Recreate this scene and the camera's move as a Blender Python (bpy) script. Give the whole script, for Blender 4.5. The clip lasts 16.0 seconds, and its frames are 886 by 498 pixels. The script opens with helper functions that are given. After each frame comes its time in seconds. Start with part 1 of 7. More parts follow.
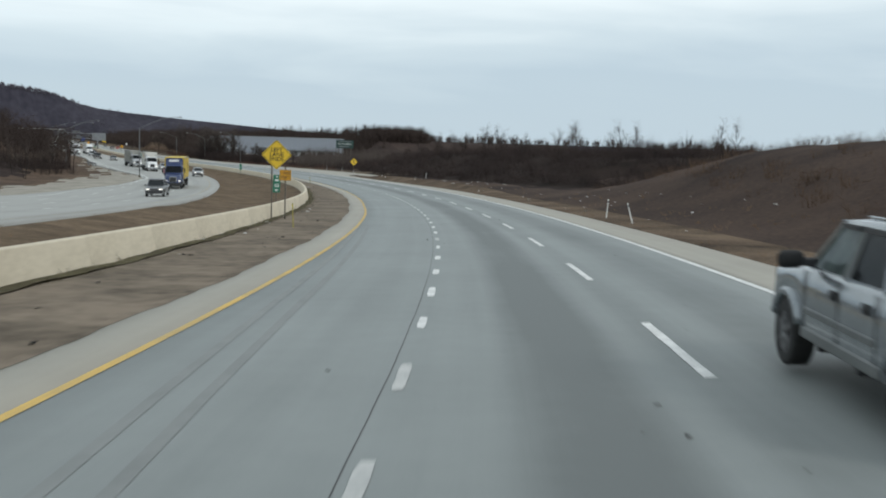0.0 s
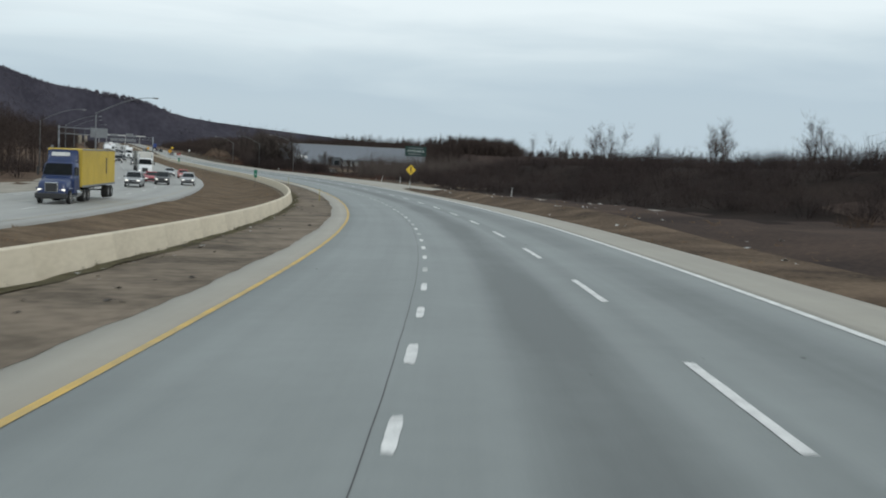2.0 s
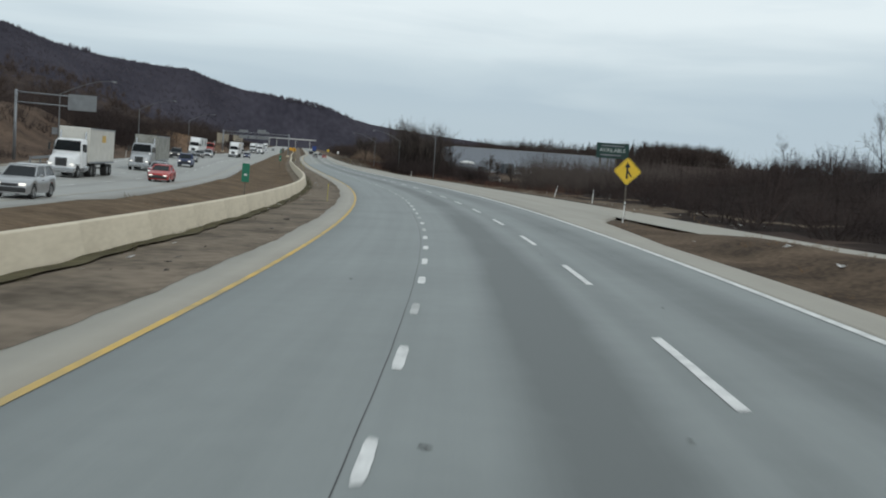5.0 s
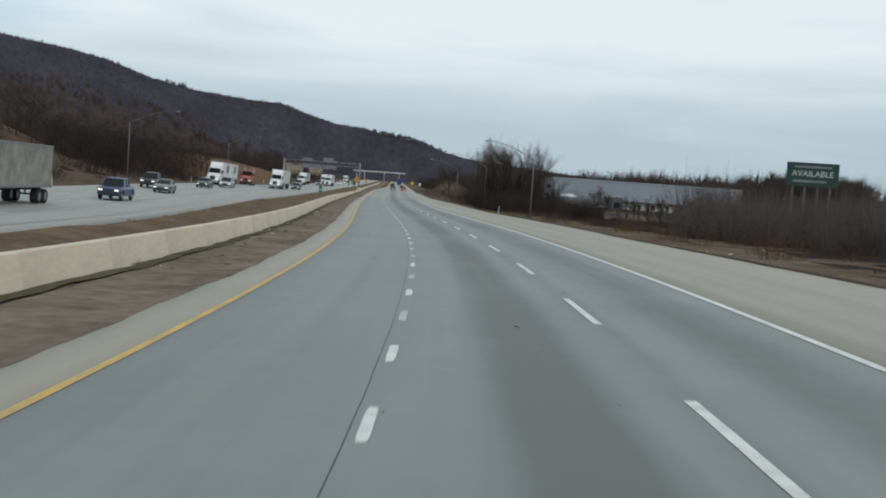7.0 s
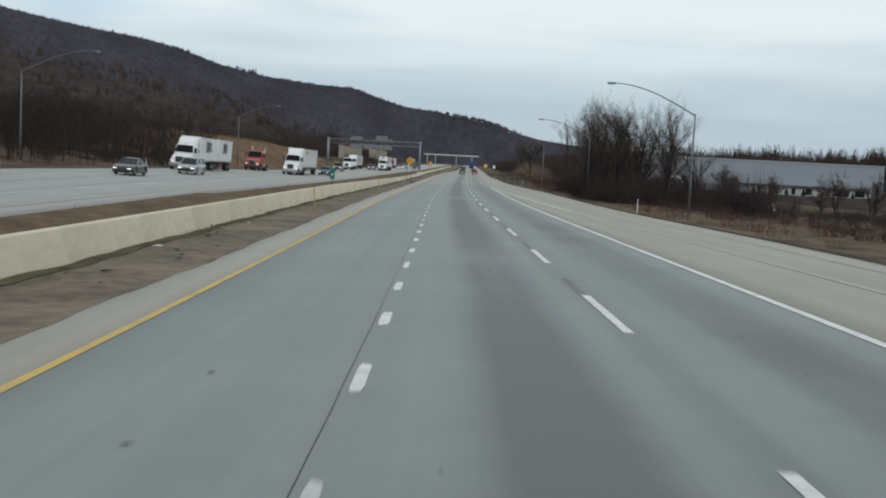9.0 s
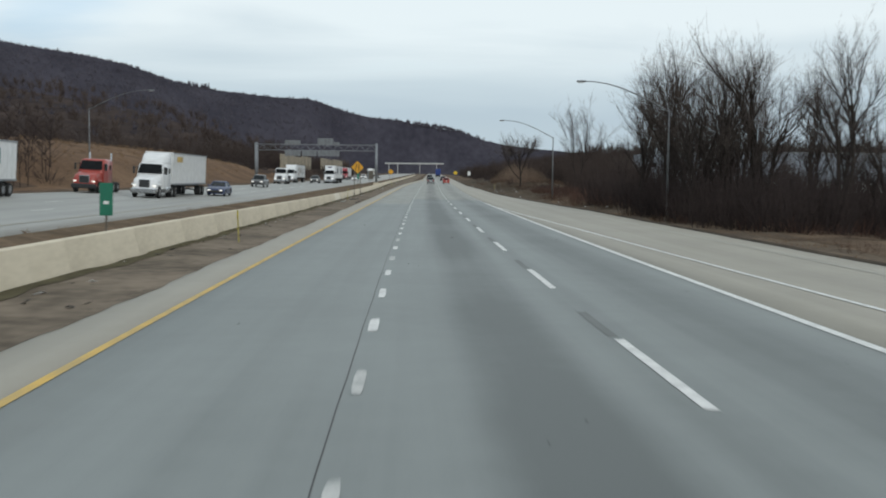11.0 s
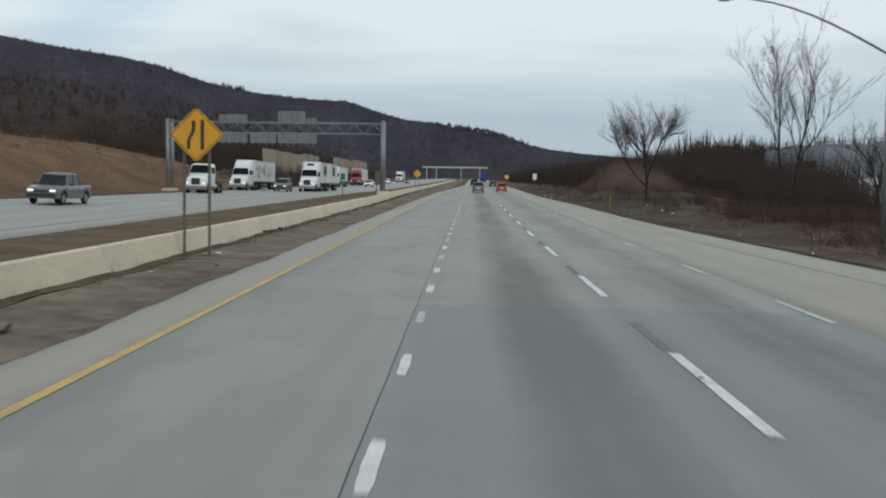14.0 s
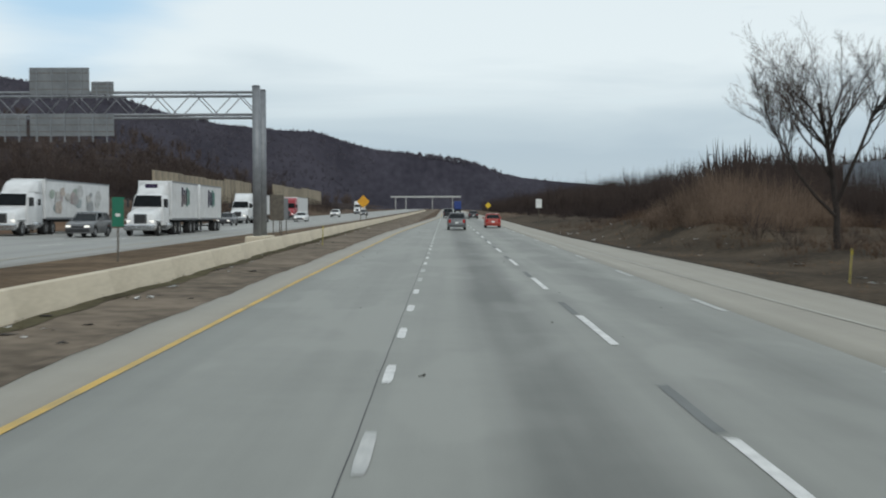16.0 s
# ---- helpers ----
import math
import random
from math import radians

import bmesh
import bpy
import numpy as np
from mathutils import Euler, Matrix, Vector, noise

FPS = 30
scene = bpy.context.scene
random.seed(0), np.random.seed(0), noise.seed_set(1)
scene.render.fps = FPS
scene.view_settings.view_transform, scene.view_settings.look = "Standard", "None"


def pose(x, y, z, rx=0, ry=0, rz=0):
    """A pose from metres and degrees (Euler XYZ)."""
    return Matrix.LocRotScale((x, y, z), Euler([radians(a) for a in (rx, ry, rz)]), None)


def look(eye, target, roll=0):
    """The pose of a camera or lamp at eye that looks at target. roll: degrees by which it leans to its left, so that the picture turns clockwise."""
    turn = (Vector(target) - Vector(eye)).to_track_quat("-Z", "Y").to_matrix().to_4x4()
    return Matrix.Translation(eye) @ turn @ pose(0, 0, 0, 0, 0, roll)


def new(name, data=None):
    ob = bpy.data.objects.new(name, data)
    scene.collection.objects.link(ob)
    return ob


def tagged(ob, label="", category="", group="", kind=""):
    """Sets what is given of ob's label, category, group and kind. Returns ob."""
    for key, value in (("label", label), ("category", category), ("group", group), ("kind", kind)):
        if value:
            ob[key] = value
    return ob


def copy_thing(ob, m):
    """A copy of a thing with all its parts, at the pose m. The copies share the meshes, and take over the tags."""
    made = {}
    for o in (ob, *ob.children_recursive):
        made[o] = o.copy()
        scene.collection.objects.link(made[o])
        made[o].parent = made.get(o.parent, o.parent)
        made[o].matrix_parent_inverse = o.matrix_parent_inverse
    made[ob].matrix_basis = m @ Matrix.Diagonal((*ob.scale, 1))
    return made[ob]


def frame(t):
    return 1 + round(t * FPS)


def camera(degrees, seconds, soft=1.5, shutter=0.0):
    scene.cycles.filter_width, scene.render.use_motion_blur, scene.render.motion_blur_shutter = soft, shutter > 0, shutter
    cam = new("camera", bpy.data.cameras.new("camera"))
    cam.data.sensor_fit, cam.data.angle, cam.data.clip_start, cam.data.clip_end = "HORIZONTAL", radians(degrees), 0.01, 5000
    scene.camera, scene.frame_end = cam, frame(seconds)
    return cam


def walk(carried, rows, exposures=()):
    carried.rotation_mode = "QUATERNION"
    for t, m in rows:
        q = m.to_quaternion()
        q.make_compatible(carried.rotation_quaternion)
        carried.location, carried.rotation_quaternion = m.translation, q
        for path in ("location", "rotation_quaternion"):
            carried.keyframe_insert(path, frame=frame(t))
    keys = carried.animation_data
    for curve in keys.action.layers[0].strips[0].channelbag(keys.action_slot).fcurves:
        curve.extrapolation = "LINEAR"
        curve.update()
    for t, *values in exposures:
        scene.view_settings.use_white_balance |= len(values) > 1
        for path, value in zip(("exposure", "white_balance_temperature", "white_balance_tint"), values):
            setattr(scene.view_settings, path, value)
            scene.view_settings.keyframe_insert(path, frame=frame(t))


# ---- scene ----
# ================= the road's line, in plan and height =================
STEP = 1.0
S_ALL = np.arange(-300.0, 5200.0, STEP)
KNOT = np.arange(-25.0, 600.0, 50.0)
BEND = np.array([1.916, 1.774, 1.636, 1.758, 1.672, 1.588, 1.317, 0.168, -0.303, -0.092, -0.092, -0.067, 0.0]) * 1e-3
SAG = np.array([0.787, 0.986, 1.121, 1.502, 1.146, 0.683, 0.343, 0.4, 0.056, 0.265, 0.553, 0.875, 0.0]) * 1e-4
_z = int(round((560 - S_ALL[0]) / STEP))
_f = int(round((400 - S_ALL[0]) / STEP))
R_H = np.cumsum(np.interp(S_ALL, KNOT, BEND, left=0.0, right=0.0)) * STEP
R_H -= R_H[_z]
R_X = np.cumsum(-np.sin(R_H)) * STEP
R_X -= R_X[_z]
R_Y = np.cumsum(np.cos(R_H)) * STEP
R_Y += 560 - R_Y[_z]
_g = np.cumsum(np.interp(S_ALL, KNOT, SAG, left=0.0, right=0.0)) * STEP
_g -= _g[_f]
_g *= np.interp(S_ALL, [0, 1300, 1900], [1, 1, 0])
R_Z = np.cumsum(_g) * STEP
R_Z -= R_Z[_f]


# the bend is banked: degrees by which the right side stands higher
BANK_S = np.array([-100.0, 0.0, 60.0, 130.0, 210.0, 260.0, 310.0, 345.0, 380.0, 450.0, 530.0, 600.0, 700.0])
BANK = np.array([0.8, 0.85, 1.15, 2.0, 1.6, 1.65, 1.45, 0.6, -0.2, -0.35, -1.0, -0.7, 0.0])


def turn_at(s):
    return float(np.interp(s, S_ALL, R_H))


def bank_at(s):
    return float(np.interp(s, BANK_S, BANK))


def bank_lift(s, off):
    """Height that the banking gives; the land beyond the verges lies level again."""
    return np.tan(np.radians(np.interp(s, BANK_S, BANK))) * np.interp(off, [-110, -60, -50, 24, 40, 110], [-52, -52, -50, 24, 30, 30])


def along(s, off, dz=0.0):
    """Arrays of places: s metres along the road, off metres to the right of its lane line, dz over its surface."""
    s, off, dz = np.broadcast_arrays(np.asarray(s, float), np.asarray(off, float), np.asarray(dz, float))
    h = np.interp(s, S_ALL, R_H)
    return np.stack([np.interp(s, S_ALL, R_X) + off * np.cos(h), np.interp(s, S_ALL, R_Y) + off * np.sin(h), np.interp(s, S_ALL, R_Z) + dz + bank_lift(s, off)], -1)


def spot(s, off, dz=0.0, turn=0.0, tilt=0.0):
    """A pose on the road, facing along it; turn: degrees to the left of that; tilt: degrees by which the right side stands higher."""
    x, y, z = along(s, off, dz)
    return pose(x, y, z, 0, 0, math.degrees(turn_at(s))) @ pose(0, 0, 0, 0, -tilt, 0) @ pose(0, 0, 0, 0, 0, turn)


# ================= camera =================
cam = camera(45.3, 16.0, soft=1.9, shutter=0.2)
# seconds, metres along the road, metres right of the lane line, yaw, pitch, roll
PATH = [
    (0.0, 9.99, 1.0, 3.23, -5.34, 0.7), (0.5, 26.07, 0.87, 2.82, -4.22, 1.53), (1.0, 42.12, 0.79, 2.78, -4.85, 1.45),
    (1.5, 58.16, 0.68, 2.05, -4.92, 1.21), (2.0, 74.18, 0.55, 1.7, -4.67, 1.46), (2.5, 90.2, 0.57, 1.11, -5.23, 0.96),
    (3.0, 106.2, 0.56, 1.09, -5.02, 1.71), (3.5, 122.21, 0.72, 2.14, -5.65, 2.1), (4.0, 138.23, 0.81, 2.35, -5.08, 1.74),
    (4.2, 144.64, 0.82, 2.32, -5.17, 2.03), (4.9, 167.05, 0.8, 2.1, -4.7, 2.2), (5.6, 189.46, 0.78, 1.9, -4.1, 2.5),
    (6.3, 211.87, 0.76, 1.67, -3.55, 2.7), (6.5, 218.29, 0.7, 1.35, -3.71, 2.46), (7.0, 234.42, 0.83, 1.26, -3.15, 2.29),
    (7.5, 250.6, 0.99, 1.83, -4.0, 3.53), (8.0, 266.83, 0.99, 2.47, -3.89, 3.26), (8.5, 283.13, 1.03, 1.95, -2.83, 2.71),
    (9.0, 299.5, 0.95, 0.56, -4.27, 1.4), (9.2, 306.0, 0.93, 0.1, -4.2, 1.3), (9.9, 329.1, 0.8, -0.6, -4.0, 1.0), (10.6, 352.2, 0.66, -1.5, -3.8, 0.7),
    (11.3, 375.41, 0.54, -2.16, -3.63, 0.34), (11.5, 381.98, 0.57, -2.02, -3.07, 0.05), (12.0, 398.36, 0.56, -1.82, -2.54, -0.73),
    (12.5, 414.73, 0.56, -1.02, -2.21, 0.01), (13.0, 431.08, 0.61, -0.37, -1.56, 0.68), (13.5, 447.41, 0.74, 0.32, -1.87, 0.67),
    (14.0, 463.7, 0.72, 1.12, -3.48, 1.23), (14.5, 479.96, 0.77, -0.02, -3.14, 0.8), (15.0, 496.19, 0.74, -0.52, -0.72, 1.3),
    (15.5, 512.42, 0.65, 0.05, -0.77, 1.36), (16.0, 528.63, 0.69, -0.03, -1.83, 0.86),
]
EYE = 2.307


def carried(s, off, yaw, pitch, roll):
    return spot(s, off, 0.0, 0.0, bank_at(s)) @ pose(0, 0, EYE, 90 + pitch, 0, yaw) @ pose(0, 0, 0, 0, 0, roll)


walk(cam, [(t, carried(*row)) for t, *row in PATH], [(0.0, 0.16), (1.0, 0.12), (2.0, 0.04), (3.5, 0.0), (4.2, 0.0), (6.3, -0.12), (7.0, -0.05), (9.2, -0.03), (11.3, 0.02), (12.0, 0.0), (13.5, -0.14), (14.5, -0.09), (16.0, -0.03)])

# ================= sky and sun: a thin, high overcast =================
SUN_EL, SUN_AZ = 34.0, 150.0
world = bpy.data.worlds.new("overcast_sky")
scene.world = world
world.use_nodes = True
wn, wl = world.node_tree.nodes, world.node_tree.links
wn.clear()


def wnode(kind, **values):
    n = wn.new(kind)
    for k, v in values.items():
        n.inputs[k].default_value = v
    return n


w_out = wn.new("ShaderNodeOutputWorld")
w_bg = wnode("ShaderNodeBackground", Strength=1.0)
w_sky = wn.new("ShaderNodeTexSky")
w_sky.sky_type = "NISHITA"
w_sky.sun_disc = False
w_sky.sun_elevation, w_sky.sun_rotation = radians(SUN_EL), radians(SUN_AZ)
w_dim = wn.new("ShaderNodeVectorMath")
w_dim.operation = "SCALE"
w_dim.inputs["Scale"].default_value = 0.12
w_tc = wn.new("ShaderNodeTexCoord")
w_sep = wn.new("ShaderNodeSeparateXYZ")
w_map = wn.new("ShaderNodeMapping")
w_map.inputs["Scale"].default_value = (1.6, 1.6, 11.0)
w_noise = wnode("ShaderNodeTexNoise", Scale=1.5, Detail=5.0, Roughness=0.5, Distortion=0.35)
w_mul = wn.new("ShaderNodeMath")
w_mul.operation = "MULTIPLY_ADD"
w_mul.inputs[1].default_value = 0.16
w_add = wn.new("ShaderNodeMath")
w_add.operation = "ADD"
w_ramp = wn.new("ShaderNodeValToRGB")
for _ in range(3):
    w_ramp.color_ramp.elements.new(0.5)
for el, (p, c) in zip(w_ramp.color_ramp.elements, [(0.0, (0.488, 0.595, 0.668)), (0.05, (0.472, 0.58, 0.660)), (0.095, (0.585, 0.69, 0.75)), (0.15, (0.81, 0.90, 0.93)), (1.0, (0.70, 0.79, 0.835))]):
    el.position, el.color = p, (*c, 1)
w_thin = wn.new("ShaderNodeValToRGB")
w_thin.color_ramp.elements[0].position, w_thin.color_ramp.elements[0].color = 0.62, (0.95, 0.95, 0.95, 1)
w_thin.color_ramp.elements[1].position, w_thin.color_ramp.elements[1].color = 0.78, (0.55, 0.55, 0.55, 1)
w_mix = wn.new("ShaderNodeMix")
w_mix.data_type = "RGBA"
wl.new(w_tc.outputs["Generated"], w_sep.inputs[0])
wl.new(w_tc.outputs["Generated"], w_map.inputs["Vector"])
wl.new(w_map.outputs[0], w_noise.inputs["Vector"])
wl.new(w_noise.outputs["Fac"], w_mul.inputs[0])
w_mul.inputs[2].default_value = -0.08
wl.new(w_mul.outputs[0], w_add.inputs[0])
wl.new(w_sep.outputs["Z"], w_add.inputs[1])
wl.new(w_add.outputs[0], w_ramp.inputs[0])
wl.new(w_noise.outputs["Fac"], w_thin.inputs[0])
wl.new(w_sky.outputs[0], w_dim.inputs[0])
wl.new(w_thin.outputs[0], w_mix.inputs["Factor"])
wl.new(w_dim.outputs[0], w_mix.inputs["A"])
wl.new(w_ramp.outputs[0], w_mix.inputs["B"])
# a rift in the cloud cover shows blue
w_rift = wn.new("ShaderNodeVectorMath")
w_rift.operation = "DISTANCE"
w_rift.inputs[1].default_value = (-0.326, 0.921, 0.208)
w_edge = wn.new("ShaderNodeMath")
w_edge.operation = "MULTIPLY_ADD"
w_edge.inputs[1].default_value = 0.16
w_soft = wn.new("ShaderNodeMapRange")
for k, v in enumerate((0.10, 0.20, 0.75, 0.0)):
    w_soft.inputs[k + 1].default_value = v
w_soft.interpolation_type = "SMOOTHSTEP"
w_blue = wn.new("ShaderNodeMix")
w_blue.data_type = "RGBA"
w_blue.inputs["B"].default_value = (0.36, 0.62, 0.86, 1)
wl.new(w_tc.outputs["Generated"], w_rift.inputs[0])
wl.new(w_noise.outputs["Fac"], w_edge.inputs[0])
wl.new(w_rift.outputs["Value"], w_edge.inputs[2])
wl.new(w_edge.outputs[0], w_soft.inputs[0])
wl.new(w_soft.outputs[0], w_blue.inputs["Factor"])
wl.new(w_mix.outputs["Result"], w_blue.inputs["A"])
wl.new(w_blue.outputs["Result"], w_bg.inputs["Color"])
wl.new(w_bg.outputs[0], w_out.inputs[0])

sun = new("sun", bpy.data.lights.new("sun", "SUN"))
sun.data.energy, sun.data.angle, sun.data.color = 0.8, radians(14), (1.0, 0.97, 0.92)
sun.matrix_world = look((0, 0, 0), (-math.cos(radians(SUN_EL)) * math.sin(radians(SUN_AZ)), -math.cos(radians(SUN_EL)) * math.cos(radians(SUN_AZ)), -math.sin(radians(SUN_EL))))


# ================= materials =================
MATS = {}


def mat(name, a, b=None, rough=0.8, metal=0.0, scale=4.0, fine=40.0, bump=0.0, coat=0.0, spread=0.0, stretch=(1, 1, 1), spec=0.5):
    """Two colours mixed by coarse and fine grain; bump: relief of the fine grain; spread: change from object to object."""
    if name in MATS:
        return MATS[name]
    m = bpy.data.materials.new(name)
    m.use_nodes = True
    n, l = m.node_tree.nodes, m.node_tree.links
    p = n["Principled BSDF"]
    p.inputs["Roughness"].default_value, p.inputs["Metallic"].default_value = rough, metal
    p.inputs["Coat Weight"].default_value = coat
    p.inputs["Specular IOR Level"].default_value = spec
    b = b or tuple(v * 0.8 for v in a)
    tc = n.new("ShaderNodeTexCoord")
    mp = n.new("ShaderNodeMapping")
    mp.inputs["Scale"].default_value = stretch
    l.new(tc.outputs["Object"], mp.inputs[0])
    big, small = n.new("ShaderNodeTexNoise"), n.new("ShaderNodeTexNoise")
    for t, sc, d in ((big, scale, 4), (small, fine, 3)):
        t.inputs["Scale"].default_value, t.inputs["Detail"].default_value = sc, d
        l.new(mp.outputs[0], t.inputs["Vector"])
    add = n.new("ShaderNodeMath")
    add.operation = "MULTIPLY_ADD"
    add.inputs[1].default_value = 0.4
    half = n.new("ShaderNodeMath")
    half.operation = "MULTIPLY"
    half.inputs[1].default_value = 0.6
    l.new(big.outputs["Fac"], half.inputs[0])
    l.new(small.outputs["Fac"], add.inputs[0])
    l.new(half.outputs[0], add.inputs[2])
    ramp = n.new("ShaderNodeValToRGB")
    ramp.color_ramp.elements[0].position, ramp.color_ramp.elements[0].color = 0.36, (*b, 1)
    ramp.color_ramp.elements[1].position, ramp.color_ramp.elements[1].color = 0.62, (*a, 1)
    l.new(add.outputs[0], ramp.inputs[0])
    colour = ramp.outputs[0]
    if spread:
        oi = n.new("ShaderNodeObjectInfo")
        hv = n.new("ShaderNodeHueSaturation")
        mm = n.new("ShaderNodeMapRange")
        mm.inputs["To Min"].default_value, mm.inputs["To Max"].default_value = 1 - spread, 1 + spread
        l.new(oi.outputs["Random"], mm.inputs["Value"])
        l.new(mm.outputs[0], hv.inputs["Value"])
        l.new(colour, hv.inputs["Color"])
        colour = hv.outputs[0]
    l.new(colour, p.inputs["Base Color"])
    if bump:
        bp = n.new("ShaderNodeBump")
        bp.inputs["Strength"].default_value, bp.inputs["Distance"].default_value = 0.6, bump
        l.new(add.outputs[0], bp.inputs["Height"])
        l.new(bp.outputs[0], p.inputs["Normal"])
    MATS[name] = m
    return m


def paint(name, colour, rough=0.35, metal=0.0, coat=0.6):
    return mat("paint_" + name, colour, tuple(v * 0.82 for v in colour), rough, metal, 1.5, 30.0, 0.0, coat * 0.4)


BARRIER = mat("barrier_concrete", (0.585, 0.515, 0.395), (0.50, 0.437, 0.335), 0.9, scale=0.25, fine=2.0, bump=0.0012, stretch=(1, 1, 0.5))
DIRT = mat("median_dirt", (0.212, 0.170, 0.130), (0.082, 0.066, 0.050), 0.95, spec=0.1, scale=0.33, fine=2.2, bump=0.012)
MOUND = mat("brown_mound", (0.076, 0.052, 0.041), (0.028, 0.021, 0.019), 0.95, spec=0.05, scale=0.11, fine=4.0, bump=0.05)
MEDIAN = mat("median_grass", (0.162, 0.116, 0.077), (0.076, 0.055, 0.037), 0.95, spec=0.05, scale=0.35, fine=2.2, bump=0.04)
FOOT = mat("barrier_foot_weeds", (0.120, 0.105, 0.062), (0.060, 0.052, 0.033), 0.95, spec=0.05, scale=0.5, fine=3.0, bump=0.03)
VERGE = mat("pale_verge", (0.165, 0.128, 0.094), (0.058, 0.044, 0.034), 0.95, spec=0.05, scale=0.13, fine=3.0, bump=0.04)
CROWNTWIG = mat("roadside_twigs", (0.105, 0.087, 0.077), (0.055, 0.044, 0.039), 0.95, spec=0.05, scale=0.5, fine=6.0)
GRASS = mat("dead_grass", (0.160, 0.115, 0.080), (0.042, 0.030, 0.022), 0.95, spec=0.05, scale=0.25, fine=6.0, bump=0.06)
TAN = mat("tan_grass", (0.180, 0.113, 0.070), (0.090, 0.057, 0.038), 0.95, spec=0.05, scale=0.12, fine=2.5, bump=0.15, stretch=(1, 1, 0.5))
GRAVEL = mat("pale_gravel", (0.34, 0.315, 0.27), (0.22, 0.20, 0.17), 0.95, spec=0.1, scale=0.3, fine=7.0, bump=0.01)
# Darker tone of the verge on its farther stretch.
DARKVERGE = mat("dark_verge", (0.102, 0.078, 0.056), (0.034, 0.027, 0.020), 0.95, spec=0.05, scale=0.16, fine=3.0, bump=0.05)
BANKGRASS = mat("bank_grass", (0.128, 0.088, 0.063), (0.050, 0.035, 0.028), 0.95, spec=0.05, scale=0.10, fine=1.6, bump=0.12)
# Near-black floor: its colour makes the thin brush above read as solid.
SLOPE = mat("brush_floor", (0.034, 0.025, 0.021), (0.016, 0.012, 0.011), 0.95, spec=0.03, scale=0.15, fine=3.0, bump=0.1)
# The blue-violet cast of distance haze is mixed into this colour.
HILL = mat("hazy_bare_woods", (0.058, 0.053, 0.067), (0.026, 0.024, 0.033), 1.0, spec=0.02, scale=0.010, fine=0.085)


def run_downhill(m, stretch):
    """Lets the grain of a material run down the slopes of the ridge, toward the foot of the valley."""
    n, l = m.node_tree.nodes, m.node_tree.links
    tc, mp = n["Texture Coordinate"], n["Mapping"]
    sep, com = n.new("ShaderNodeSeparateXYZ"), n.new("ShaderNodeCombineXYZ")
    l.new(tc.outputs["Object"], sep.inputs[0])
    dy = n.new("ShaderNodeMath")
    dy.operation = "SUBTRACT"
    dy.inputs[1].default_value = 400.0
    l.new(sep.outputs["Y"], dy.inputs[0])
    turn = n.new("ShaderNodeMath")
    turn.operation = "ARCTAN2"
    l.new(sep.outputs["X"], turn.inputs[0])
    l.new(dy.outputs[0], turn.inputs[1])
    wide = n.new("ShaderNodeMath")
    wide.operation = "MULTIPLY"
    wide.inputs[1].default_value = 2000.0
    l.new(turn.outputs[0], wide.inputs[0])
    away = n.new("ShaderNodeMath")
    away.operation = "MULTIPLY"
    away.inputs[1].default_value = stretch
    l.new(dy.outputs[0], away.inputs[0])
    l.new(wide.outputs[0], com.inputs["X"])
    l.new(away.outputs[0], com.inputs["Y"])
    l.new(com.outputs[0], mp.inputs[0])


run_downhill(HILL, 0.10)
WOODFLOOR = mat("wood_floor", (0.064, 0.047, 0.041), (0.024, 0.019, 0.019), 1.0, spec=0.02, scale=0.06, fine=0.5, stretch=(1, 0.25, 0.6))
WHITE = mat("white_marking", (0.72, 0.72, 0.70), (0.48, 0.48, 0.47), 0.7, scale=3.0, fine=28.0)
WORNWHITE = mat("worn_marking", (0.50, 0.50, 0.48), (0.33, 0.335, 0.33), 0.75, scale=2.0, fine=20.0)
FADEDLINE = mat("faded_marking", (0.42, 0.405, 0.36), (0.335, 0.32, 0.28), 0.8, scale=0.6, fine=10.0)
EDGEDARK = mat("dark_edge_strip", (0.075, 0.060, 0.046), (0.030, 0.025, 0.020), 0.95, spec=0.05, scale=0.4, fine=5.0, bump=0.02)
YELLOW = mat("yellow_marking", (0.60, 0.385, 0.085), (0.36, 0.275, 0.13), 0.75, scale=0.9, fine=14.0)
WORNYELLOW = mat("worn_yellow_marking", (0.40, 0.335, 0.225), (0.31, 0.275, 0.21), 0.8, scale=0.7, fine=12.0)
TAR = mat("tar_joint", (0.045, 0.046, 0.047), (0.028, 0.028, 0.028), 0.6, scale=3.0)
STAIN = mat("worn_wheel_band", (0.155, 0.163, 0.160), (0.115, 0.121, 0.119), 0.75, scale=0.5, fine=12.0)
GALV = mat("galvanised_steel", (0.25, 0.265, 0.28), (0.18, 0.19, 0.205), 0.5, 0.35, 3.0, 30.0)
LAMPSTEEL = mat("weathered_lamp_steel", (0.17, 0.178, 0.185), (0.12, 0.125, 0.13), 0.6, 0.3, 3.0, 30.0)
SIGNBACK = mat("sign_back_aluminium", (0.22, 0.235, 0.245), (0.155, 0.165, 0.175), 0.55, 0.3, 1.0, 12.0)
RUST = mat("weathered_post", (0.16, 0.14, 0.115), (0.09, 0.08, 0.066), 0.8, 0.2, 4.0, 25.0)
SIGNYEL = mat("sign_yellow", (0.74, 0.50, 0.03), (0.66, 0.44, 0.03), 0.5, scale=2.0)
SIGNAMB = mat("sign_amber", (0.72, 0.36, 0.02), (0.62, 0.30, 0.02), 0.5, scale=2.0)
SIGNGRN = mat("sign_green", (0.012, 0.17, 0.10), (0.010, 0.13, 0.08), 0.5, scale=2.0)
SIGNWHT = mat("sign_white", (0.75, 0.76, 0.74), (0.62, 0.63, 0.61), 0.5, scale=2.0)
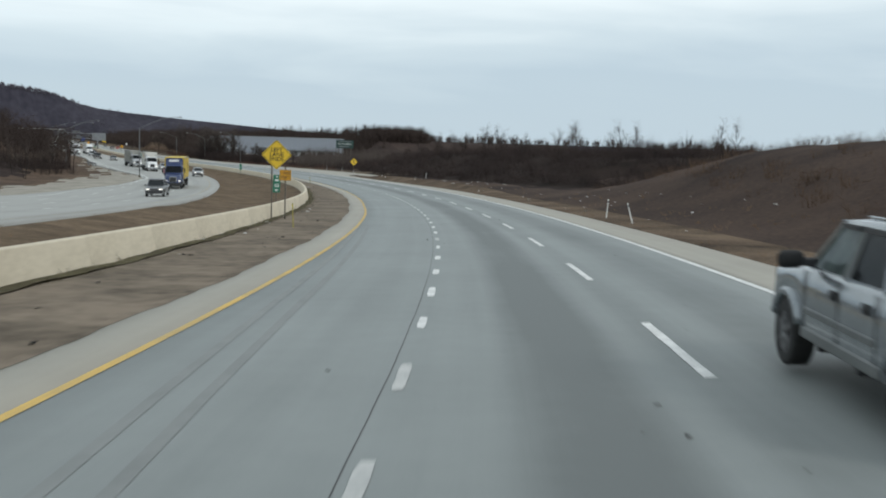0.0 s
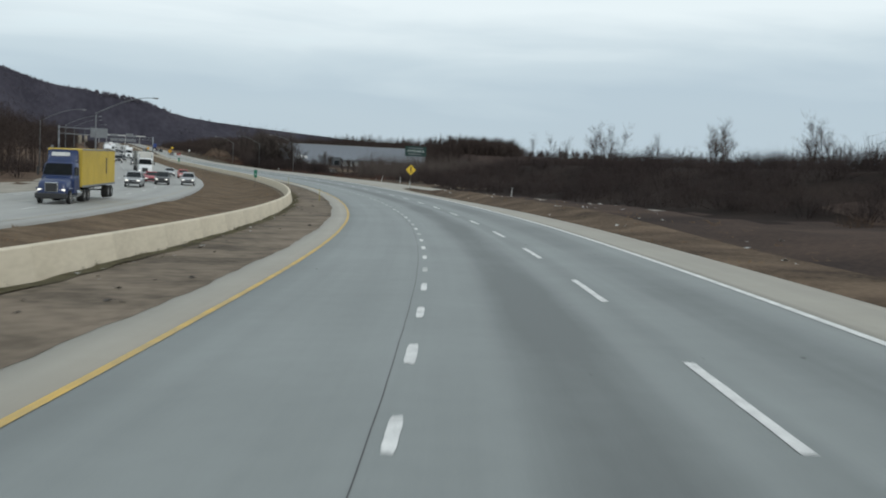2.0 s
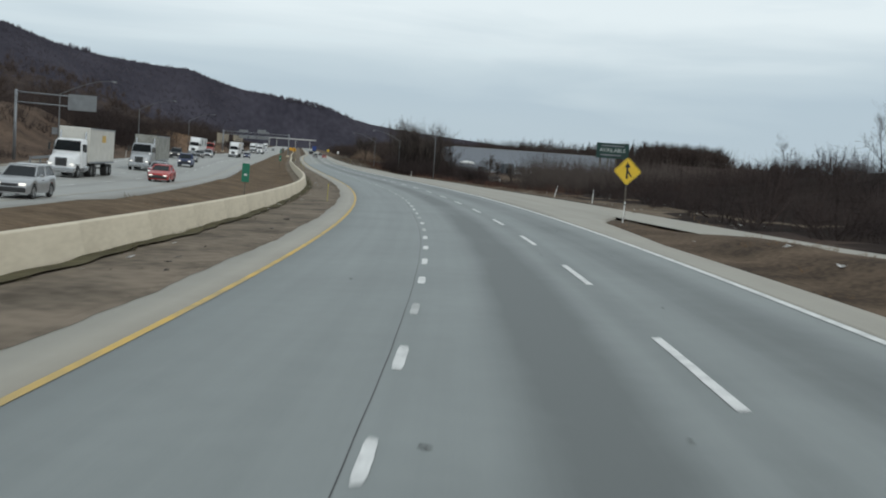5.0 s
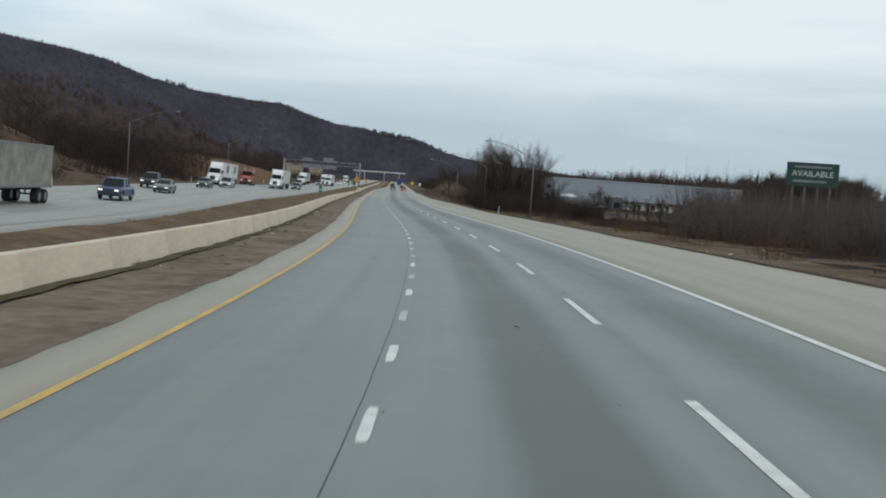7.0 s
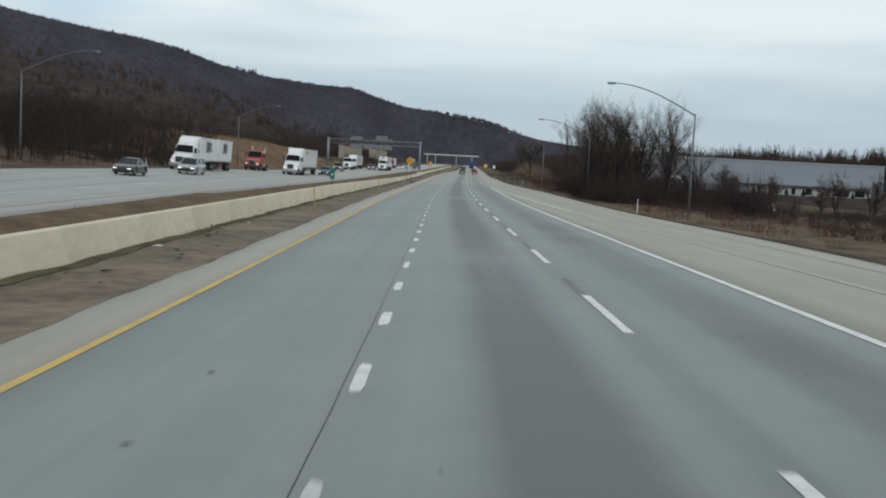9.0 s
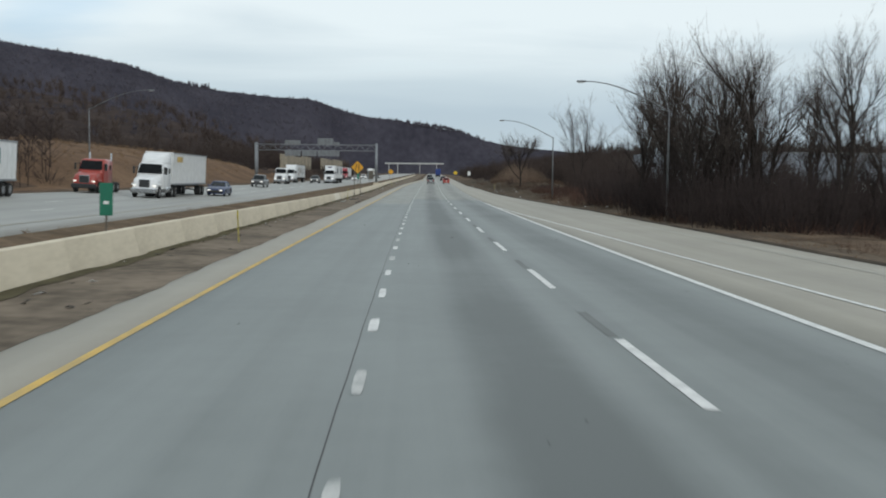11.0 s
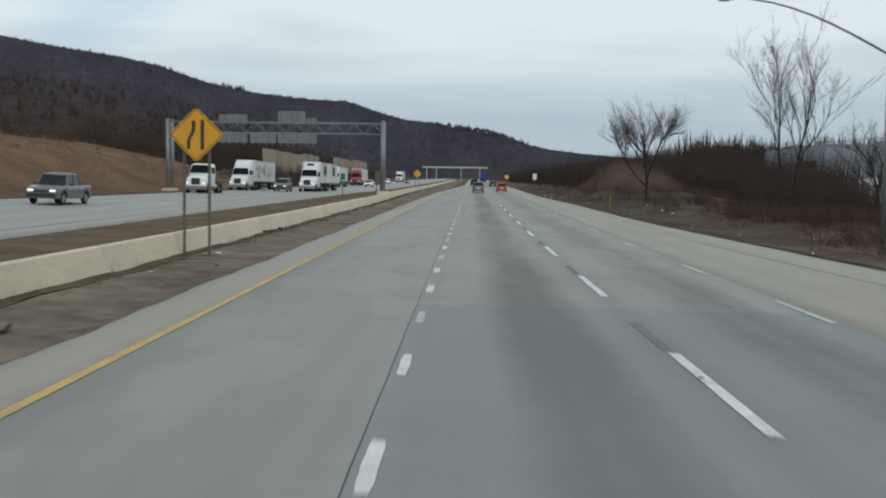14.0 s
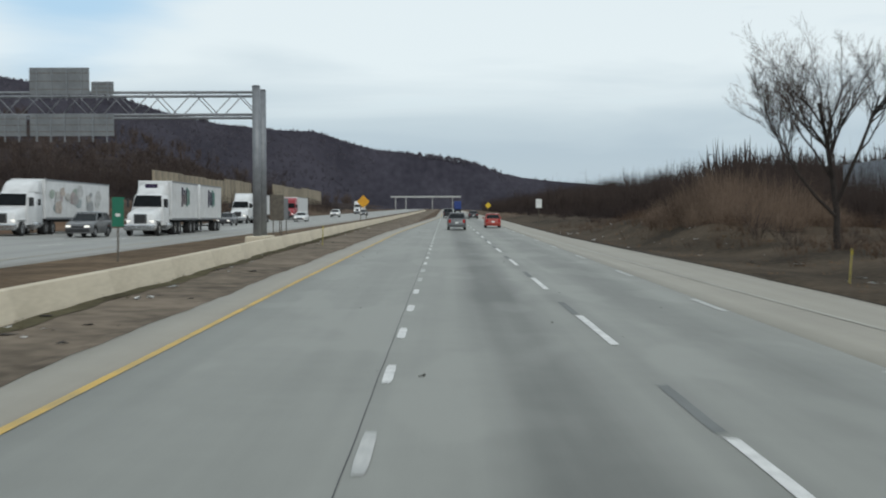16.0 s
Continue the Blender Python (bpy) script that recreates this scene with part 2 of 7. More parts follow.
BLACK = mat("black_letters", (0.02, 0.02, 0.02), (0.012, 0.012, 0.012), 0.6)
POSTYEL = mat("marker_yellow", (0.40, 0.34, 0.09), (0.27, 0.23, 0.07), 0.7, scale=6.0)
BARK = mat("bark", (0.055, 0.046, 0.041), (0.026, 0.022, 0.020), 0.95, spec=0.1, scale=3.0, fine=20.0, bump=0.01)
TWIG = mat("bare_twigs", (0.066, 0.050, 0.043), (0.034, 0.026, 0.024), 0.95, spec=0.05, scale=0.5, fine=6.0)
BRUSH = mat("winter_brush", (0.062, 0.047, 0.043), (0.022, 0.018, 0.018), 0.95, spec=0.05, scale=0.12, fine=3.0)
REDBRUSH = mat("red_brown_brush", (0.118, 0.066, 0.050), (0.045, 0.028, 0.023), 0.95, spec=0.05, scale=0.12, fine=3.0)
STRAW = mat("straw_grass", (0.22, 0.145, 0.085), (0.115, 0.074, 0.045), 0.95, spec=0.05, scale=0.2, fine=4.0)
ROOFMET = mat("roof_metal", (0.36, 0.38, 0.40), (0.30, 0.315, 0.33), 0.5, 0.2, 0.1, 4.0)
BRIDGE = mat("bridge_concrete", (0.52, 0.52, 0.50), (0.42, 0.42, 0.41), 0.85, scale=0.3, fine=5.0)
TYRE = mat("tyre_rubber", (0.022, 0.022, 0.022), (0.014, 0.014, 0.014), 0.85, scale=6.0)
RIM = mat("alloy_rim", (0.50, 0.51, 0.52), (0.34, 0.35, 0.36), 0.35, 0.8, 6.0)
UNDER = mat("underbody_black", (0.016, 0.016, 0.017), (0.010, 0.010, 0.010), 0.8)
PLASTIC = mat("dark_plastic", (0.030, 0.031, 0.033), (0.020, 0.020, 0.021), 0.5)
CHROME = mat("chrome_trim", (0.60, 0.61, 0.62), (0.45, 0.46, 0.47), 0.2, 0.9)
GLASS = mat("tinted_glass", (0.020, 0.024, 0.027), (0.014, 0.016, 0.018), 0.06, 0.0, 2.0, spec=0.2)
LAMPWHITE = mat("headlamp_lens", (0.78, 0.78, 0.75), (0.60, 0.60, 0.58), 0.15, coat=0.8)
_p = LAMPWHITE.node_tree.nodes["Principled BSDF"]
_p.inputs["Emission Color"].default_value, _p.inputs["Emission Strength"].default_value = (1.0, 0.95, 0.85, 1), 0.9
LAMPRED = mat("tail_lamp_lens", (0.42, 0.015, 0.012), (0.30, 0.01, 0.01), 0.2, coat=0.8)
DOMETAN = mat("tan_bush", (0.205, 0.148, 0.110), (0.095, 0.067, 0.050), 0.95, spec=0.05, scale=0.12, fine=3.0)
SLOPEWOOD = mat("slope_twigs", (0.092, 0.069, 0.058), (0.048, 0.036, 0.033), 0.95, spec=0.05, scale=0.06, fine=1.0)
REEDS = mat("tan_thicket", (0.118, 0.078, 0.054), (0.050, 0.034, 0.025), 0.95, spec=0.05, scale=0.12, fine=3.0)
# Base colour carries the same haze tint as the ridge below the trees.
FARWOOD = mat("hazy_ridge_trees", (0.096, 0.088, 0.104), (0.056, 0.052, 0.064), 1.0, spec=0.02, scale=0.004, fine=0.05)
LITTER = mat("litter_white", (0.70, 0.70, 0.68), (0.45, 0.44, 0.42), 0.8)
LITTERDARK = mat("litter_dark", (0.05, 0.045, 0.04), (0.025, 0.022, 0.02), 0.9)


# ================= building helpers =================
def mesh_ob(name, verts, faces, material, parent=None, label="", smooth=False):
    me = bpy.data.meshes.new(name)
    me.from_pydata([tuple(map(float, v)) for v in verts], [], [tuple(map(int, f)) for f in faces])
    for m in material if isinstance(material, (list, tuple)) else [material]:
        me.materials.append(m)
    if smooth:
        me.shade_smooth()
    ob = new(name, me)
    if parent is not None:
        ob.parent = parent
    if label:
        ob["label"] = label
    return ob


def big_ob(name, verts, faces, material, parent=None, label=""):
    """The same for large arrays of triangles or quads."""
    me = bpy.data.meshes.new(name)
    verts, faces = np.asarray(verts, np.float32), np.asarray(faces, np.int32)
    k = faces.shape[1]
    me.vertices.add(len(verts))
    me.vertices.foreach_set("co", verts.ravel())
    me.loops.add(faces.size)
    me.loops.foreach_set("vertex_index", faces.ravel())
    me.polygons.add(len(faces))
    me.polygons.foreach_set("loop_start", np.arange(0, faces.size, k, dtype=np.int32))
    me.update(calc_edges=True)
    me.materials.append(material)
    ob = new(name, me)
    if parent is not None:
        ob.parent = parent
    if label:
        ob["label"] = label
    return ob


def part(name, bm, material, parent, label=""):
    me = bpy.data.meshes.new(name)
    bm.to_mesh(me)
    bm.free()
    me.materials.append(material)
    ob = new(name, me)
    ob.parent = parent
    if label:
        ob["label"] = label
    return ob


def thing(name, m, label, category, group="", kind=""):
    ob = new(name)
    ob.matrix_world = m
    return tagged(ob, label, category, group, kind)


def boxes(specs, bevel=0.0, steps=1):
    """A bmesh of boxes: (cx, cy, cz, sx, sy, sz) each, with the edges cut by bevel."""
    bm = bmesh.new()
    for cx, cy, cz, sx, sy, sz in specs:
        r = bmesh.ops.create_cube(bm, size=1.0, matrix=Matrix.Translation((cx, cy, cz)) @ Matrix.Diagonal((sx, sy, sz, 1)))
    if bevel:
        bmesh.ops.bevel(bm, geom=bm.edges[:], offset=bevel, segments=steps, profile=0.5, affect="EDGES")
    return bm


def tube(points, radii, sides=8, caps=True):
    """A bmesh tube through points."""
    v, f = tube_arrays(points, radii, sides)
    bm = bmesh.new()
    vs = [bm.verts.new(p) for p in v]
    for q in f:
        bm.faces.new([vs[i] for i in q])
    if caps:
        bm.faces.new(vs[:sides][::-1])
        bm.faces.new(vs[-sides:])
    for q in bm.faces:
        q.smooth = len(q.verts) == 4
    return bm


def tube_arrays(points, radii, sides):
    pts = np.asarray(points, float)
    d = np.gradient(pts, axis=0)
    d /= np.linalg.norm(d, axis=1)[:, None] + 1e-9
    ref = np.array([1.0, 0, 0]) if abs(d[0][0]) < 0.9 else np.array([0, 1.0, 0])
    u = np.cross(d, ref)
    u /= np.linalg.norm(u, axis=1)[:, None]
    w = np.cross(d, u)
    a = np.arange(sides) * 2 * math.pi / sides
    ring = pts[:, None] + np.asarray(radii, float)[:, None, None] * (np.cos(a)[None, :, None] * u[:, None] + np.sin(a)[None, :, None] * w[:, None])
    faces = []
    for i in range(len(pts) - 1):
        for j in range(sides):
            k = (j + 1) % sides
            faces.append((i * sides + j, i * sides + k, (i + 1) * sides + k, (i + 1) * sides + j))
    return ring.reshape(-1, 3), faces


def wheel_bm(radius, width, sides=20):
    """A tyre with rounded shoulders, its axle along x."""
    prof = [(-0.5, 0.62), (-0.5, 0.90), (-0.40, 1.0), (0.40, 1.0), (0.5, 0.90), (0.5, 0.62)]
    bm = bmesh.new()
    rings = []
    for x, r in prof:
        rings.append([bm.verts.new((x * width, radius * r * math.cos(2 * math.pi * i / sides), radius * r * math.sin(2 * math.pi * i / sides))) for i in range(sides)])
    for a, b in zip(rings, rings[1:]):
        for i in range(sides):
            bm.faces.new((a[i], b[i], b[(i + 1) % sides], a[(i + 1) % sides]))
    bmesh.ops.recalc_face_normals(bm, faces=bm.faces[:])
    return bm


def rim_bm(radius, width, spokes=5, sides=20):
    """A dished wheel disc with raised spokes."""
    bm = bmesh.new()
    r = radius * 0.64
    rims = []
    for side in (-1, 1):
        c = bm.verts.new((side * width * 0.30, 0, 0))
        ring = [bm.verts.new((side * width * 0.44, r * math.cos(2 * math.pi * i / sides), r * math.sin(2 * math.pi * i / sides))) for i in range(sides)]
        for i in range(sides):
            bm.faces.new((c, ring[i], ring[(i + 1) % sides]))
        rims.append(ring)
        for k in range(spokes):
            m = Matrix.Rotation(2 * math.pi * k / spokes, 4, "X") @ Matrix.Translation((side * width * 0.42, 0, r * 0.52)) @ Matrix.Diagonal((width * 0.12, r * 0.22, r * 0.9, 1))
            bmesh.ops.create_cube(bm, size=1.0, matrix=m)
    for i in range(sides):
        j = (i + 1) % sides
        bm.faces.new((rims[0][i], rims[0][j], rims[1][j], rims[1][i]))
    bmesh.ops.recalc_face_normals(bm, faces=bm.faces[:])
    return bm


def sweep(name, s0, s1, profile, material, step=4.0, kind="structure", label="", category="", closed=False, parent=None):
    """A strip along the road. profile: a list of (off, dz), or a function of s that gives one."""
    n = max(2, int(round((s1 - s0) / step)) + 1)
    ss = np.linspace(s0, s1, n)
    verts, k = [], 0
    for s in ss:
        pr = profile(s) if callable(profile) else profile
        k = len(pr)
        for o, z in pr:
            verts.append(along(s, o, z))
    faces = []
    for i in range(n - 1):
        for j in range(k if closed else k - 1):
            j2 = (j + 1) % k
            faces.append((i * k + j, i * k + j2, (i + 1) * k + j2, (i + 1) * k + j))
    if closed:
        faces.append(tuple(range(k))[::-1])
        faces.append(tuple((n - 1) * k + j for j in range(k)))
    ob = mesh_ob(name, verts, faces, material, parent)
    if parent is None:
        tagged(ob, label, category, "", kind)
    return ob


# ================= plan of the corridor: offsets along the road =================
def line(*pairs):
    xs, ys = zip(*pairs)
    return lambda s: np.interp(s, xs, ys)


near_edge = line((-300, -21.5), (60, -21), (100, -20), (171, -19), (211, -18.3), (290, -17), (400, -15.7), (500, -15.2), (600, -15.1), (700, -14.6), (5000, -14.6))
far_edge = line((-300, -46), (120, -40), (170, -33), (205, -30.4), (228, -31.6), (250, -34), (300, -36.3), (331, -34.5), (346, -33.2), (370, -32), (430, -32.2), (462, -31), (500, -29), (540, -28.6), (572, -29.2), (620, -31), (5000, -31))
gravel_edge = line((-300, -50), (155, -46.4), (200, -41.5), (228, -38), (250, -37.5), (300, -38), (331, -36), (350, -34.2), (5000, -34.2))
opp_rise = line((-300, 0.01), (120, 0.02), (260, 0.045), (430, 0.045), (520, 0.02), (600, 0.0), (5000, 0.0))
wall_foot = line((-300, -8.7), (63, -8.7), (128, -8.5), (165, -8.0), (240, -7.9), (290, -7.6), (400, -7.3), (470, -7.5), (560, -7.45), (582, -7.8), (620, -8.0), (5000, -8.0))
right_edge = line((-300, 9.4), (150, 9.4), (170, 8.9), (185, 8.6), (208, 8.6), (226, 9.6), (238, 14.9), (250, 14.7), (262, 14.4), (276, 13.9), (300, 13.4), (340, 14.2), (450, 14.4), (483, 13.5), (510, 12.7), (537, 12.0), (572, 11.6), (611, 10.4), (640, 10.3), (5000, 10.3))
ramp_left = line((60, 34), (120, 24), (150, 20), (170, 17.2), (185, 15.8), (200, 13.8), (210, 12.5), (225, 11.7), (245, 11.2), (262, 10.5), (276, 9.5))
edge_two = line((296, 10.5), (340, 10.2), (380, 9.5), (420, 8.5), (440, 7.75), (455, 7.35))
edge_right = line((300, 12.6), (400, 12.9), (440, 12.7), (477, 11.7), (520, 10.3), (562, 9.1), (620, 8.0), (680, 7.4))
lane_left = line((-300, -3.6), (60, -3.66), (78, -3.70), (92, -3.81), (100, -3.80), (125, -3.69), (140, -3.61), (236, -3.55), (420, -3.56), (450, -3.62), (520, -3.75), (560, -3.72), (620, -3.3), (760, 0.0), (5000, 0.0))
dot_off = line((-300, 0.0), (60, 0.0), (78, -0.05), (88, -0.085), (100, -0.06), (116, -0.02), (130, 0.01), (215, 0.0), (230, -0.055), (244, 0.01), (530, 0.0), (545, -0.025), (5000, 0.0))
joint_off = line((-300, -0.15), (60, -0.17), (85, -0.29), (92, -0.30), (115, -0.22), (130, -0.155), (205, -0.15), (226, -0.27), (232, -0.24), (242, -0.15), (5000, -0.15))


brush_start = line((-300, 95), (128, 95), (138, 60), (143, 32), (147, 27), (156, 24.5), (165, 22.5), (180, 20.5), (200, 18), (225, 16.8), (240, 18), (262, 19.5), (330, 25))


def back_edge(s):
    """Where the gravel beyond the opposite carriageway ends."""
    return np.minimum(far_edge(s), gravel_edge(s))


def opp_dz(s, off):
    return np.maximum(0, near_edge(s) - off) * opp_rise(s)


def smooth(x, a, b):
    t = np.clip((x - a) / (b - a), 0, 1)
    return t * t * (3 - 2 * t)


def bump2(s, off, s0, s1, o0, o1, edge_s, edge_o):
    return smooth(s, s0 - edge_s, s0) * (1 - smooth(s, s1, s1 + edge_s)) * smooth(off, o0 - edge_o, o0) * (1 - smooth(off, o1, o1 + edge_o))


def ground_dz(s, off):
    """Height of the ground over the road's level."""
    s, off = np.broadcast_arrays(np.asarray(s, float), np.asarray(off, float))
    z = np.full(s.shape, -0.3)
    ne, fe, re = near_edge(s), far_edge(s), right_edge(s)
    w = wall_foot(s)
    median = (off < w) & (off > ne)
    mid = (off - ne) / (w - ne)
    z = np.where(median, -0.06 + (0.62 * smooth(s, 400, 490) - 0.55) * np.sin(np.pi * np.clip(mid, 0, 1)) ** 2, z)
    z = np.where((off >= w) & (off <= -4.85), 0.02 * (-4.85 - off) - 0.02, z)
    z = np.where(off <= ne, opp_dz(s, off) - 0.3, z)
    out = np.maximum(0, np.minimum(fe, gravel_edge(s)) - off)
    z = np.where(off < fe - 0.01, opp_dz(s, fe) - 0.04 + 4.0 * smooth(out, 3, 34) + 0.05 * np.clip(out - 30, 0, 30), z)
    z = np.where(off < fe - 0.01, z + 3.3 * bump2(s, off, 495, 630, -62, -46, 20, 11) + 2.6 * bump2(s, off, 668, 908, -70, -41, 25, 5), z)
    z = np.where(off < fe - 0.01, z + 4.2 * bump2(s, off, 290, 400, -90, -60, 26, 14), z)
    r = np.maximum(0, off - re)
    early = 1 - smooth(s, 255, 330)
    ditch = -0.05 - (0.55 - 0.45 * early) * smooth(r, 0.3, 4)
    rise = ditch + early * smooth(s, 141, 162) * (4.3 * smooth(off, 21, 46) + 1.4 * smooth(off, 46, 75)) + 4.9 * bump2(s, off, -60, 84, 29, 110, 50, 17)
    # a low grassy hump between the shoulder and the ramp
    rise = rise + 0.60 * smooth(s, 110, 150) * (1 - smooth(s, 205, 222)) * smooth(off, re + 1.0, re + 3.0) * (1 - smooth(off, np.interp(s, [150, 200, 225], [18.0, 12.6, 11.4]), np.interp(s, [150, 200, 225], [20.0, 14.4, 12.6])))
    rise = rise - (1 - early) * 0.8 * smooth(off, 24, 40)
    rise = rise + 0.7 * bump2(s, off, 478, 520, 22, 36, 14, 5) + 1.0 * bump2(s, off, 596, 626, 18, 30, 12, 5) + 1.0 * bump2(s, off, 540, 900, 20, 60, 40, 10)
    yard = 1 - bump2(s, off, 480, 712, 58, 175, 60, 9)
    rise = rise + 3.5 * smooth(off, 100, 150) * (1 - 0.95 * early) * yard
    rise = rise + 7.0 * smooth(s, 655, 730) * smooth(off, 24, 70) * yard
    return np.where(off > re, rise, z)


# the ridge far ahead: degrees right of straight on, and degrees over the level
ridge_el = line((-100, 3.0), (-60, 8.0), (-30, 7.7), (-25, 7.1), (-22, 6.62), (-20, 6.35), (-18, 6.13), (-16, 5.74), (-14, 5.07), (-12, 4.62), (-10, 4.42), (-8, 4.25), (-6.5, 4.22), (-5, 3.72), (-3.5, 3.33), (-2, 3.2), (-1, 3.12), (0, 2.95), (1, 2.8), (2, 2.48), (3, 2.05), (4, 1.8), (5.6, 1.6), (8, 1.4), (12, 1.1), (15, 0.85), (22, 0.5), (27, 0.35), (42, 0.2), (100, 0.2))


def hill_z(x, y):
    dx, dy = x, y - 400.0
    r = np.hypot(dx, dy)
    az = np.degrees(np.arctan2(dx, dy))
    top = 2400.0 + 10 * np.abs(az)
    foot = np.interp(az, [-30, -12, -4, 60], [380.0, 500.0, 1350.0, 1350.0])
    u = np.clip((r - foot) / (top - foot), 0, 1)
    front = (top * np.tan(np.radians(ridge_el(az) - 0.05)) - 9.0) * u ** np.interp(az, [-30, -14, -5], [1.15, 1.25, 1.6])
    back = smooth(r, top, top + 1300)
    return front * (1 - 0.8 * back)


off_list = np.unique(np.concatenate([np.arange(-1500, -320, 45), np.arange(-320, -110, 18), np.arange(-110, -52, 5), np.arange(-52, -20, 2), np.arange(-20, -3, 1.0),
                                     np.arange(-3, 9, 4), np.arange(9, 26, 1.0), np.arange(26, 80, 3), np.arange(80, 200, 15), np.arange(200, 700, 45), [800, 1000, 1300, 1700, 2300, 3000, 3800], [-1700, -2100, -2700, -3600]]))
s_list = np.concatenate([np.arange(-280, 0, 20), np.arange(0, 760, 4.0), np.arange(760, 1500, 25), np.arange(1500, 4300, 45), np.arange(4300, 5150, 200)])
SS, OO = np.meshgrid(s_list, off_list, indexing="ij")
inner = np.clip(OO, -110, 110)
G = along(SS, inner, 0.0)
G[..., 0] += OO - inner
gz = ground_dz(SS, OO)
gz += np.where((OO > 14) | (OO < far_edge(SS) - 2), 1, 0) * 0.10 * np.sin(SS * 0.9 + OO * 0.7) * np.sin(OO * 0.41 - SS * 0.23)
far_side = np.maximum(smooth(np.abs(OO), 60, 160), smooth(SS, 1500, 1900))
G[..., 2] += gz + hill_z(G[..., 0], G[..., 1]) * far_side
ni, nj = SS.shape
idx = np.arange(ni * nj).reshape(ni, nj)
gf = np.stack([idx[:-1, :-1], idx[:-1, 1:], idx[1:, 1:], idx[1:, :-1]], -1).reshape(-1, 4)
ground = big_ob("ground", G.reshape(-1, 3), gf, GRASS)
tagged(ground, "dead winter grass, dirt and wooded ridge beyond", "ground", kind="structure")
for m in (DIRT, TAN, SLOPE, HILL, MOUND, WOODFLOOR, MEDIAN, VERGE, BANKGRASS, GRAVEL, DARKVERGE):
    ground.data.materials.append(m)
cs = (SS[:-1, :-1] + SS[1:, 1:]).ravel() / 2
co = (OO[:-1, :-1] + OO[1:, 1:]).ravel() / 2
jit = np.where(np.abs(co) > 15, 1.0, 0.0)
cs = cs + jit * (9 * np.sin(co * 0.31) + 6 * np.sin(co * 0.83 + 1))
co = co + jit * (1.6 * np.sin(cs * 0.17) + 1.2 * np.sin(cs * 0.43 + 2))
gm = np.zeros(len(cs), np.int32)
gm[(co < -8.3) & (co > near_edge(cs) - 2)] = 7
gm[(co > -9) & (co < -4)] = 1
gm[(co < back_edge(cs) - 1.5)] = 9
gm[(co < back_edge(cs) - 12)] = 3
gm[(bump2(cs, co, 495, 630, -66, -45, 24, 13) > 0.04) & (co < far_edge(cs) - 3)] = 2
gm[(cs > 60) & (cs < 345) & (co > gravel_edge(cs)) & (co < far_edge(cs) + 1)] = 10
gm[(bump2(cs, co, 285, 415, -80, -58, 26, 13) > 0.06) & (co < far_edge(cs) - 2.5)] = 9
gm[(cs < 240) & (co > 12.5)] = 5
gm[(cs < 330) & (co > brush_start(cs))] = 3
gm[(cs > 225) & (cs < 720) & (co > right_edge(cs) - 2) & (co < right_edge(cs) + 5.5 + 1.5 * np.sin(cs * 0.11) + np.sin(cs * 0.37))] = 8
gm[(cs > 512) & (cs < 760) & (co > right_edge(cs) - 2) & (co < 30)] = 11
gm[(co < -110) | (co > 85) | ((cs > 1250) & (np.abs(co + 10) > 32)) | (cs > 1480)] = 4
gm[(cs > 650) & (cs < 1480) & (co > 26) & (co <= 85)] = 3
gm[(cs < 1480) & (co < far_edge(cs) - 20) & (co > -900 + 90 * np.sin(cs * 0.013)) & (gm != 2) & (gm != 9)] = 6
gm[(cs < 1480) & (co > 85) & (co < 320)] = 6
ground.data.polygons.foreach_set("material_index", gm)
ground.data.shade_smooth()


# ================= carriageways =================
def paved(name, s0, s1, left, right, material, dz, label, step=4.0, cols=6, skirt=True, slope=None):
    """A slab with its edges turned down, and its own offsets and lengths as surface coordinates."""
    n = int(round((s1 - s0) / step)) + 1
    ss = np.linspace(s0, s1, n)
    l = np.asarray(left(ss) if callable(left) else np.full(n, left), float)
    r = np.asarray(right(ss) if callable(right) else np.full(n, right), float)
    fr = np.linspace(0, 1, cols)
    off = l[:, None] + (r - l)[:, None] * fr[None, :]
    z = np.full(off.shape, dz) + (slope(ss[:, None], off) if slope else 0)
    if skirt:
        off = np.concatenate([off[:, :1] - 0.02, off, off[:, -1:] + 0.02], 1)
        z = np.concatenate([z[:, :1] - 0.25, z, z[:, -1:] - 0.25], 1)
    s2 = np.repeat(ss[:, None], off.shape[1], 1)
    v = along(s2, off, z)
    k = off.shape[1]
    ix = np.arange(n * k).reshape(n, k)
    f = np.stack([ix[:-1, :-1], ix[:-1, 1:], ix[1:, 1:], ix[1:, :-1]], -1).reshape(-1, 4)
    ob = big_ob(name, v.reshape(-1, 3), f, material)
    uv = ob.data.uv_layers.new(name="lane")
    flat = np.stack([off.ravel(), s2.ravel()], -1)[f.ravel()]
    uv.data.foreach_set("uv", flat.astype(np.float32).ravel())
    return tagged(ob, label, name.split("_")[0], kind="structure")


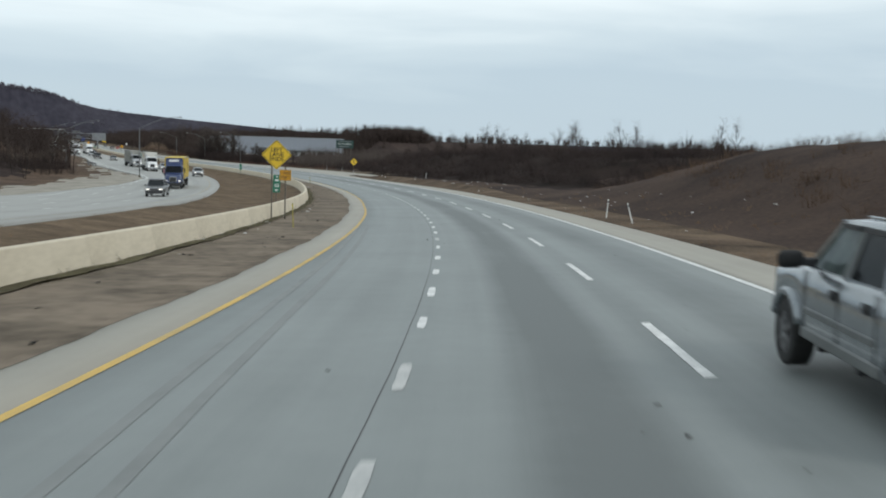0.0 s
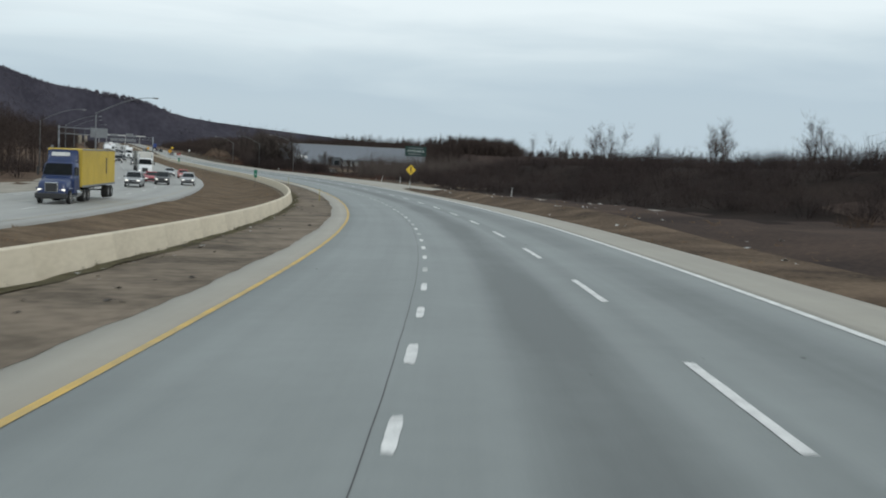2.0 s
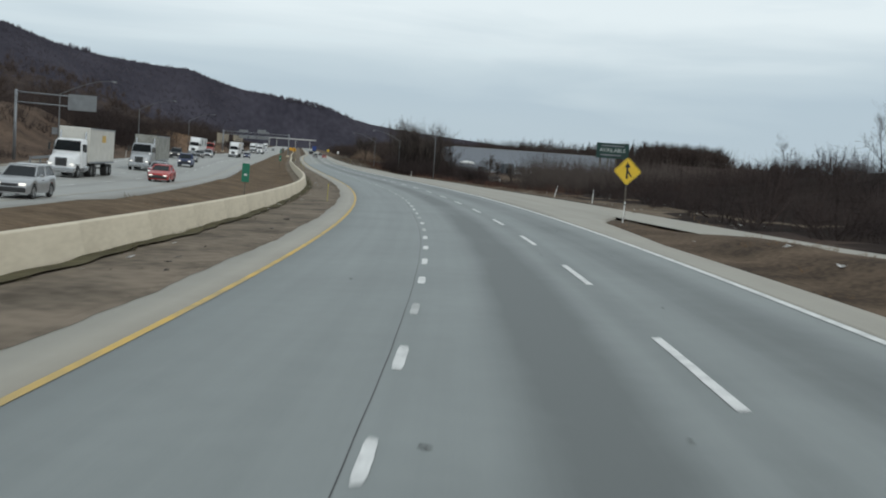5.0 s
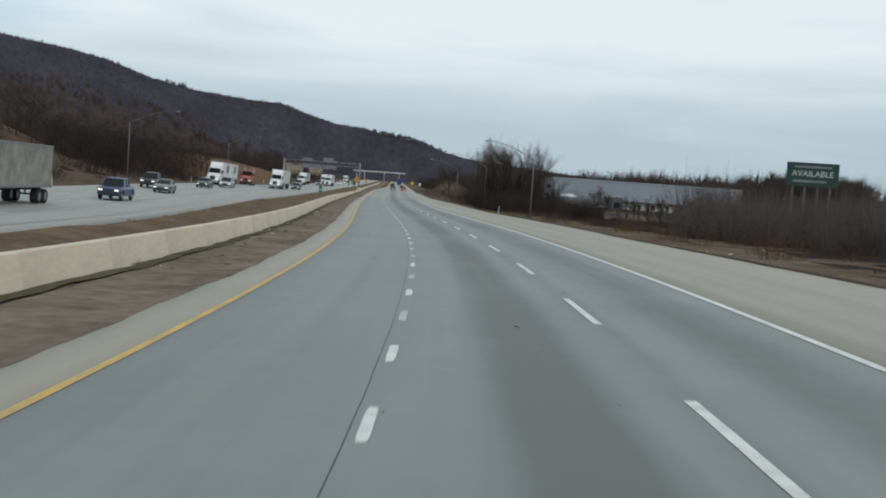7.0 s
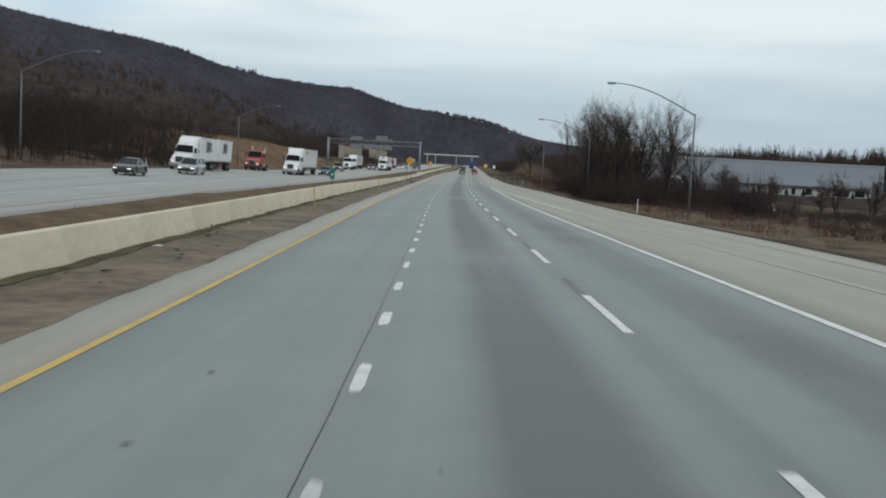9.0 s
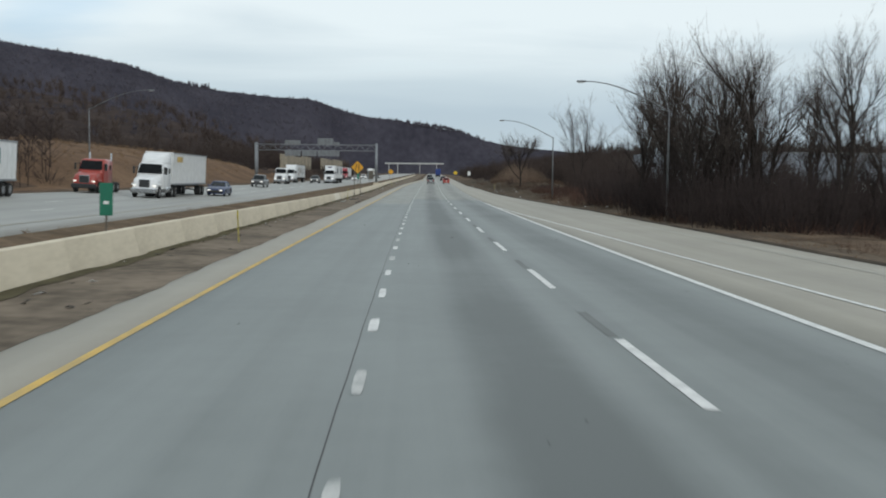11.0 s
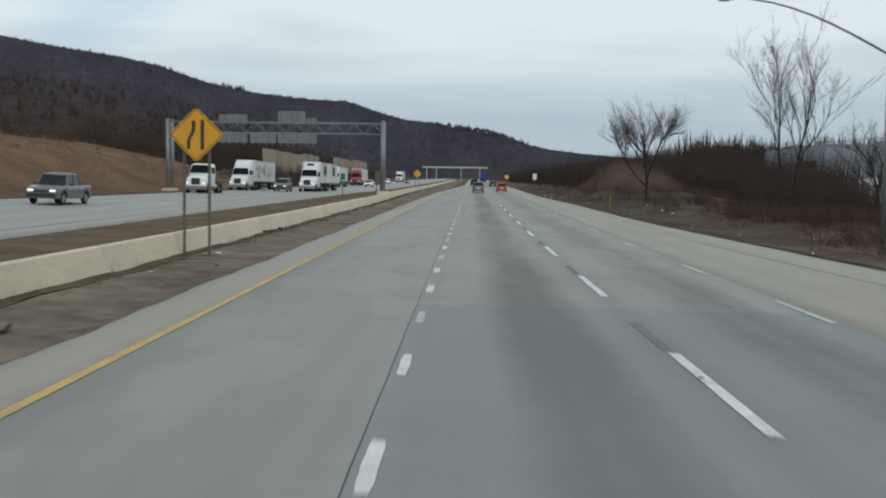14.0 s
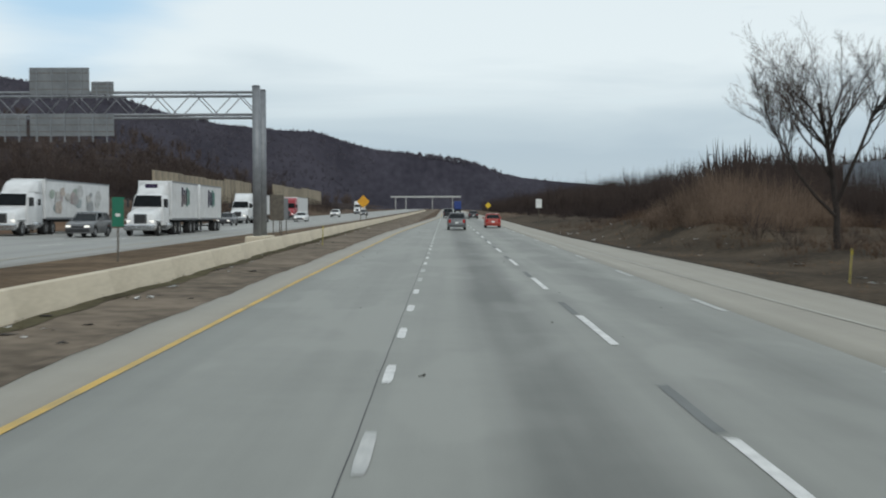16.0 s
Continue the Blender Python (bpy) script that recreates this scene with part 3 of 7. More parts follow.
def road_material(name, a, b, bands, pale=False):
    """Concrete with darker worn bands along the lanes, long streaks, blotches and fine grain."""
    m = bpy.data.materials.new(name)
    m.use_nodes = True
    n, l = m.node_tree.nodes, m.node_tree.links
    p = n["Principled BSDF"]
    p.inputs["Roughness"].default_value = 0.62
    p.inputs["Specular IOR Level"].default_value = 0.35
    uv = n.new("ShaderNodeUVMap")
    uv.uv_map = "lane"
    sep = n.new("ShaderNodeSeparateXYZ")
    l.new(uv.outputs[0], sep.inputs[0])
    total = None
    wob = n.new("ShaderNodeTexNoise")
    wob.inputs["Scale"].default_value, wob.inputs["Detail"].default_value = 0.05, 2.0
    l.new(uv.outputs[0], wob.inputs["Vector"])
    for centre, width, depth in bands:
        sub = n.new("ShaderNodeMath")
        sub.operation = "SUBTRACT"
        sub.inputs[1].default_value = centre
        l.new(sep.outputs["X"], sub.inputs[0])
        ab = n.new("ShaderNodeMath")
        ab.operation = "ABSOLUTE"
        l.new(sub.outputs[0], ab.inputs[0])
        mr = n.new("ShaderNodeMapRange")
        mr.interpolation_type = "SMOOTHSTEP"
        mr.inputs["From Min"].default_value, mr.inputs["From Max"].default_value = width * 0.2, width
        mr.inputs["To Min"].default_value, mr.inputs["To Max"].default_value = depth, 0.0
        l.new(ab.outputs[0], mr.inputs["Value"])
        if total is None:
            total = mr.outputs[0]
        else:
            ad = n.new("ShaderNodeMath")
            l.new(total, ad.inputs[0])
            l.new(mr.outputs[0], ad.inputs[1])
            total = ad.outputs[0]
    ws = n.new("ShaderNodeMath")
    ws.operation = "MULTIPLY"
    l.new(total, ws.inputs[0])
    wr = n.new("ShaderNodeMapRange")
    wr.inputs["From Min"].default_value, wr.inputs["From Max"].default_value = 0.3, 0.7
    wr.inputs["To Min"].default_value, wr.inputs["To Max"].default_value = 0.55, 1.25
    l.new(wob.outputs["Fac"], wr.inputs["Value"])
    l.new(wr.outputs[0], ws.inputs[1])
    mp = n.new("ShaderNodeMapping")
    mp.inputs["Scale"].default_value = (2.6, 0.05, 1.0)
    l.new(uv.outputs[0], mp.inputs[0])
    mix_total = ws.outputs[0]
    if pale:
        # newer pale repairs, past a certain length of the road
        pn = n.new("ShaderNodeTexNoise")
        pn.inputs["Scale"].default_value, pn.inputs["Detail"].default_value = 0.9, 2.0
        pm_ = n.new("ShaderNodeMapping")
        pm_.inputs["Scale"].default_value = (0.55, 0.16, 1.0)
        l.new(uv.outputs[0], pm_.inputs[0])
        l.new(pm_.outputs[0], pn.inputs["Vector"])
        pr = n.new("ShaderNodeMapRange")
        pr.interpolation_type = "SMOOTHSTEP"
        pr.inputs["From Min"].default_value, pr.inputs["From Max"].default_value = 0.50, 0.60
        pr.inputs["To Min"].default_value, pr.inputs["To Max"].default_value = -0.10, -0.27
        l.new(pn.outputs["Fac"], pr.inputs["Value"])
        gate = n.new("ShaderNodeMapRange")
        gate.interpolation_type = "SMOOTHSTEP"
        gate.inputs["From Min"].default_value, gate.inputs["From Max"].default_value = 483.2, 484.0
        l.new(sep.outputs["Y"], gate.inputs["Value"])
        early_gate = n.new("ShaderNodeMapRange")
        early_gate.interpolation_type = "SMOOTHSTEP"
        early_gate.inputs["From Min"].default_value, early_gate.inputs["From Max"].default_value = 458.0, 466.0
        l.new(sep.outputs["Y"], early_gate.inputs["Value"])
        left_lane = n.new("ShaderNodeMath")
        left_lane.operation = "LESS_THAN"
        left_lane.inputs[1].default_value = -0.17
        l.new(sep.outputs["X"], left_lane.inputs[0])
        both = n.new("ShaderNodeMath")
        both.operation = "MULTIPLY"
        l.new(early_gate.outputs[0], both.inputs[0])
        l.new(left_lane.outputs[0], both.inputs[1])
        any_gate = n.new("ShaderNodeMath")
        any_gate.operation = "MAXIMUM"
        l.new(gate.outputs[0], any_gate.inputs[0])
        l.new(both.outputs[0], any_gate.inputs[1])
        pmul = n.new("ShaderNodeMath")
        pmul.operation = "MULTIPLY"
        l.new(pr.outputs[0], pmul.inputs[0])
        l.new(any_gate.outputs[0], pmul.inputs[1])
        padd = n.new("ShaderNodeMath")
        l.new(mix_total, padd.inputs[0])
        l.new(pmul.outputs[0], padd.inputs[1])
        mix_total = padd.outputs[0]
    for vec, sc, amount in ((mp.outputs[0], 1.0, 0.30), (uv.outputs[0], 0.22, 0.35), (uv.outputs[0], 1.7, 0.16), (uv.outputs[0], 32.0, 0.22)):
        t = n.new("ShaderNodeTexNoise")
        t.inputs["Scale"].default_value, t.inputs["Detail"].default_value = sc, 4.0
        l.new(vec, t.inputs["Vector"])
        mm = n.new("ShaderNodeMath")
        mm.operation = "MULTIPLY_ADD"
        mm.inputs[1].default_value = amount
        l.new(t.outputs["Fac"], mm.inputs[0])
        l.new(mix_total, mm.inputs[2])
        mix_total = mm.outputs[0]
    ramp = n.new("ShaderNodeValToRGB")
    ramp.color_ramp.elements[0].position, ramp.color_ramp.elements[0].color = 0.30, (*a, 1)
    ramp.color_ramp.elements[1].position, ramp.color_ramp.elements[1].color = 1.0, (*b, 1)
    l.new(mix_total, ramp.inputs[0])
    tone = ramp.outputs[0]
    if pale:
        warm = n.new("ShaderNodeMix")
        warm.data_type, warm.blend_type = "RGBA", "MULTIPLY"
        warm.inputs["B"].default_value = (1.08, 1.01, 0.94, 1)
        l.new(any_gate.outputs[0], warm.inputs["Factor"])
        l.new(tone, warm.inputs["A"])
        tone = warm.outputs["Result"]
    l.new(tone, p.inputs["Base Color"])
    bp = n.new("ShaderNodeBump")
    bp.inputs["Strength"].default_value, bp.inputs["Distance"].default_value = 0.35, 0.003
    l.new(t.outputs["Fac"], bp.inputs["Height"])
    l.new(bp.outputs[0], p.inputs["Normal"])
    return m


LANES = road_material("worn_lane_concrete", (0.242, 0.262, 0.257), (0.112, 0.123, 0.121), [(2.05, 1.15, 0.55), (-1.2, 0.5, 0.06), (-2.7, 0.5, 0.05), (3.62, 0.5, 0.16), (5.6, 1.3, 0.34)], True)
SIDE = road_material("pale_shoulder", (0.350, 0.325, 0.272), (0.190, 0.176, 0.148), [(-4.3, 0.3, 0.05), (9.0, 0.7, 0.08), (11.0, 0.8, 0.10)])
OPPO = road_material("pale_opposite_lanes", (0.335, 0.332, 0.310), (0.185, 0.185, 0.174), [(-18.6, 0.8, 0.14), (-22.2, 0.9, 0.16), (-25.7, 0.9, 0.16), (-29.3, 0.9, 0.12)])

paved("road_northbound", -280, 1700, lane_left, 7.36, LANES, 0.0, "worn grey concrete motorway lanes with a dark middle band", cols=12)
paved("shoulder_inner", -280, 1700, lambda s: lane_left(s) - 1.2, lambda s: lane_left(s) + 0.02, SIDE, -0.004, "pale concrete inner shoulder beside the dirt strip", cols=3)
paved("shoulder_outer", -280, 1700, 7.34, right_edge, SIDE, -0.004, "pale concrete outer shoulder and joining lane", cols=7)
paved("ramp_joining", 158, 238, ramp_left, lambda s: ramp_left(s) + 3.4, SIDE, 0.0, "narrow concrete ramp that joins the motorway", cols=4, skirt=False,
      slope=lambda s, o: np.interp(s, [158, 200, 238], [0.0, 0.03, 0.012]))
paved("road_southbound", -280, 1700, lambda s: far_edge(s), near_edge, OPPO, 0.0, "pale concrete lanes of the opposite carriageway", cols=14, slope=opp_dz)


def marking(name, spans, off, width, material, label, z=0.006, slope=None, step=3.0):
    """Painted lines: spans of (from, to) along the road in one mesh."""
    verts, faces = [], []
    for a, b in spans:
        n = max(2, int(round((b - a) / step)) + 1)
        ss = np.linspace(a, b, n)
        o = off(ss) if callable(off) else np.full(n, off)
        for s, c in zip(ss, o):
            for d in (-width / 2, width / 2):
                dz = z + (float(slope(s, c)) if slope else 0.0)
                verts.append(along(s, c + d, dz))
        base = len(verts) - 2 * n
        faces += [(base + 2 * i, base + 2 * i + 1, base + 2 * i + 3, base + 2 * i + 2) for i in range(n - 1)]
    return tagged(mesh_ob(name, verts, faces, material), label, "road marking", kind="structure")


marking("yellow_edge_line", [(-280, 900)], lambda s: lane_left(s) + 0.02, 0.14, YELLOW, "solid yellow edge line along the inner shoulder")
marking("edge_line", [(-280, 470)], 7.23, 0.19, WHITE, "solid white edge line along the outer lane", z=0.008)
marking("edge_line_dashes", [(470 + 6.1 * k, 470 + 6.1 * k + 3.6) for k in range(3)] + [(492 + 12.19 * k, 492 + 12.19 * k + 3.3) for k in range(26)], 7.2, 0.16, WORNWHITE, "worn white dashes beside the joining lane", z=0.008)
marking("joining_lane_line", [(372, 455)], edge_two, 0.15, WHITE, "solid white line beside the gore of the joining lane", z=0.008)
marking("gore_line", [(296, 372)], edge_two, 0.12, WORNWHITE, "worn white line at the start of the gore", z=0.008)
marking("outer_edge_line", [(300, 680)], edge_right, 0.13, FADEDLINE, "faded white edge line of the joining lane", z=0.008)
strip_dz = lambda s, c: 0.02 * (-4.85 - c) - 0.02
marking("barrier_foot_soil", [(-60, 760)], lambda s: wall_foot(s) + 0.26 + 0.10 * np.sin(s * 0.53) + 0.07 * np.sin(s * 1.7), 0.46, FOOT, "dark olive soil and moss along the foot of the barrier", z=0.008, slope=strip_dz, step=0.7)
marking("dirt_spill", [(-60, 760)], lambda s: lane_left(s) - 1.24 + 0.05 * np.sin(s * 0.41) + 0.03 * np.sin(s * 1.3 + 1) + 0.02 * np.sin(s * 3.1), 0.22, DIRT, "dirt spilled over the edge of the inner shoulder", z=0.001, step=0.6)
# Flat dark ribbon where a groove runs beside the slab.
marking("soil_edge", [(252, 660)], lambda s: right_edge(s) + 0.24 + 0.04 * np.sin(s * 0.7) + 0.03 * np.sin(s * 1.9), 0.6, EDGEDARK, "dark strip along the edge of the slab", z=0.004)
marking("opposite_inner_line", [(-280, 1700)], lambda s: near_edge(s) - 1.4, 0.12, WORNYELLOW, "yellow edge line of the opposite carriageway", z=0.014, slope=opp_dz)
marking("opposite_outer_line", [(120, 1700)], lambda s: np.maximum(near_edge(s) - 16.2, far_edge(s) + 0.6), 0.22, WHITE, "white edge line of the opposite carriageway", z=0.014, slope=opp_dz)
for lane in (5.1, 8.75, 12.4):
    marking("opposite_lane_dashes", [(-270 + 12.19 * k, -270 + 12.19 * k + 3.5) for k in range(105 if lane < 12 else 55)], (lambda q: (lambda s: near_edge(s) - q))(lane), 0.18, WHITE, "white lane dashes of the opposite carriageway", z=0.014, slope=opp_dz)
SKID = mat("rubber_marks", (0.200, 0.210, 0.205), (0.160, 0.169, 0.166), 0.7, scale=0.8, fine=9.0)
for shift in (0.0, 0.52):
    marking("skid_mark", [(12, 62)], (lambda q: (lambda s: np.interp(s, [12, 21.5, 28.7, 37, 52, 62], [-1.95, -2.54, -2.85, -3.05, -3.42, -3.6]) + q * np.interp(s, [12, 62], [1, 0.85])))(shift), 0.15, SKID, "faint dark tyre mark in the left lane", z=0.005)
for s_, gap in ((256.2, 0.025), (508.0, 0.012)):
    tagged(sweep("cross_joint", s_, s_ + gap, [(-3.4, 0.004), (7.2, 0.004)], STAIN, 0.03), "thin dark joint across the lanes", "road joint", kind="structure")
marking("lengthwise_joint", [(-280, 900)], lambda s: joint_off(s) + 0.004 * np.sin(s * 0.9) + 0.003 * np.sin(s * 2.3), 0.014, TAR, "thin dark joint between two slabs of concrete", z=0.004, step=0.8)


def worn_patch(name, s, off, length, width, material, z, rnd, lift=0.0):
    """A hand-painted dash with uneven, chipped ends."""
    n = 6
    verts = []
    for i in range(n + 1):
        a = i / n
        rag = 0.05 if i in (0, n) else 0.02
        for d in (-0.5, 0.5):
            wide = width * (0.75 if i in (0, n) and length < 2 else 1.0)
            verts.append(along(s + (a - 0.5) * length + rnd.uniform(-rag, rag) * (1 if i in (0, n) else 0), off + d * wide + rnd.uniform(-0.006, 0.006), z))
    faces = [(2 * i, 2 * i + 1, 2 * i + 3, 2 * i + 2) for i in range(n)]
    return mesh_ob(name, verts, faces, material)


rnd = random.Random(7)
dash_line = tagged(new("lane_dashes"), "white lane dashes between the middle and outer lanes", "road marking", kind="structure")
for k in range(-4, 72):
    worn_patch("dash", 10.33 + 12.19 * k + 2.44, 3.66, 4.85, 0.155, WHITE, 0.008, rnd).parent = dash_line
    if k > 24:
        worn_patch("dark_patch", 10.33 + 12.19 * k + 6.6, 3.62, 3.0, 0.16, STAIN, 0.006, rnd).parent = dash_line
dot_line = tagged(new("lane_dots"), "short worn white dashes beside the ending lane", "road marking", kind="structure")
for k in range(-6, 160):
    worn_patch("short_dash", -1.40 + 4.736 * k, float(dot_off(-1.40 + 4.736 * k)), rnd.uniform(1.35, 1.75), rnd.uniform(0.125, 0.165), WHITE if rnd.random() < 0.75 else WORNWHITE, 0.008, rnd).parent = dot_line

# ================= median barrier in cast sections =================
barrier = tagged(new("median_barrier"), "tan concrete median barrier in cast sections", "barrier", kind="structure")
SECTION = 6.1
prof = [(0.30, 0.0), (0.285, 0.10), (0.115, 0.83), (0.085, 0.86), (-0.085, 0.86), (-0.115, 0.83), (-0.285, 0.10), (-0.30, 0.0)]
bv, bf = [], []
for y in (0.005, SECTION - 0.005):
    bv += [(x, y, z - 0.06) for x, z in prof]
k = len(prof)
bf = [(j, (j + 1) % k, k + (j + 1) % k, k + j) for j in range(k)] + [tuple(range(k))[::-1], tuple(range(k, 2 * k))]
me = bpy.data.meshes.new("barrier_section")
me.from_pydata(bv, [], bf)
SECMAT = mat("cast_barrier", (0.60, 0.532, 0.412), (0.475, 0.415, 0.315), 0.9, scale=0.5, fine=5.0, bump=0.002, spread=0.03, stretch=(1, 0.5, 1.6))
me.materials.append(SECMAT)
patched = me.copy()
patched.materials[0] = mat("repaired_barrier", (0.70, 0.655, 0.56), (0.60, 0.55, 0.46), 0.9, scale=0.5, fine=5.0, bump=0.002)
for i in range(-20, 170):
    a, b = along(i * SECTION, wall_foot(i * SECTION) - 0.30), along((i + 1) * SECTION, wall_foot((i + 1) * SECTION) - 0.30)
    ob = new("barrier_section", patched if i == 77 else me)
    d = Vector(b) - Vector(a)
    ob.matrix_world = Matrix.Translation(a) @ Matrix.Rotation(math.atan2(-d.x, d.y), 4, "Z") @ Matrix.Rotation(math.asin(d.z / d.length), 4, "X") @ Matrix.Diagonal((1, d.length / SECTION, float(np.interp(i * SECTION, [400, 480], [1.0, 0.77])), 1))
    ob.parent = barrier


# ================= vegetation =================
def ground_at(s, off):
    """Places on the ground sheet."""
    s, off = np.broadcast_arrays(np.asarray(s, float), np.asarray(off, float))
    inn = np.clip(off, -110, 110)
    p = along(s, inn, 0.0)
    p[..., 0] += off - inn
    side = np.maximum(smooth(np.abs(off), 60, 160), smooth(s, 1500, 1900))
    p[..., 2] += ground_dz(s, off) + hill_z(p[..., 0], p[..., 1]) * side
    return p


def spikes(base, tip, r):
    """Slim three-sided spikes from base to tip."""
    base, tip, r = np.asarray(base, float), np.asarray(tip, float), np.asarray(r, float)
    d = tip - base
    d /= np.linalg.norm(d, axis=1)[:, None] + 1e-9
    ref = np.where(np.abs(d[:, 2:3]) > 0.9, np.array([[1.0, 0, 0]]), np.array([[0, 0, 1.0]]))
    u = np.cross(d, ref)
    u /= np.linalg.norm(u, axis=1)[:, None] + 1e-9
    w = np.cross(d, u)
    ring = [base + r[:, None] * (math.cos(a) * u + math.sin(a) * w) for a in (0.0, 2.094, 4.189)]
    v = np.stack([*ring, tip], 1).reshape(-1, 3)
    i = np.arange(len(base))[:, None] * 4
    f = np.concatenate([i + np.array([[0, 1, 3]]), i + np.array([[1, 2, 3]]), i + np.array([[2, 0, 3]])], 0)
    return v, f


def shrub(seed, stems, height, width, side=3, thick=0.02, up=0.75):
    """A bare shrub: stems from one foot, each with side twigs."""
    g = np.random.default_rng(seed)
    a = g.uniform(0, 2 * np.pi, stems)
    rr = np.sqrt(g.uniform(0, 1, stems)) * width * 0.3
    b = np.stack([rr * np.cos(a), rr * np.sin(a), np.full(stems, -0.1)], 1)
    lean = g.uniform(0.05, 1.0 - up + 0.25, stems)
    a2 = a + g.normal(0, 0.6, stems)
    ln = height * g.uniform(0.45, 1.05, stems)
    t = b + np.stack([np.cos(a2) * lean * ln, np.sin(a2) * lean * ln, ln], 1)
    B, T, R = [b], [t], [np.full(stems, thick)]
    for _ in range(side):
        f = g.uniform(0.25, 0.85, stems)[:, None]
        p = b + (t - b) * f
        q = p + g.normal(0, 1, (stems, 3)) * np.array([0.30, 0.30, 0.18]) * height * 0.6 + np.array([0, 0, 0.16 * height])
        B.append(p), T.append(q), R.append(np.full(stems, thick * 0.6))
    return spikes(np.concatenate(B), np.concatenate(T), np.concatenate(R))


def far_tree(seed, height=11.0, limbs=13, twigs=6, spread=0.30, thick=0.13):
    """A bare tree for the woods far off."""
    g = np.random.default_rng(seed)
    B, T, R = [np.zeros((1, 3))], [np.array([[g.normal(0, 0.3), g.normal(0, 0.3), height]])], [np.array([thick])]
    f = g.uniform(0.22, 0.8, limbs)
    p = f[:, None] * T[0]
    a = g.uniform(0, 2 * np.pi, limbs)
    ln = height * (1 - f) * g.uniform(0.55, 0.95, limbs)
    q = p + np.stack([np.cos(a) * ln * spread * 1.6, np.sin(a) * ln * spread * 1.6, ln * 0.85], 1)
    B.append(p), T.append(q), R.append(np.full(limbs, thick * 0.5))
    for _ in range(twigs):
        k = g.uniform(0.3, 0.95, limbs)[:, None]
        c = p + (q - p) * k
        e = c + g.normal(0, 1, (limbs, 3)) * np.array([0.09, 0.09, 0.05]) * height + np.array([0, 0, 0.07 * height])
        B.append(c), T.append(e), R.append(np.full(limbs, thick * 0.26))
    return spikes(np.concatenate(B), np.concatenate(T), np.concatenate(R))


def clump(seed, n, height, width, thick, foot=0.0):
    """A rounded bare bush or crown: spikes that rise from its middle to all parts of a dome."""
    g = np.random.default_rng(seed)
    a = g.uniform(0, 2 * np.pi, n)
    el = np.arcsin(g.uniform(-0.25, 1.0, n))
    r = g.uniform(0.35, 1.0, n) ** 0.5 * (1 + 0.22 * np.sin(3 * a + seed) + 0.12 * np.sin(5 * a - seed))
    mid = foot + (height - foot) * 0.36
    tip = np.stack([np.cos(a) * np.cos(el) * r * width / 2, np.sin(a) * np.cos(el) * r * width / 2, mid + np.sin(el) * r * (height - mid)], 1)
    k = g.uniform(0.15, 0.6, n)[:, None]
    base = np.concatenate([tip[:, :2] * k, foot + (tip[:, 2:] - foot) * k * 0.8 - 0.1], 1)
    base[: n // 5, 2] = -0.15
    # the outer twigs point every way, so that the outline stays soft
    q = n // 2
    on = g.integers(0, q, n - q)
    at = g.uniform(0.45, 0.95, n - q)[:, None]
    base[q:] = base[on] + (tip[on] - base[on]) * at
    tip[q:] = base[q:] + g.normal(0, 1, (n - q, 3)) * np.array([0.13, 0.13, 0.05]) * width + np.array([0, 0, 0.01 * height])
    rad = thick * g.uniform(0.6, 1.2, n)
    rad[q:] *= 0.6 * (1.25 - at[:, 0])
    return spikes(base, tip, rad)


def scatter(name, kinds, places, sizes, material, seed, label, category, squash=1.0):
    """Many plants in one mesh: kinds are (verts, faces) of single plants."""
    g = np.random.default_rng(seed)
    V, F, n = [], [], 0
    for p, k in zip(places, sizes):
        v, f = kinds[g.integers(len(kinds))]
        a = g.uniform(0, 2 * np.pi)
        c, s_ = math.cos(a), math.sin(a)
        w = v * np.array([1, 1, squash]) * k
        V.append(np.stack([w[:, 0] * c - w[:, 1] * s_, w[:, 0] * s_ + w[:, 1] * c, w[:, 2]], 1) + p)
        F.append(f + n)
        n += len(v)
    return tagged(big_ob(name, np.concatenate(V), np.concatenate(F), material), label, category, kind="stuff")


def strewn(seed, count, s0, s1, o0, o1, keep=None):
    """Random places on the ground between two stretches."""
    g = np.random.default_rng(seed)
    s = g.uniform(s0, s1, count)
    o0s = o0(s) if callable(o0) else np.full(count, float(o0))
    o1s = o1(s) if callable(o1) else np.full(count, float(o1))
    o = o0s + (o1s - o0s) * g.uniform(0, 1, count)
    if keep is not None:
        m = keep(s, o)
        s, o = s[m], o[m]
    return ground_at(s, o), g


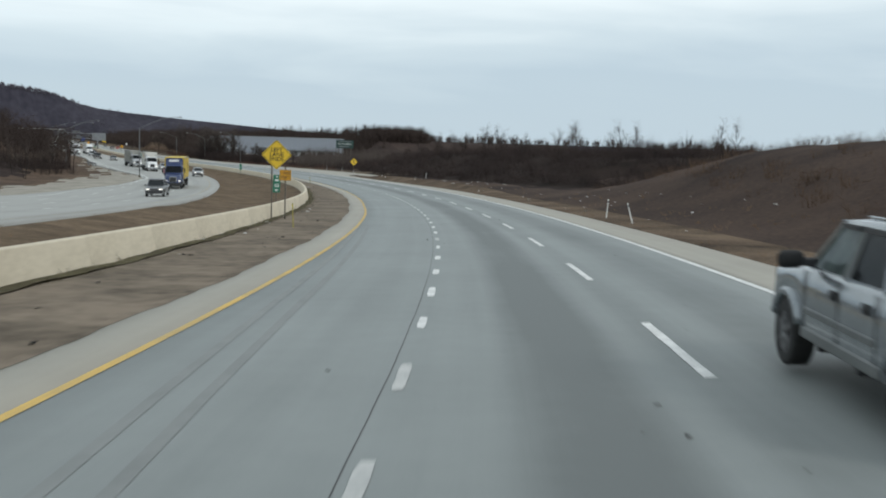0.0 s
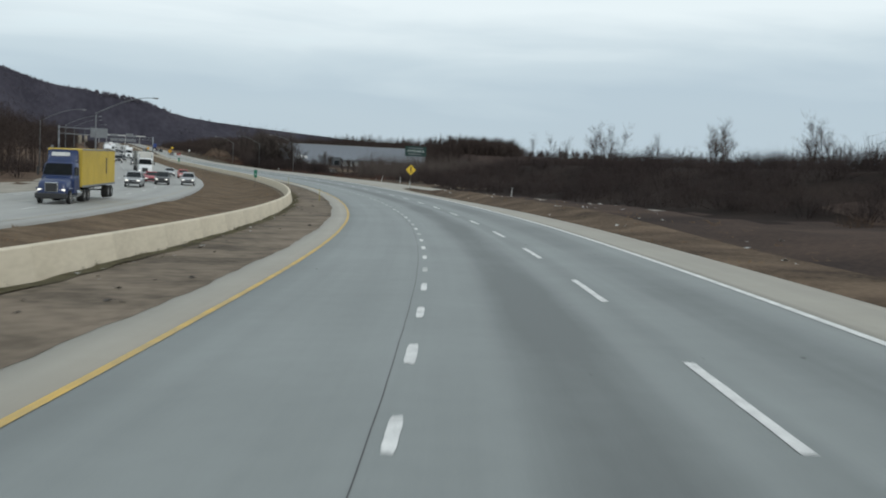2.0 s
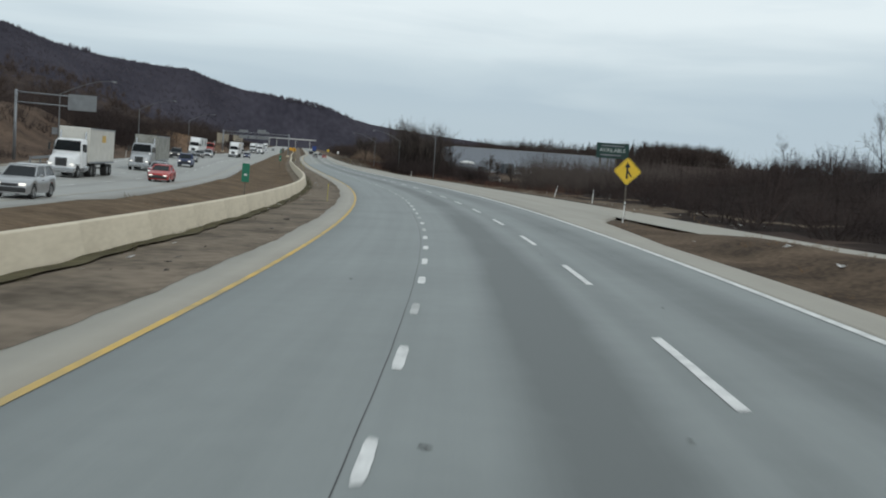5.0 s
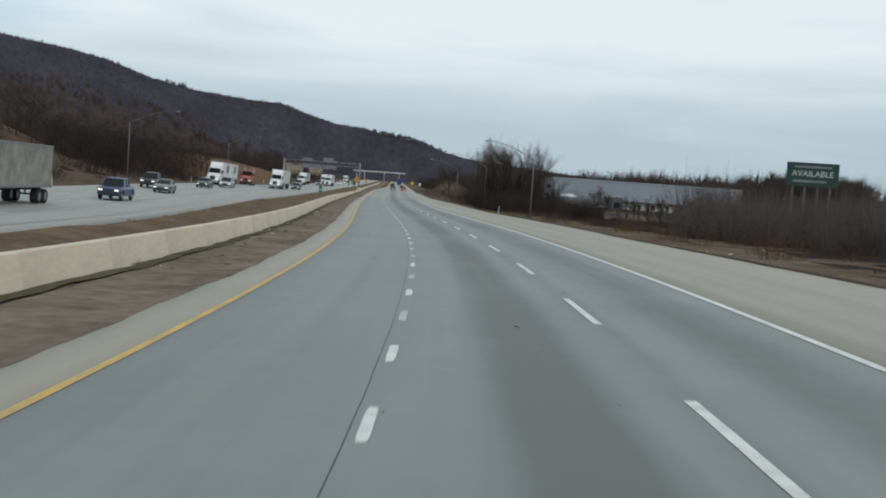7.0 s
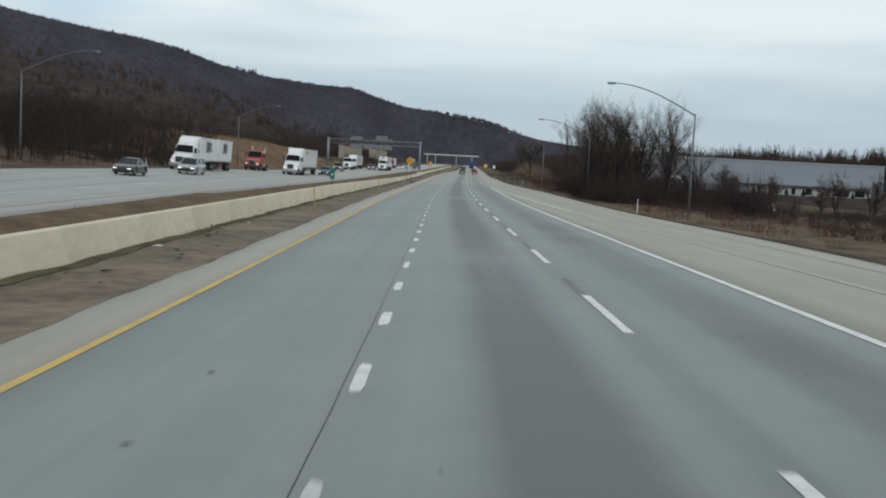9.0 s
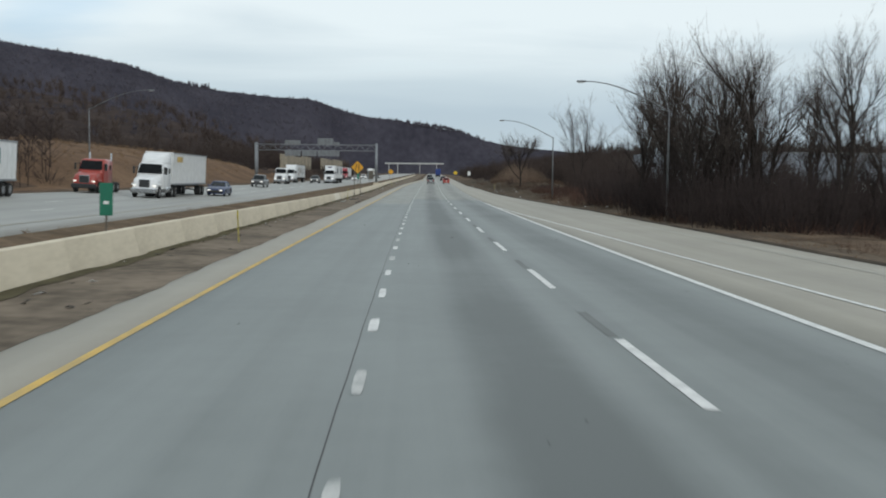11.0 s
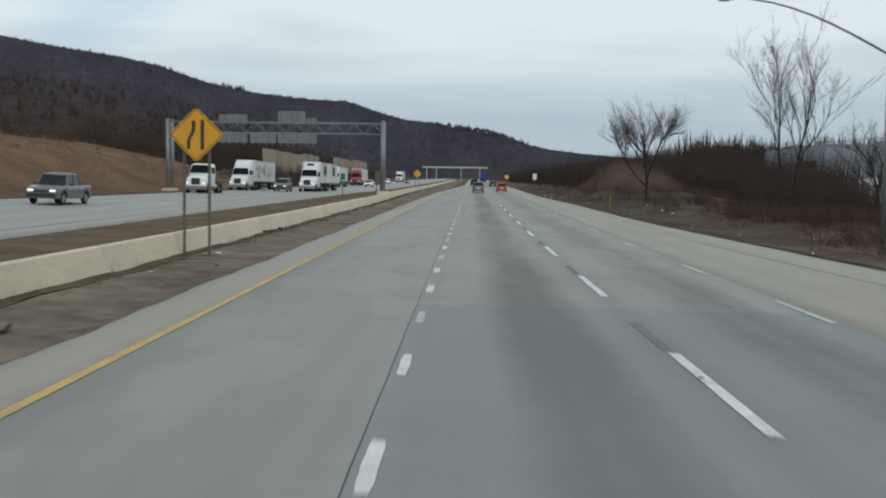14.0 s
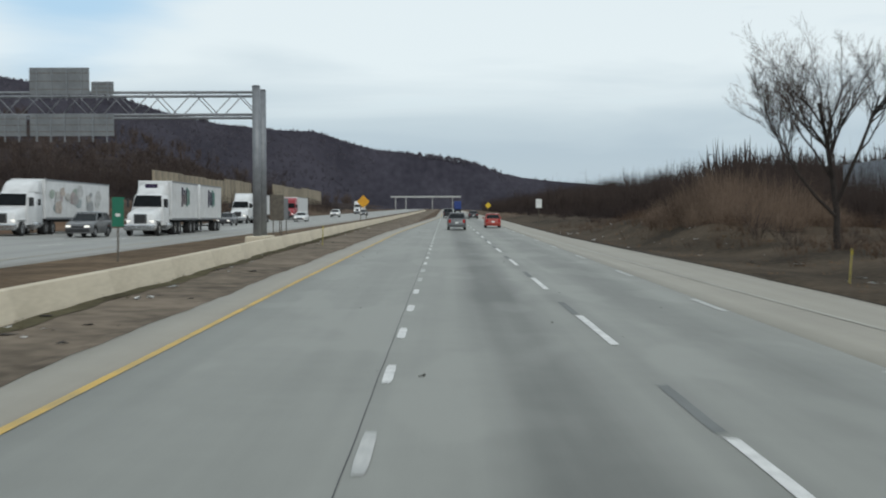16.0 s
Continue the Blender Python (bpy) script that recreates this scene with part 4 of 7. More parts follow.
def branch(g, base, way, length, radius, level, out, top):
    """Grow one limb and its children into out: tubes for thick ones, spikes for twigs."""
    n = 5 if level < 2 else 3
    pts, d = [np.array(base, float)], np.array(way, float)
    for i in range(n - 1):
        d = d + g.normal(0, 0.09 if level == 0 else 0.16, 3) + np.array([0, 0, 0.05 if level else 0.02])
        d /= np.linalg.norm(d)
        pts.append(pts[-1] + d * length / (n - 1))
    if level < top - 1:
        out["tube"][level].append((pts, np.linspace(radius, radius * 0.45, n)))
    else:
        out["spike"].append((pts[0], pts[1], radius))
        out["spike"].append((pts[1] - 0.02 * (pts[2] - pts[1]), pts[-1], radius * 0.7))
    if level >= top:
        return
    kids = out["kids"][level]
    for k in range(kids):
        f = g.uniform(0.28 if level else out["clear"], 1.0)
        i = min(int(f * (n - 1)), n - 2)
        p = pts[i] + (pts[i + 1] - pts[i]) * (f * (n - 1) - i)
        a = g.uniform(0, 2 * np.pi)
        axis = np.array([math.cos(a), math.sin(a), g.uniform(-0.1, 0.5)])
        open_ = out["open"] * g.uniform(0.7, 1.25)
        w = d * math.cos(open_) + (axis - d * (axis @ d)) * math.sin(open_)
        w /= np.linalg.norm(w)
        branch(g, p, w, length * g.uniform(0.42, 0.72) * (1.0 - 0.35 * f if level == 0 else 1.0), radius * 0.5 * (1.1 - 0.5 * f), level + 1, out, top)


def bare_tree(name, m, seed, height, radius, label, stems=1, opening=0.55, clear=0.3, top=4, group="", leaning=(), kids=(9, 7, 5, 3, 3, 2), twig=0.009):
    """A leafless tree > trunk, limb meshes, twigs."""
    g = np.random.default_rng(seed)
    root = thing(name, m, label, "tree", group)
    out = {"tube": [[] for _ in range(6)], "spike": [], "clear": clear, "open": opening, "kids": kids}
    for i in range(stems):
        a = g.uniform(0, 2 * np.pi)
        lean = 0.06 if stems == 1 else g.uniform(0.03, 0.14)
        base = np.array([math.cos(a), math.sin(a), 0]) * (0.0 if stems == 1 else radius * 1.2) + np.array([0, 0, -0.25])
        branch(g, base, np.array([math.cos(a) * lean, math.sin(a) * lean, 1.0]), height * 0.62 * (1 if i == 0 else g.uniform(0.7, 1)), radius * (1 if i == 0 else 0.8), 0, out, top)
    for x, y, z0, lf, rf in leaning:
        branch(g, np.array([x * 0.1, y * 0.1, z0]), np.array([x, y, 1.0]) / math.sqrt(1 + x * x + y * y), height * 0.62 * lf, radius * rf, 0, out, top)
    for level, nm in ((0, "trunk"), (1, "limb"), (2, "bough")):
        V, F, n = [], [], 0
        for pts, rad in out["tube"][level]:
            v, f = tube_arrays(pts, rad, 7 if level == 0 else 4)
            V.append(v), F.append(np.array(f) + n)
            n += len(v)
        if V:
            big_ob(nm, np.concatenate(V), np.concatenate(F), BARK, root)
    if len(out["tube"][3]):
        for pts, rad in out["tube"][3]:
            out["spike"].append((pts[0], pts[-1], rad[0]))
    B, T, R = zip(*out["spike"])
    v, f = spikes(B, T, np.maximum(R, twig))
    big_ob("crown", v, f, CROWNTWIG, root, "crown of fine bare twigs")
    return root


def stand(s, off, turn=0.0, dz=0.0):
    p = ground_at(s, off)
    return pose(float(p[0]), float(p[1]), float(p[2]) + dz, 0, 0, math.degrees(turn_at(s)) + turn)


round_kinds = [far_tree(120 + k, 8.0, 13, 5, 0.55 + 0.04 * k, 0.08) for k in range(5)]
mid_kinds = [far_tree(140 + k, 9.0 + k % 3, 12, 2, 0.40 + 0.04 * (k % 4), 0.13) for k in range(6)]
soft_kinds = [clump(200 + k, 56, 2.5, 3.8, 0.025) for k in range(6)]
tall_kinds = [clump(210 + k, 84, 7.0, 5.6, 0.034) for k in range(6)]
canopy_kinds = [clump(220 + k, 54, 10.0, 8.0, 0.24, 1.2) for k in range(6)]
wood_kinds = [clump(260 + k, 70, 10.0, 8.0, 0.085, 1.2) for k in range(6)]
ridge_kinds = [clump(230 + k, 16, 12.0, 11.0, 0.8, 0.5) for k in range(4)]
crest_kinds = [clump(240 + k, 26, 12.0, 9.5, 0.75, 1.5) for k in range(5)]
brush_kinds = [shrub(40 + k, 19, 2.2 + 0.25 * (k % 3), 3.4, 4, 0.017) for k in range(6)]
low_kinds = [shrub(60 + k, 18, 0.9, 1.9, 2, 0.012, 0.55) for k in range(4)]
straw_kinds = [shrub(80 + k, 24, 1.5, 2.3, 1, 0.016, 0.8) for k in range(4)]
dome_kinds = [clump(170 + k, 105, 2.7, 3.6, 0.016) for k in range(4)]
thin_kinds = [shrub(160 + k, 13, 0.95, 2.2, 2, 0.016, 0.5) for k in range(5)]
weed_kinds = [shrub(90 + k, 12, 0.22, 0.9, 1, 0.014, 0.2) for k in range(4)]


def clear_of_yard(s, o):
    return (s > 712) | (o < 60)


# woods beyond the opposite carriageway, and on the foot of the ridge
pl, g = strewn(1, 900, 205, 900, lambda s: back_edge(s) - 56, lambda s: back_edge(s) - np.interp(s, [380, 430], [22, 12]), lambda s, o: (bump2(s, o, 492, 634, -66, -40, 8, 6) < 0.3) & ((bump2(s, o, 285, 415, -72, -50, 20, 6) < 0.3) | (np.sin(s * 7.1) > 0.1)))
scatter("left_woods", tall_kinds + round_kinds[:2], pl, g.uniform(0.7, 1.35, len(pl)), TWIG, 2, "bare brown winter woods on the bank", "woods")
pl, g = strewn(3, 1100, 215, 900, lambda s: back_edge(s) - 32, lambda s: back_edge(s) - 5, lambda s, o: (bump2(s, o, 492, 634, -70, -38, 12, 8) < 0.1) & ((bump2(s, o, 285, 400, -76, -44, 20, 6) < 0.2) | (np.sin(s * 7.1) > 0.2)) & ((s < 600) | (o < -45)))
scatter("left_brush", soft_kinds, pl, g.uniform(0.7, 1.6, len(pl)), BRUSH, 4, "dark bare brush along the bank", "brush")
pl, g = strewn(5, 1250, 200, 1700, lambda s: np.interp(s, [200, 1700], [-520, -760]), -88)
scatter("slope_woods", canopy_kinds[:3] + mid_kinds[:2], pl, g.uniform(0.9, 1.5, len(pl)), SLOPEWOOD, 6, "bare brown woods on the slope of the ridge", "woods")
pl, g = strewn(92, 420, 402, 490, lambda s: back_edge(s) - 28, lambda s: back_edge(s) - 6)
scatter("bank_thicket", round_kinds, pl, g.uniform(0.35, 0.95, len(pl)), BRUSH, 93, "dark brown bare thicket beside the opposite carriageway", "woods")
# the face of the ridge
ga = np.random.default_rng(108)
az = ga.uniform(-32, 5, 3900)
rr_ = 600 + 1780 * np.sqrt(ga.uniform(0.0, 1, len(az)))
cx, cy = rr_ * np.sin(np.radians(az)), 400 + rr_ * np.cos(np.radians(az))
far_enough = (np.abs(cx + 10) > 120) & ((rr_ > 1300) | (az < -12))
cx, cy, rr_ = cx[far_enough], cy[far_enough], rr_[far_enough]
cz = hill_z(cx, cy) + np.interp(cy, S_ALL, R_Z) + np.where(cx > 0, 4.0, 2.5)
scatter("hillside_woods", ridge_kinds, np.stack([cx, cy, cz], 1), ga.uniform(0.6, 1.15, len(cx)), FARWOOD, 109, "bare woods over the face of the ridge, coloured with distance haze", "woods")
# crest of the ridge
ga = np.random.default_rng(8)
az = ga.uniform(-27, 7, 1700)
rr_ = 2400.0 + 10 * np.abs(az) - np.abs(ga.normal(0, 30, len(az)))
cx, cy = rr_ * np.sin(np.radians(az)), 400 + rr_ * np.cos(np.radians(az))
cz = hill_z(cx, cy) + float(np.interp(2400, S_ALL, R_Z)) + np.where(cx > 0, 2.0, 1.0)
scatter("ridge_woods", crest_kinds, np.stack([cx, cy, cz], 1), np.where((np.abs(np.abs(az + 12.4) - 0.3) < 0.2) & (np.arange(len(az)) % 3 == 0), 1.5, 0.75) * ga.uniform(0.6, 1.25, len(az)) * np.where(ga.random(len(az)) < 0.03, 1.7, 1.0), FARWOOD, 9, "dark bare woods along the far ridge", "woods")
# brush on the bank beside the ramp and the motorway
pl, g = strewn(11, 1200, 138, 335, lambda s: brush_start(s) + 1.0, 64)
scatter("right_brush", soft_kinds + brush_kinds[:1], pl, g.uniform(0.6, 1.45, len(pl)) * (1.0 + 0.25 * np.sin(pl[:, 0] * 0.21) * np.sin(pl[:, 1] * 0.13)), BRUSH, 12, "dark leafless brush on the bank", "brush")
pl, g = strewn(65, 950, -5, 140, lambda s: np.interp(s, [0, 40, 90, 140], [17.0, 16.0, 20.0, 28.0]), lambda s: np.interp(s, [0, 140], [42, 70]))
scatter("mound_brush", thin_kinds, pl, g.uniform(0.5, 1.25, len(pl)), REEDS, 66, "low brown brush on the mound", "brush")
pl, g = strewn(99, 330, -20, 128, lambda s: np.interp(s, [0, 128], [24, 32]), lambda s: np.interp(s, [0, 128], [56, 84]))
scatter("mound_thicket", soft_kinds, pl, g.uniform(0.22, 0.55, len(pl)), REEDS, 100, "brown bare thicket over the mound", "brush")
pl, g = strewn(13, 420, 90, 330, 48, 112)
scatter("bank_trees", tall_kinds, pl, g.uniform(0.25, 0.5, len(pl)), TWIG, 14, "tall bare brush along the top of the bank", "brush")
pl, g = strewn(15, 620, 275, 520, lambda s: right_edge(s) + 5, 46, lambda s, o: ~((s > 380) & (s < 520) & (o > 40)) & (np.sin(s * 0.19 + o * 0.3) + np.sin(o * 0.45 - s * 0.07) > -0.35))
scatter("lot_brush", low_kinds, pl, g.uniform(0.6, 1.7, len(pl)), REDBRUSH, 16, "low brown brush before the warehouse", "brush")
pl, g = strewn(17, 420, 275, 500, 24, 50, lambda s, o: np.sin(s * 0.13 + o * 0.2) + np.sin(o * 0.37 - s * 0.05) > -0.2)
scatter("lot_thicket", soft_kinds, pl, g.uniform(0.3, 0.85, len(pl)), BRUSH, 18, "bare thicket before the warehouse", "brush")
pl, g = strewn(19, 760, 655, 1200, lambda s: np.interp(s, [655, 700, 1350], [40, 26, 22]), lambda s: np.interp(s, [655, 1350], [110, 120]), clear_of_yard)
scatter("right_woods", wood_kinds, pl, g.uniform(0.66, 0.98, len(pl)), TWIG, 20, "bare woods beside the motorway", "woods")
pl, g = strewn(21, 680, 468, 900, lambda s: right_edge(s) + 7, lambda s: np.interp(s, [468, 560, 900], [40, 44, 40]))
scatter("right_thicket", soft_kinds, pl, g.uniform(0.4, 0.85, len(pl)), BRUSH, 22, "brown brush beside the motorway", "brush")
pl, g = strewn(23, 700, 230, 1100, 96, 190, lambda s, o: (s < 540) | (s > 712) | (o > 165))
scatter("far_right_woods", canopy_kinds, pl, g.uniform(0.42, 0.66, len(pl)), TWIG, 24, "line of bare trees beyond the warehouse", "woods")
pl, g = strewn(67, 220, 330, 430, 60, 112)
scatter("lot_trees", tall_kinds, pl, g.uniform(0.6, 1.05, len(pl)), TWIG, 68, "bare trees beyond the brushy bank", "woods")
pl, g = strewn(69, 450, 652, 1000, lambda s: np.interp(s, [652, 700, 1000], [44, 24, 22]), 74, clear_of_yard)
scatter("woods_understory", soft_kinds, pl, g.uniform(1.0, 1.7, len(pl)), BRUSH, 70, "dark brush under the roadside woods", "brush")
pl, g = strewn(75, 260, 520, 648, 42, 66, lambda s, o: o < 0.26 * (s - 431) - 1.0)
scatter("yard_brush", soft_kinds, pl, g.uniform(0.5, 1.0, len(pl)), BRUSH, 76, "brown brush before the warehouse yard", "brush")
pl, g = strewn(83, 640, 712, 760, 58, 225)
scatter("yard_woods", canopy_kinds, pl, g.uniform(1.1, 1.32, len(pl)), TWIG, 84, "bare woods behind the warehouse", "woods")
pl, g = strewn(85, 250, 590, 712, 40, lambda s: np.interp(s, [596, 660, 712], [49, 55, 62]))
scatter("corner_woods", tall_kinds, pl, g.uniform(1.0, 1.4, len(pl)), TWIG, 86, "dark bare woods beside the warehouse", "woods")
pl, g = strewn(87, 110, 222, 310, lambda s: back_edge(s) - 20, lambda s: back_edge(s) - 5)
scatter("bend_woods", round_kinds, pl, g.uniform(0.75, 1.3, len(pl)), TWIG, 88, "dark bare woods beside the opposite carriageway", "woods")
pl, g = strewn(77, 330, 300, 1350, 190, 480)
scatter("plain_woods", canopy_kinds, pl, g.uniform(0.6, 1.0, len(pl)), TWIG, 78, "bare woods on the plain far off", "woods")
billboard_line = lambda s: np.maximum(23.0, 23.0 + (s - 323) * 0.385)
pl, g = strewn(71, 440, 292, 402, billboard_line, lambda s: billboard_line(s) + 26)
depth = np.linalg.norm(pl - ground_at(pl[:, 1] * 0 + 292, 23.0), axis=1)
scatter("billboard_brush", tall_kinds, pl, np.interp(depth, [0, 40, 90], [0.50, 1.05, 1.25]) * g.uniform(0.65, 1.12, len(pl)), CROWNTWIG, 72, "tall bare brush round the billboard", "brush")
pl, g = strewn(73, 70, 664, 905, -40, -36)
scatter("wall_brush", brush_kinds, pl, g.uniform(0.9, 1.9, len(pl)), BRUSH, 74, "bare brush before the retaining wall", "brush")
pl, g = strewn(61, 260, 398, 452, 48, 66)
scatter("warehouse_thicket", soft_kinds, pl, g.uniform(0.4, 0.9, len(pl)), BRUSH, 62, "bare thicket at the end of the warehouse", "brush")
pl, g = strewn(94, 470, 545, 830, lambda s: np.clip(0.19 * (s - 415), 27, 62), lambda s: np.clip(0.19 * (s - 415), 27, 62) + np.interp(s, [545, 640, 830], [8, 13, 22]))
scatter("dark_woods", tall_kinds, pl, np.interp(pl[:, 1], [600, 720], [0.74, 1.05]) * g.uniform(0.85, 1.12, len(pl)), TWIG, 95, "dark bare woods with an even top", "woods")
g = np.random.default_rng(63)
ds, do = g.uniform(-1, 1, 230), g.uniform(-1, 1, 230)
inside = ds**2 + do**2 < 1
ds, do = ds[inside], do[inside]
pl = ground_at(606 + 15 * ds, 22.0 + 6.0 * do)
scatter("tan_thicket", dome_kinds, pl, (0.5 + 1.15 * (1 - ds**2 - do**2)) * g.uniform(0.85, 1.1, len(ds)), DOMETAN, 64, "tall rounded tan thicket beside the motorway", "brush")
pl, g = strewn(25, 160, 586, 650, 16.5, 34)
scatter("straw_mound", straw_kinds, pl, g.uniform(0.5, 1.0, len(pl)), REEDS, 26, "tall straw-coloured dead grass", "grass")
pl, g = strewn(27, 430, 490, 640, -66, -40)
scatter("mound_grass", straw_kinds, pl, g.uniform(0.35, 0.6, len(pl)), STRAW, 28, "dry tan grass on the mound", "grass")
pl, g = strewn(29, 800, 20, 640, lambda s: wall_foot(s) + 0.03, lambda s: wall_foot(s) + 0.55 + 0.35 * np.sin(s * 0.21) * np.sin(s * 0.07))
scatter("barrier_weeds", weed_kinds, pl, g.uniform(0.35, 0.9, len(pl)) * np.where(g.random(len(pl)) < 0.12, 1.9, 1.0), FOOT, 30, "dead weeds along the foot of the barrier", "weeds")
pl, g = strewn(31, 750, 20, 660, lambda s: right_edge(s) + 0.4, lambda s: right_edge(s) + 8)
scatter("verge_grass", weed_kinds, pl, g.uniform(0.7, 1.8, len(pl)), STRAW, 32, "tufts of dead verge grass", "grass")
pl, g = strewn(33, 520, 20, 560, near_edge, lambda s: wall_foot(s) - 1)
scatter("median_grass", weed_kinds, pl, g.uniform(0.8, 1.7, len(pl)), STRAW, 34, "tufts of dead grass in the median", "grass")

pl, g = strewn(97, 520, 474, 548, lambda s: right_edge(s) + 6.0 + 1.2 * np.sin(s * 0.23), 33)
scatter("red_scrub", [clump(250 + k, 60, 1.5, 2.6, 0.015) for k in range(5)], pl, g.uniform(0.55, 1.15, len(pl)), REDBRUSH, 98, "dense low red-brown scrub beside the motorway", "brush")
pl, g = strewn(81, 380, 440, 660, lambda s: right_edge(s) + 4.0, 34)
scatter("roadside_scrub", low_kinds, pl, g.uniform(0.7, 1.5, len(pl)), REEDS, 82, "low brown scrub beside the motorway", "brush")
pl, g = strewn(89, 380, 428, 486, 19.5, 44)
scatter("cluster_brush", tall_kinds, pl, g.uniform(0.55, 1.0, len(pl)), BRUSH, 90, "dark bare brush under the roadside trees", "brush")
# single trees near the motorway
tree_a = bare_tree("bare_tree", stand(468, 21.5), 101, 14.6, 0.20, "tall bare roadside tree with many upright stems", stems=3, opening=0.36, clear=0.25, kids=(8, 6, 5, 3, 3, 2), group="roadside trees")
tree_b = bare_tree("bare_tree", stand(455, 21.5), 102, 15.2, 0.20, "tall bare roadside tree with many upright stems", stems=3, opening=0.38, clear=0.22, kids=(8, 6, 5, 3, 3, 2), group="roadside trees")
tree_c = bare_tree("bare_tree", stand(440, 25.0), 103, 14.6, 0.22, "tall bare roadside tree with many upright stems", stems=3, opening=0.40, clear=0.25, kids=(8, 6, 5, 3, 3, 2), group="roadside trees")
rt = random.Random(5)
for k, (s, o) in enumerate([(462, 25), (458, 28.5), (449, 25), (446, 30), (434, 28), (438, 33), (466, 31), (443, 23.5), (464, 26.5), (450, 22.3), (444, 20.8)]):
    src = (tree_a, tree_b, tree_c)[k % 3]
    p = ground_at(s, o)
    t = copy_thing(src, Matrix.LocRotScale(Vector(p), Euler((0, 0, rt.uniform(0, 6.28))), Vector((1, 1, 1)) * rt.uniform(0.72, 1.02)))
bare_tree("bare_tree", stand(581, 20.1, 0, 0.2), 126, 12.2, 0.18, "spreading bare tree on the straw bank", stems=1, opening=0.40, clear=0.36, top=5, kids=(10, 6, 5, 3, 2, 2), leaning=[(-1.15, 0.1, 1.5, 0.70, 0.5), (0.28, -0.2, 2.2, 0.72, 0.62)], group="roadside trees")
bare_tree("bare_tree", stand(557, 28.8), 133, 17.6, 0.13, "slender tall bare tree with upright limbs", stems=2, opening=0.25, clear=0.38, kids=(7, 6, 5, 4, 2, 2), twig=0.012, group="roadside trees")
bare_tree("bare_tree", stand(560, 37.3), 137, 9.2, 0.15, "small bare tree in the brush", stems=2, opening=0.36, clear=0.25, group="roadside trees")
small_a = bare_tree("bare_tree", stand(237, 43.6), 141, 7.6, 0.075, "small bare tree on top of the brushy bank", stems=2, opening=0.42, clear=0.3, top=4, kids=(7, 5, 4, 3, 2, 2), group="bank trees")
small_b = bare_tree("bare_tree", stand(228, 61.6), 142, 7.2, 0.07, "small bare tree on top of the brushy bank", stems=1, opening=0.5, clear=0.35, top=4, kids=(9, 5, 4, 3, 2, 2), group="bank trees")
for k, (s, o, q) in enumerate([(222, 58, 1.0), (230, 41.6, 0.85), (205, 47, 0.8), (190, 52, 0.9), (176, 44, 0.7), (160, 55, 0.8), (247, 50, 1.0), (262, 46, 0.8), (275, 55, 0.9), (140, 50, 0.6), (295, 52, 0.8), (210, 66, 0.9), (183, 37, 0.75), (214, 38, 0.9), (219, 45, 0.7), (168, 62, 0.8), (199, 60, 0.7), (255, 40, 0.8), (152, 70, 0.8), (286, 46, 0.8), (240, 66, 0.9), (310, 44, 0.7), (196, -49, 0.95), (207, -52, 0.9), (218, -47, 1.0), (190, -56, 0.85), (440, 50, 0.65)]):
    src = (small_a, small_b)[k % 2]
    p = ground_at(s, o)
    copy_thing(src, Matrix.LocRotScale(Vector(p), Euler((0, 0, rt.uniform(0, 6.28))), Vector((1, 1, 1)) * q))
yard_tree = bare_tree("bare_tree", stand(465, 61), 151, 8.2, 0.15, "small spreading bare tree before the warehouse", stems=2, opening=0.62, clear=0.2, top=4, kids=(7, 6, 4, 3, 2, 2), group="yard trees", twig=0.026)
for s, o, q in ((468, 67.6, 1.0), (458, 56, 0.8), (500, 61, 0.9), (548, 63, 1.15), (556, 67, 1.0), (476, 71, 0.85), (540, 72, 0.9)):
    copy_thing(yard_tree, Matrix.LocRotScale(Vector(ground_at(s, o)), Euler((0, 0, rt.uniform(0, 6.28))), Vector((q, q, q))))


# ================= roadside structures =================
def letters(name, text, size, material, parent, m, label="", extrude=0.004):
    """Raised letters as a mesh, centred on m, facing its -y."""
    cu = bpy.data.curves.new(name, "FONT")
    cu.body, cu.size, cu.align_x, cu.align_y, cu.extrude = text, size, "CENTER", "CENTER", extrude
    cu.offset = size * 0.012
    tmp = bpy.data.objects.new(name, cu)
    scene.collection.objects.link(tmp)
    me = bpy.data.meshes.new_from_object(tmp.evaluated_get(bpy.context.evaluated_depsgraph_get()))
    bpy.data.objects.remove(tmp)
    bpy.data.curves.remove(cu)
    me.materials.append(material)
    ob = new(name, me)
    ob.parent = parent
    ob.matrix_local = m @ Matrix.Rotation(radians(90), 4, "X")
    if label:
        ob["label"] = label
    return ob


def diamond_bm(side, thick=0.012, corner=0.06):
    """A square plate standing on its corner, its face towards -y."""
    bm = boxes([(0, 0, 0, side, thick, side)])
    edges = [e for e in bm.edges if abs(e.verts[0].co.y - e.verts[1].co.y) > thick * 0.5]
    bmesh.ops.bevel(bm, geom=edges, offset=corner, segments=3, affect="EDGES")
    bmesh.ops.transform(bm, matrix=Matrix.Rotation(radians(45), 4, "Y"), verts=bm.verts[:])
    return bm


def frame_bm(side, width, thick=0.004, shift=0.0):
    """A thin square border on its corner."""
    h = side / 2
    bm = boxes([(0, 0, h - width / 2, side, thick, width), (0, 0, -h + width / 2, side, thick, width), (h - width / 2, 0, 0, width, thick, side - 2 * width), (-h + width / 2, 0, 0, width, thick, side - 2 * width)])
    bmesh.ops.transform(bm, matrix=Matrix.Rotation(radians(45), 4, "Y"), verts=bm.verts[:])
    return bm


def at_local(ob, x, y, z):
    ob.location = (x, y, z)
    return ob


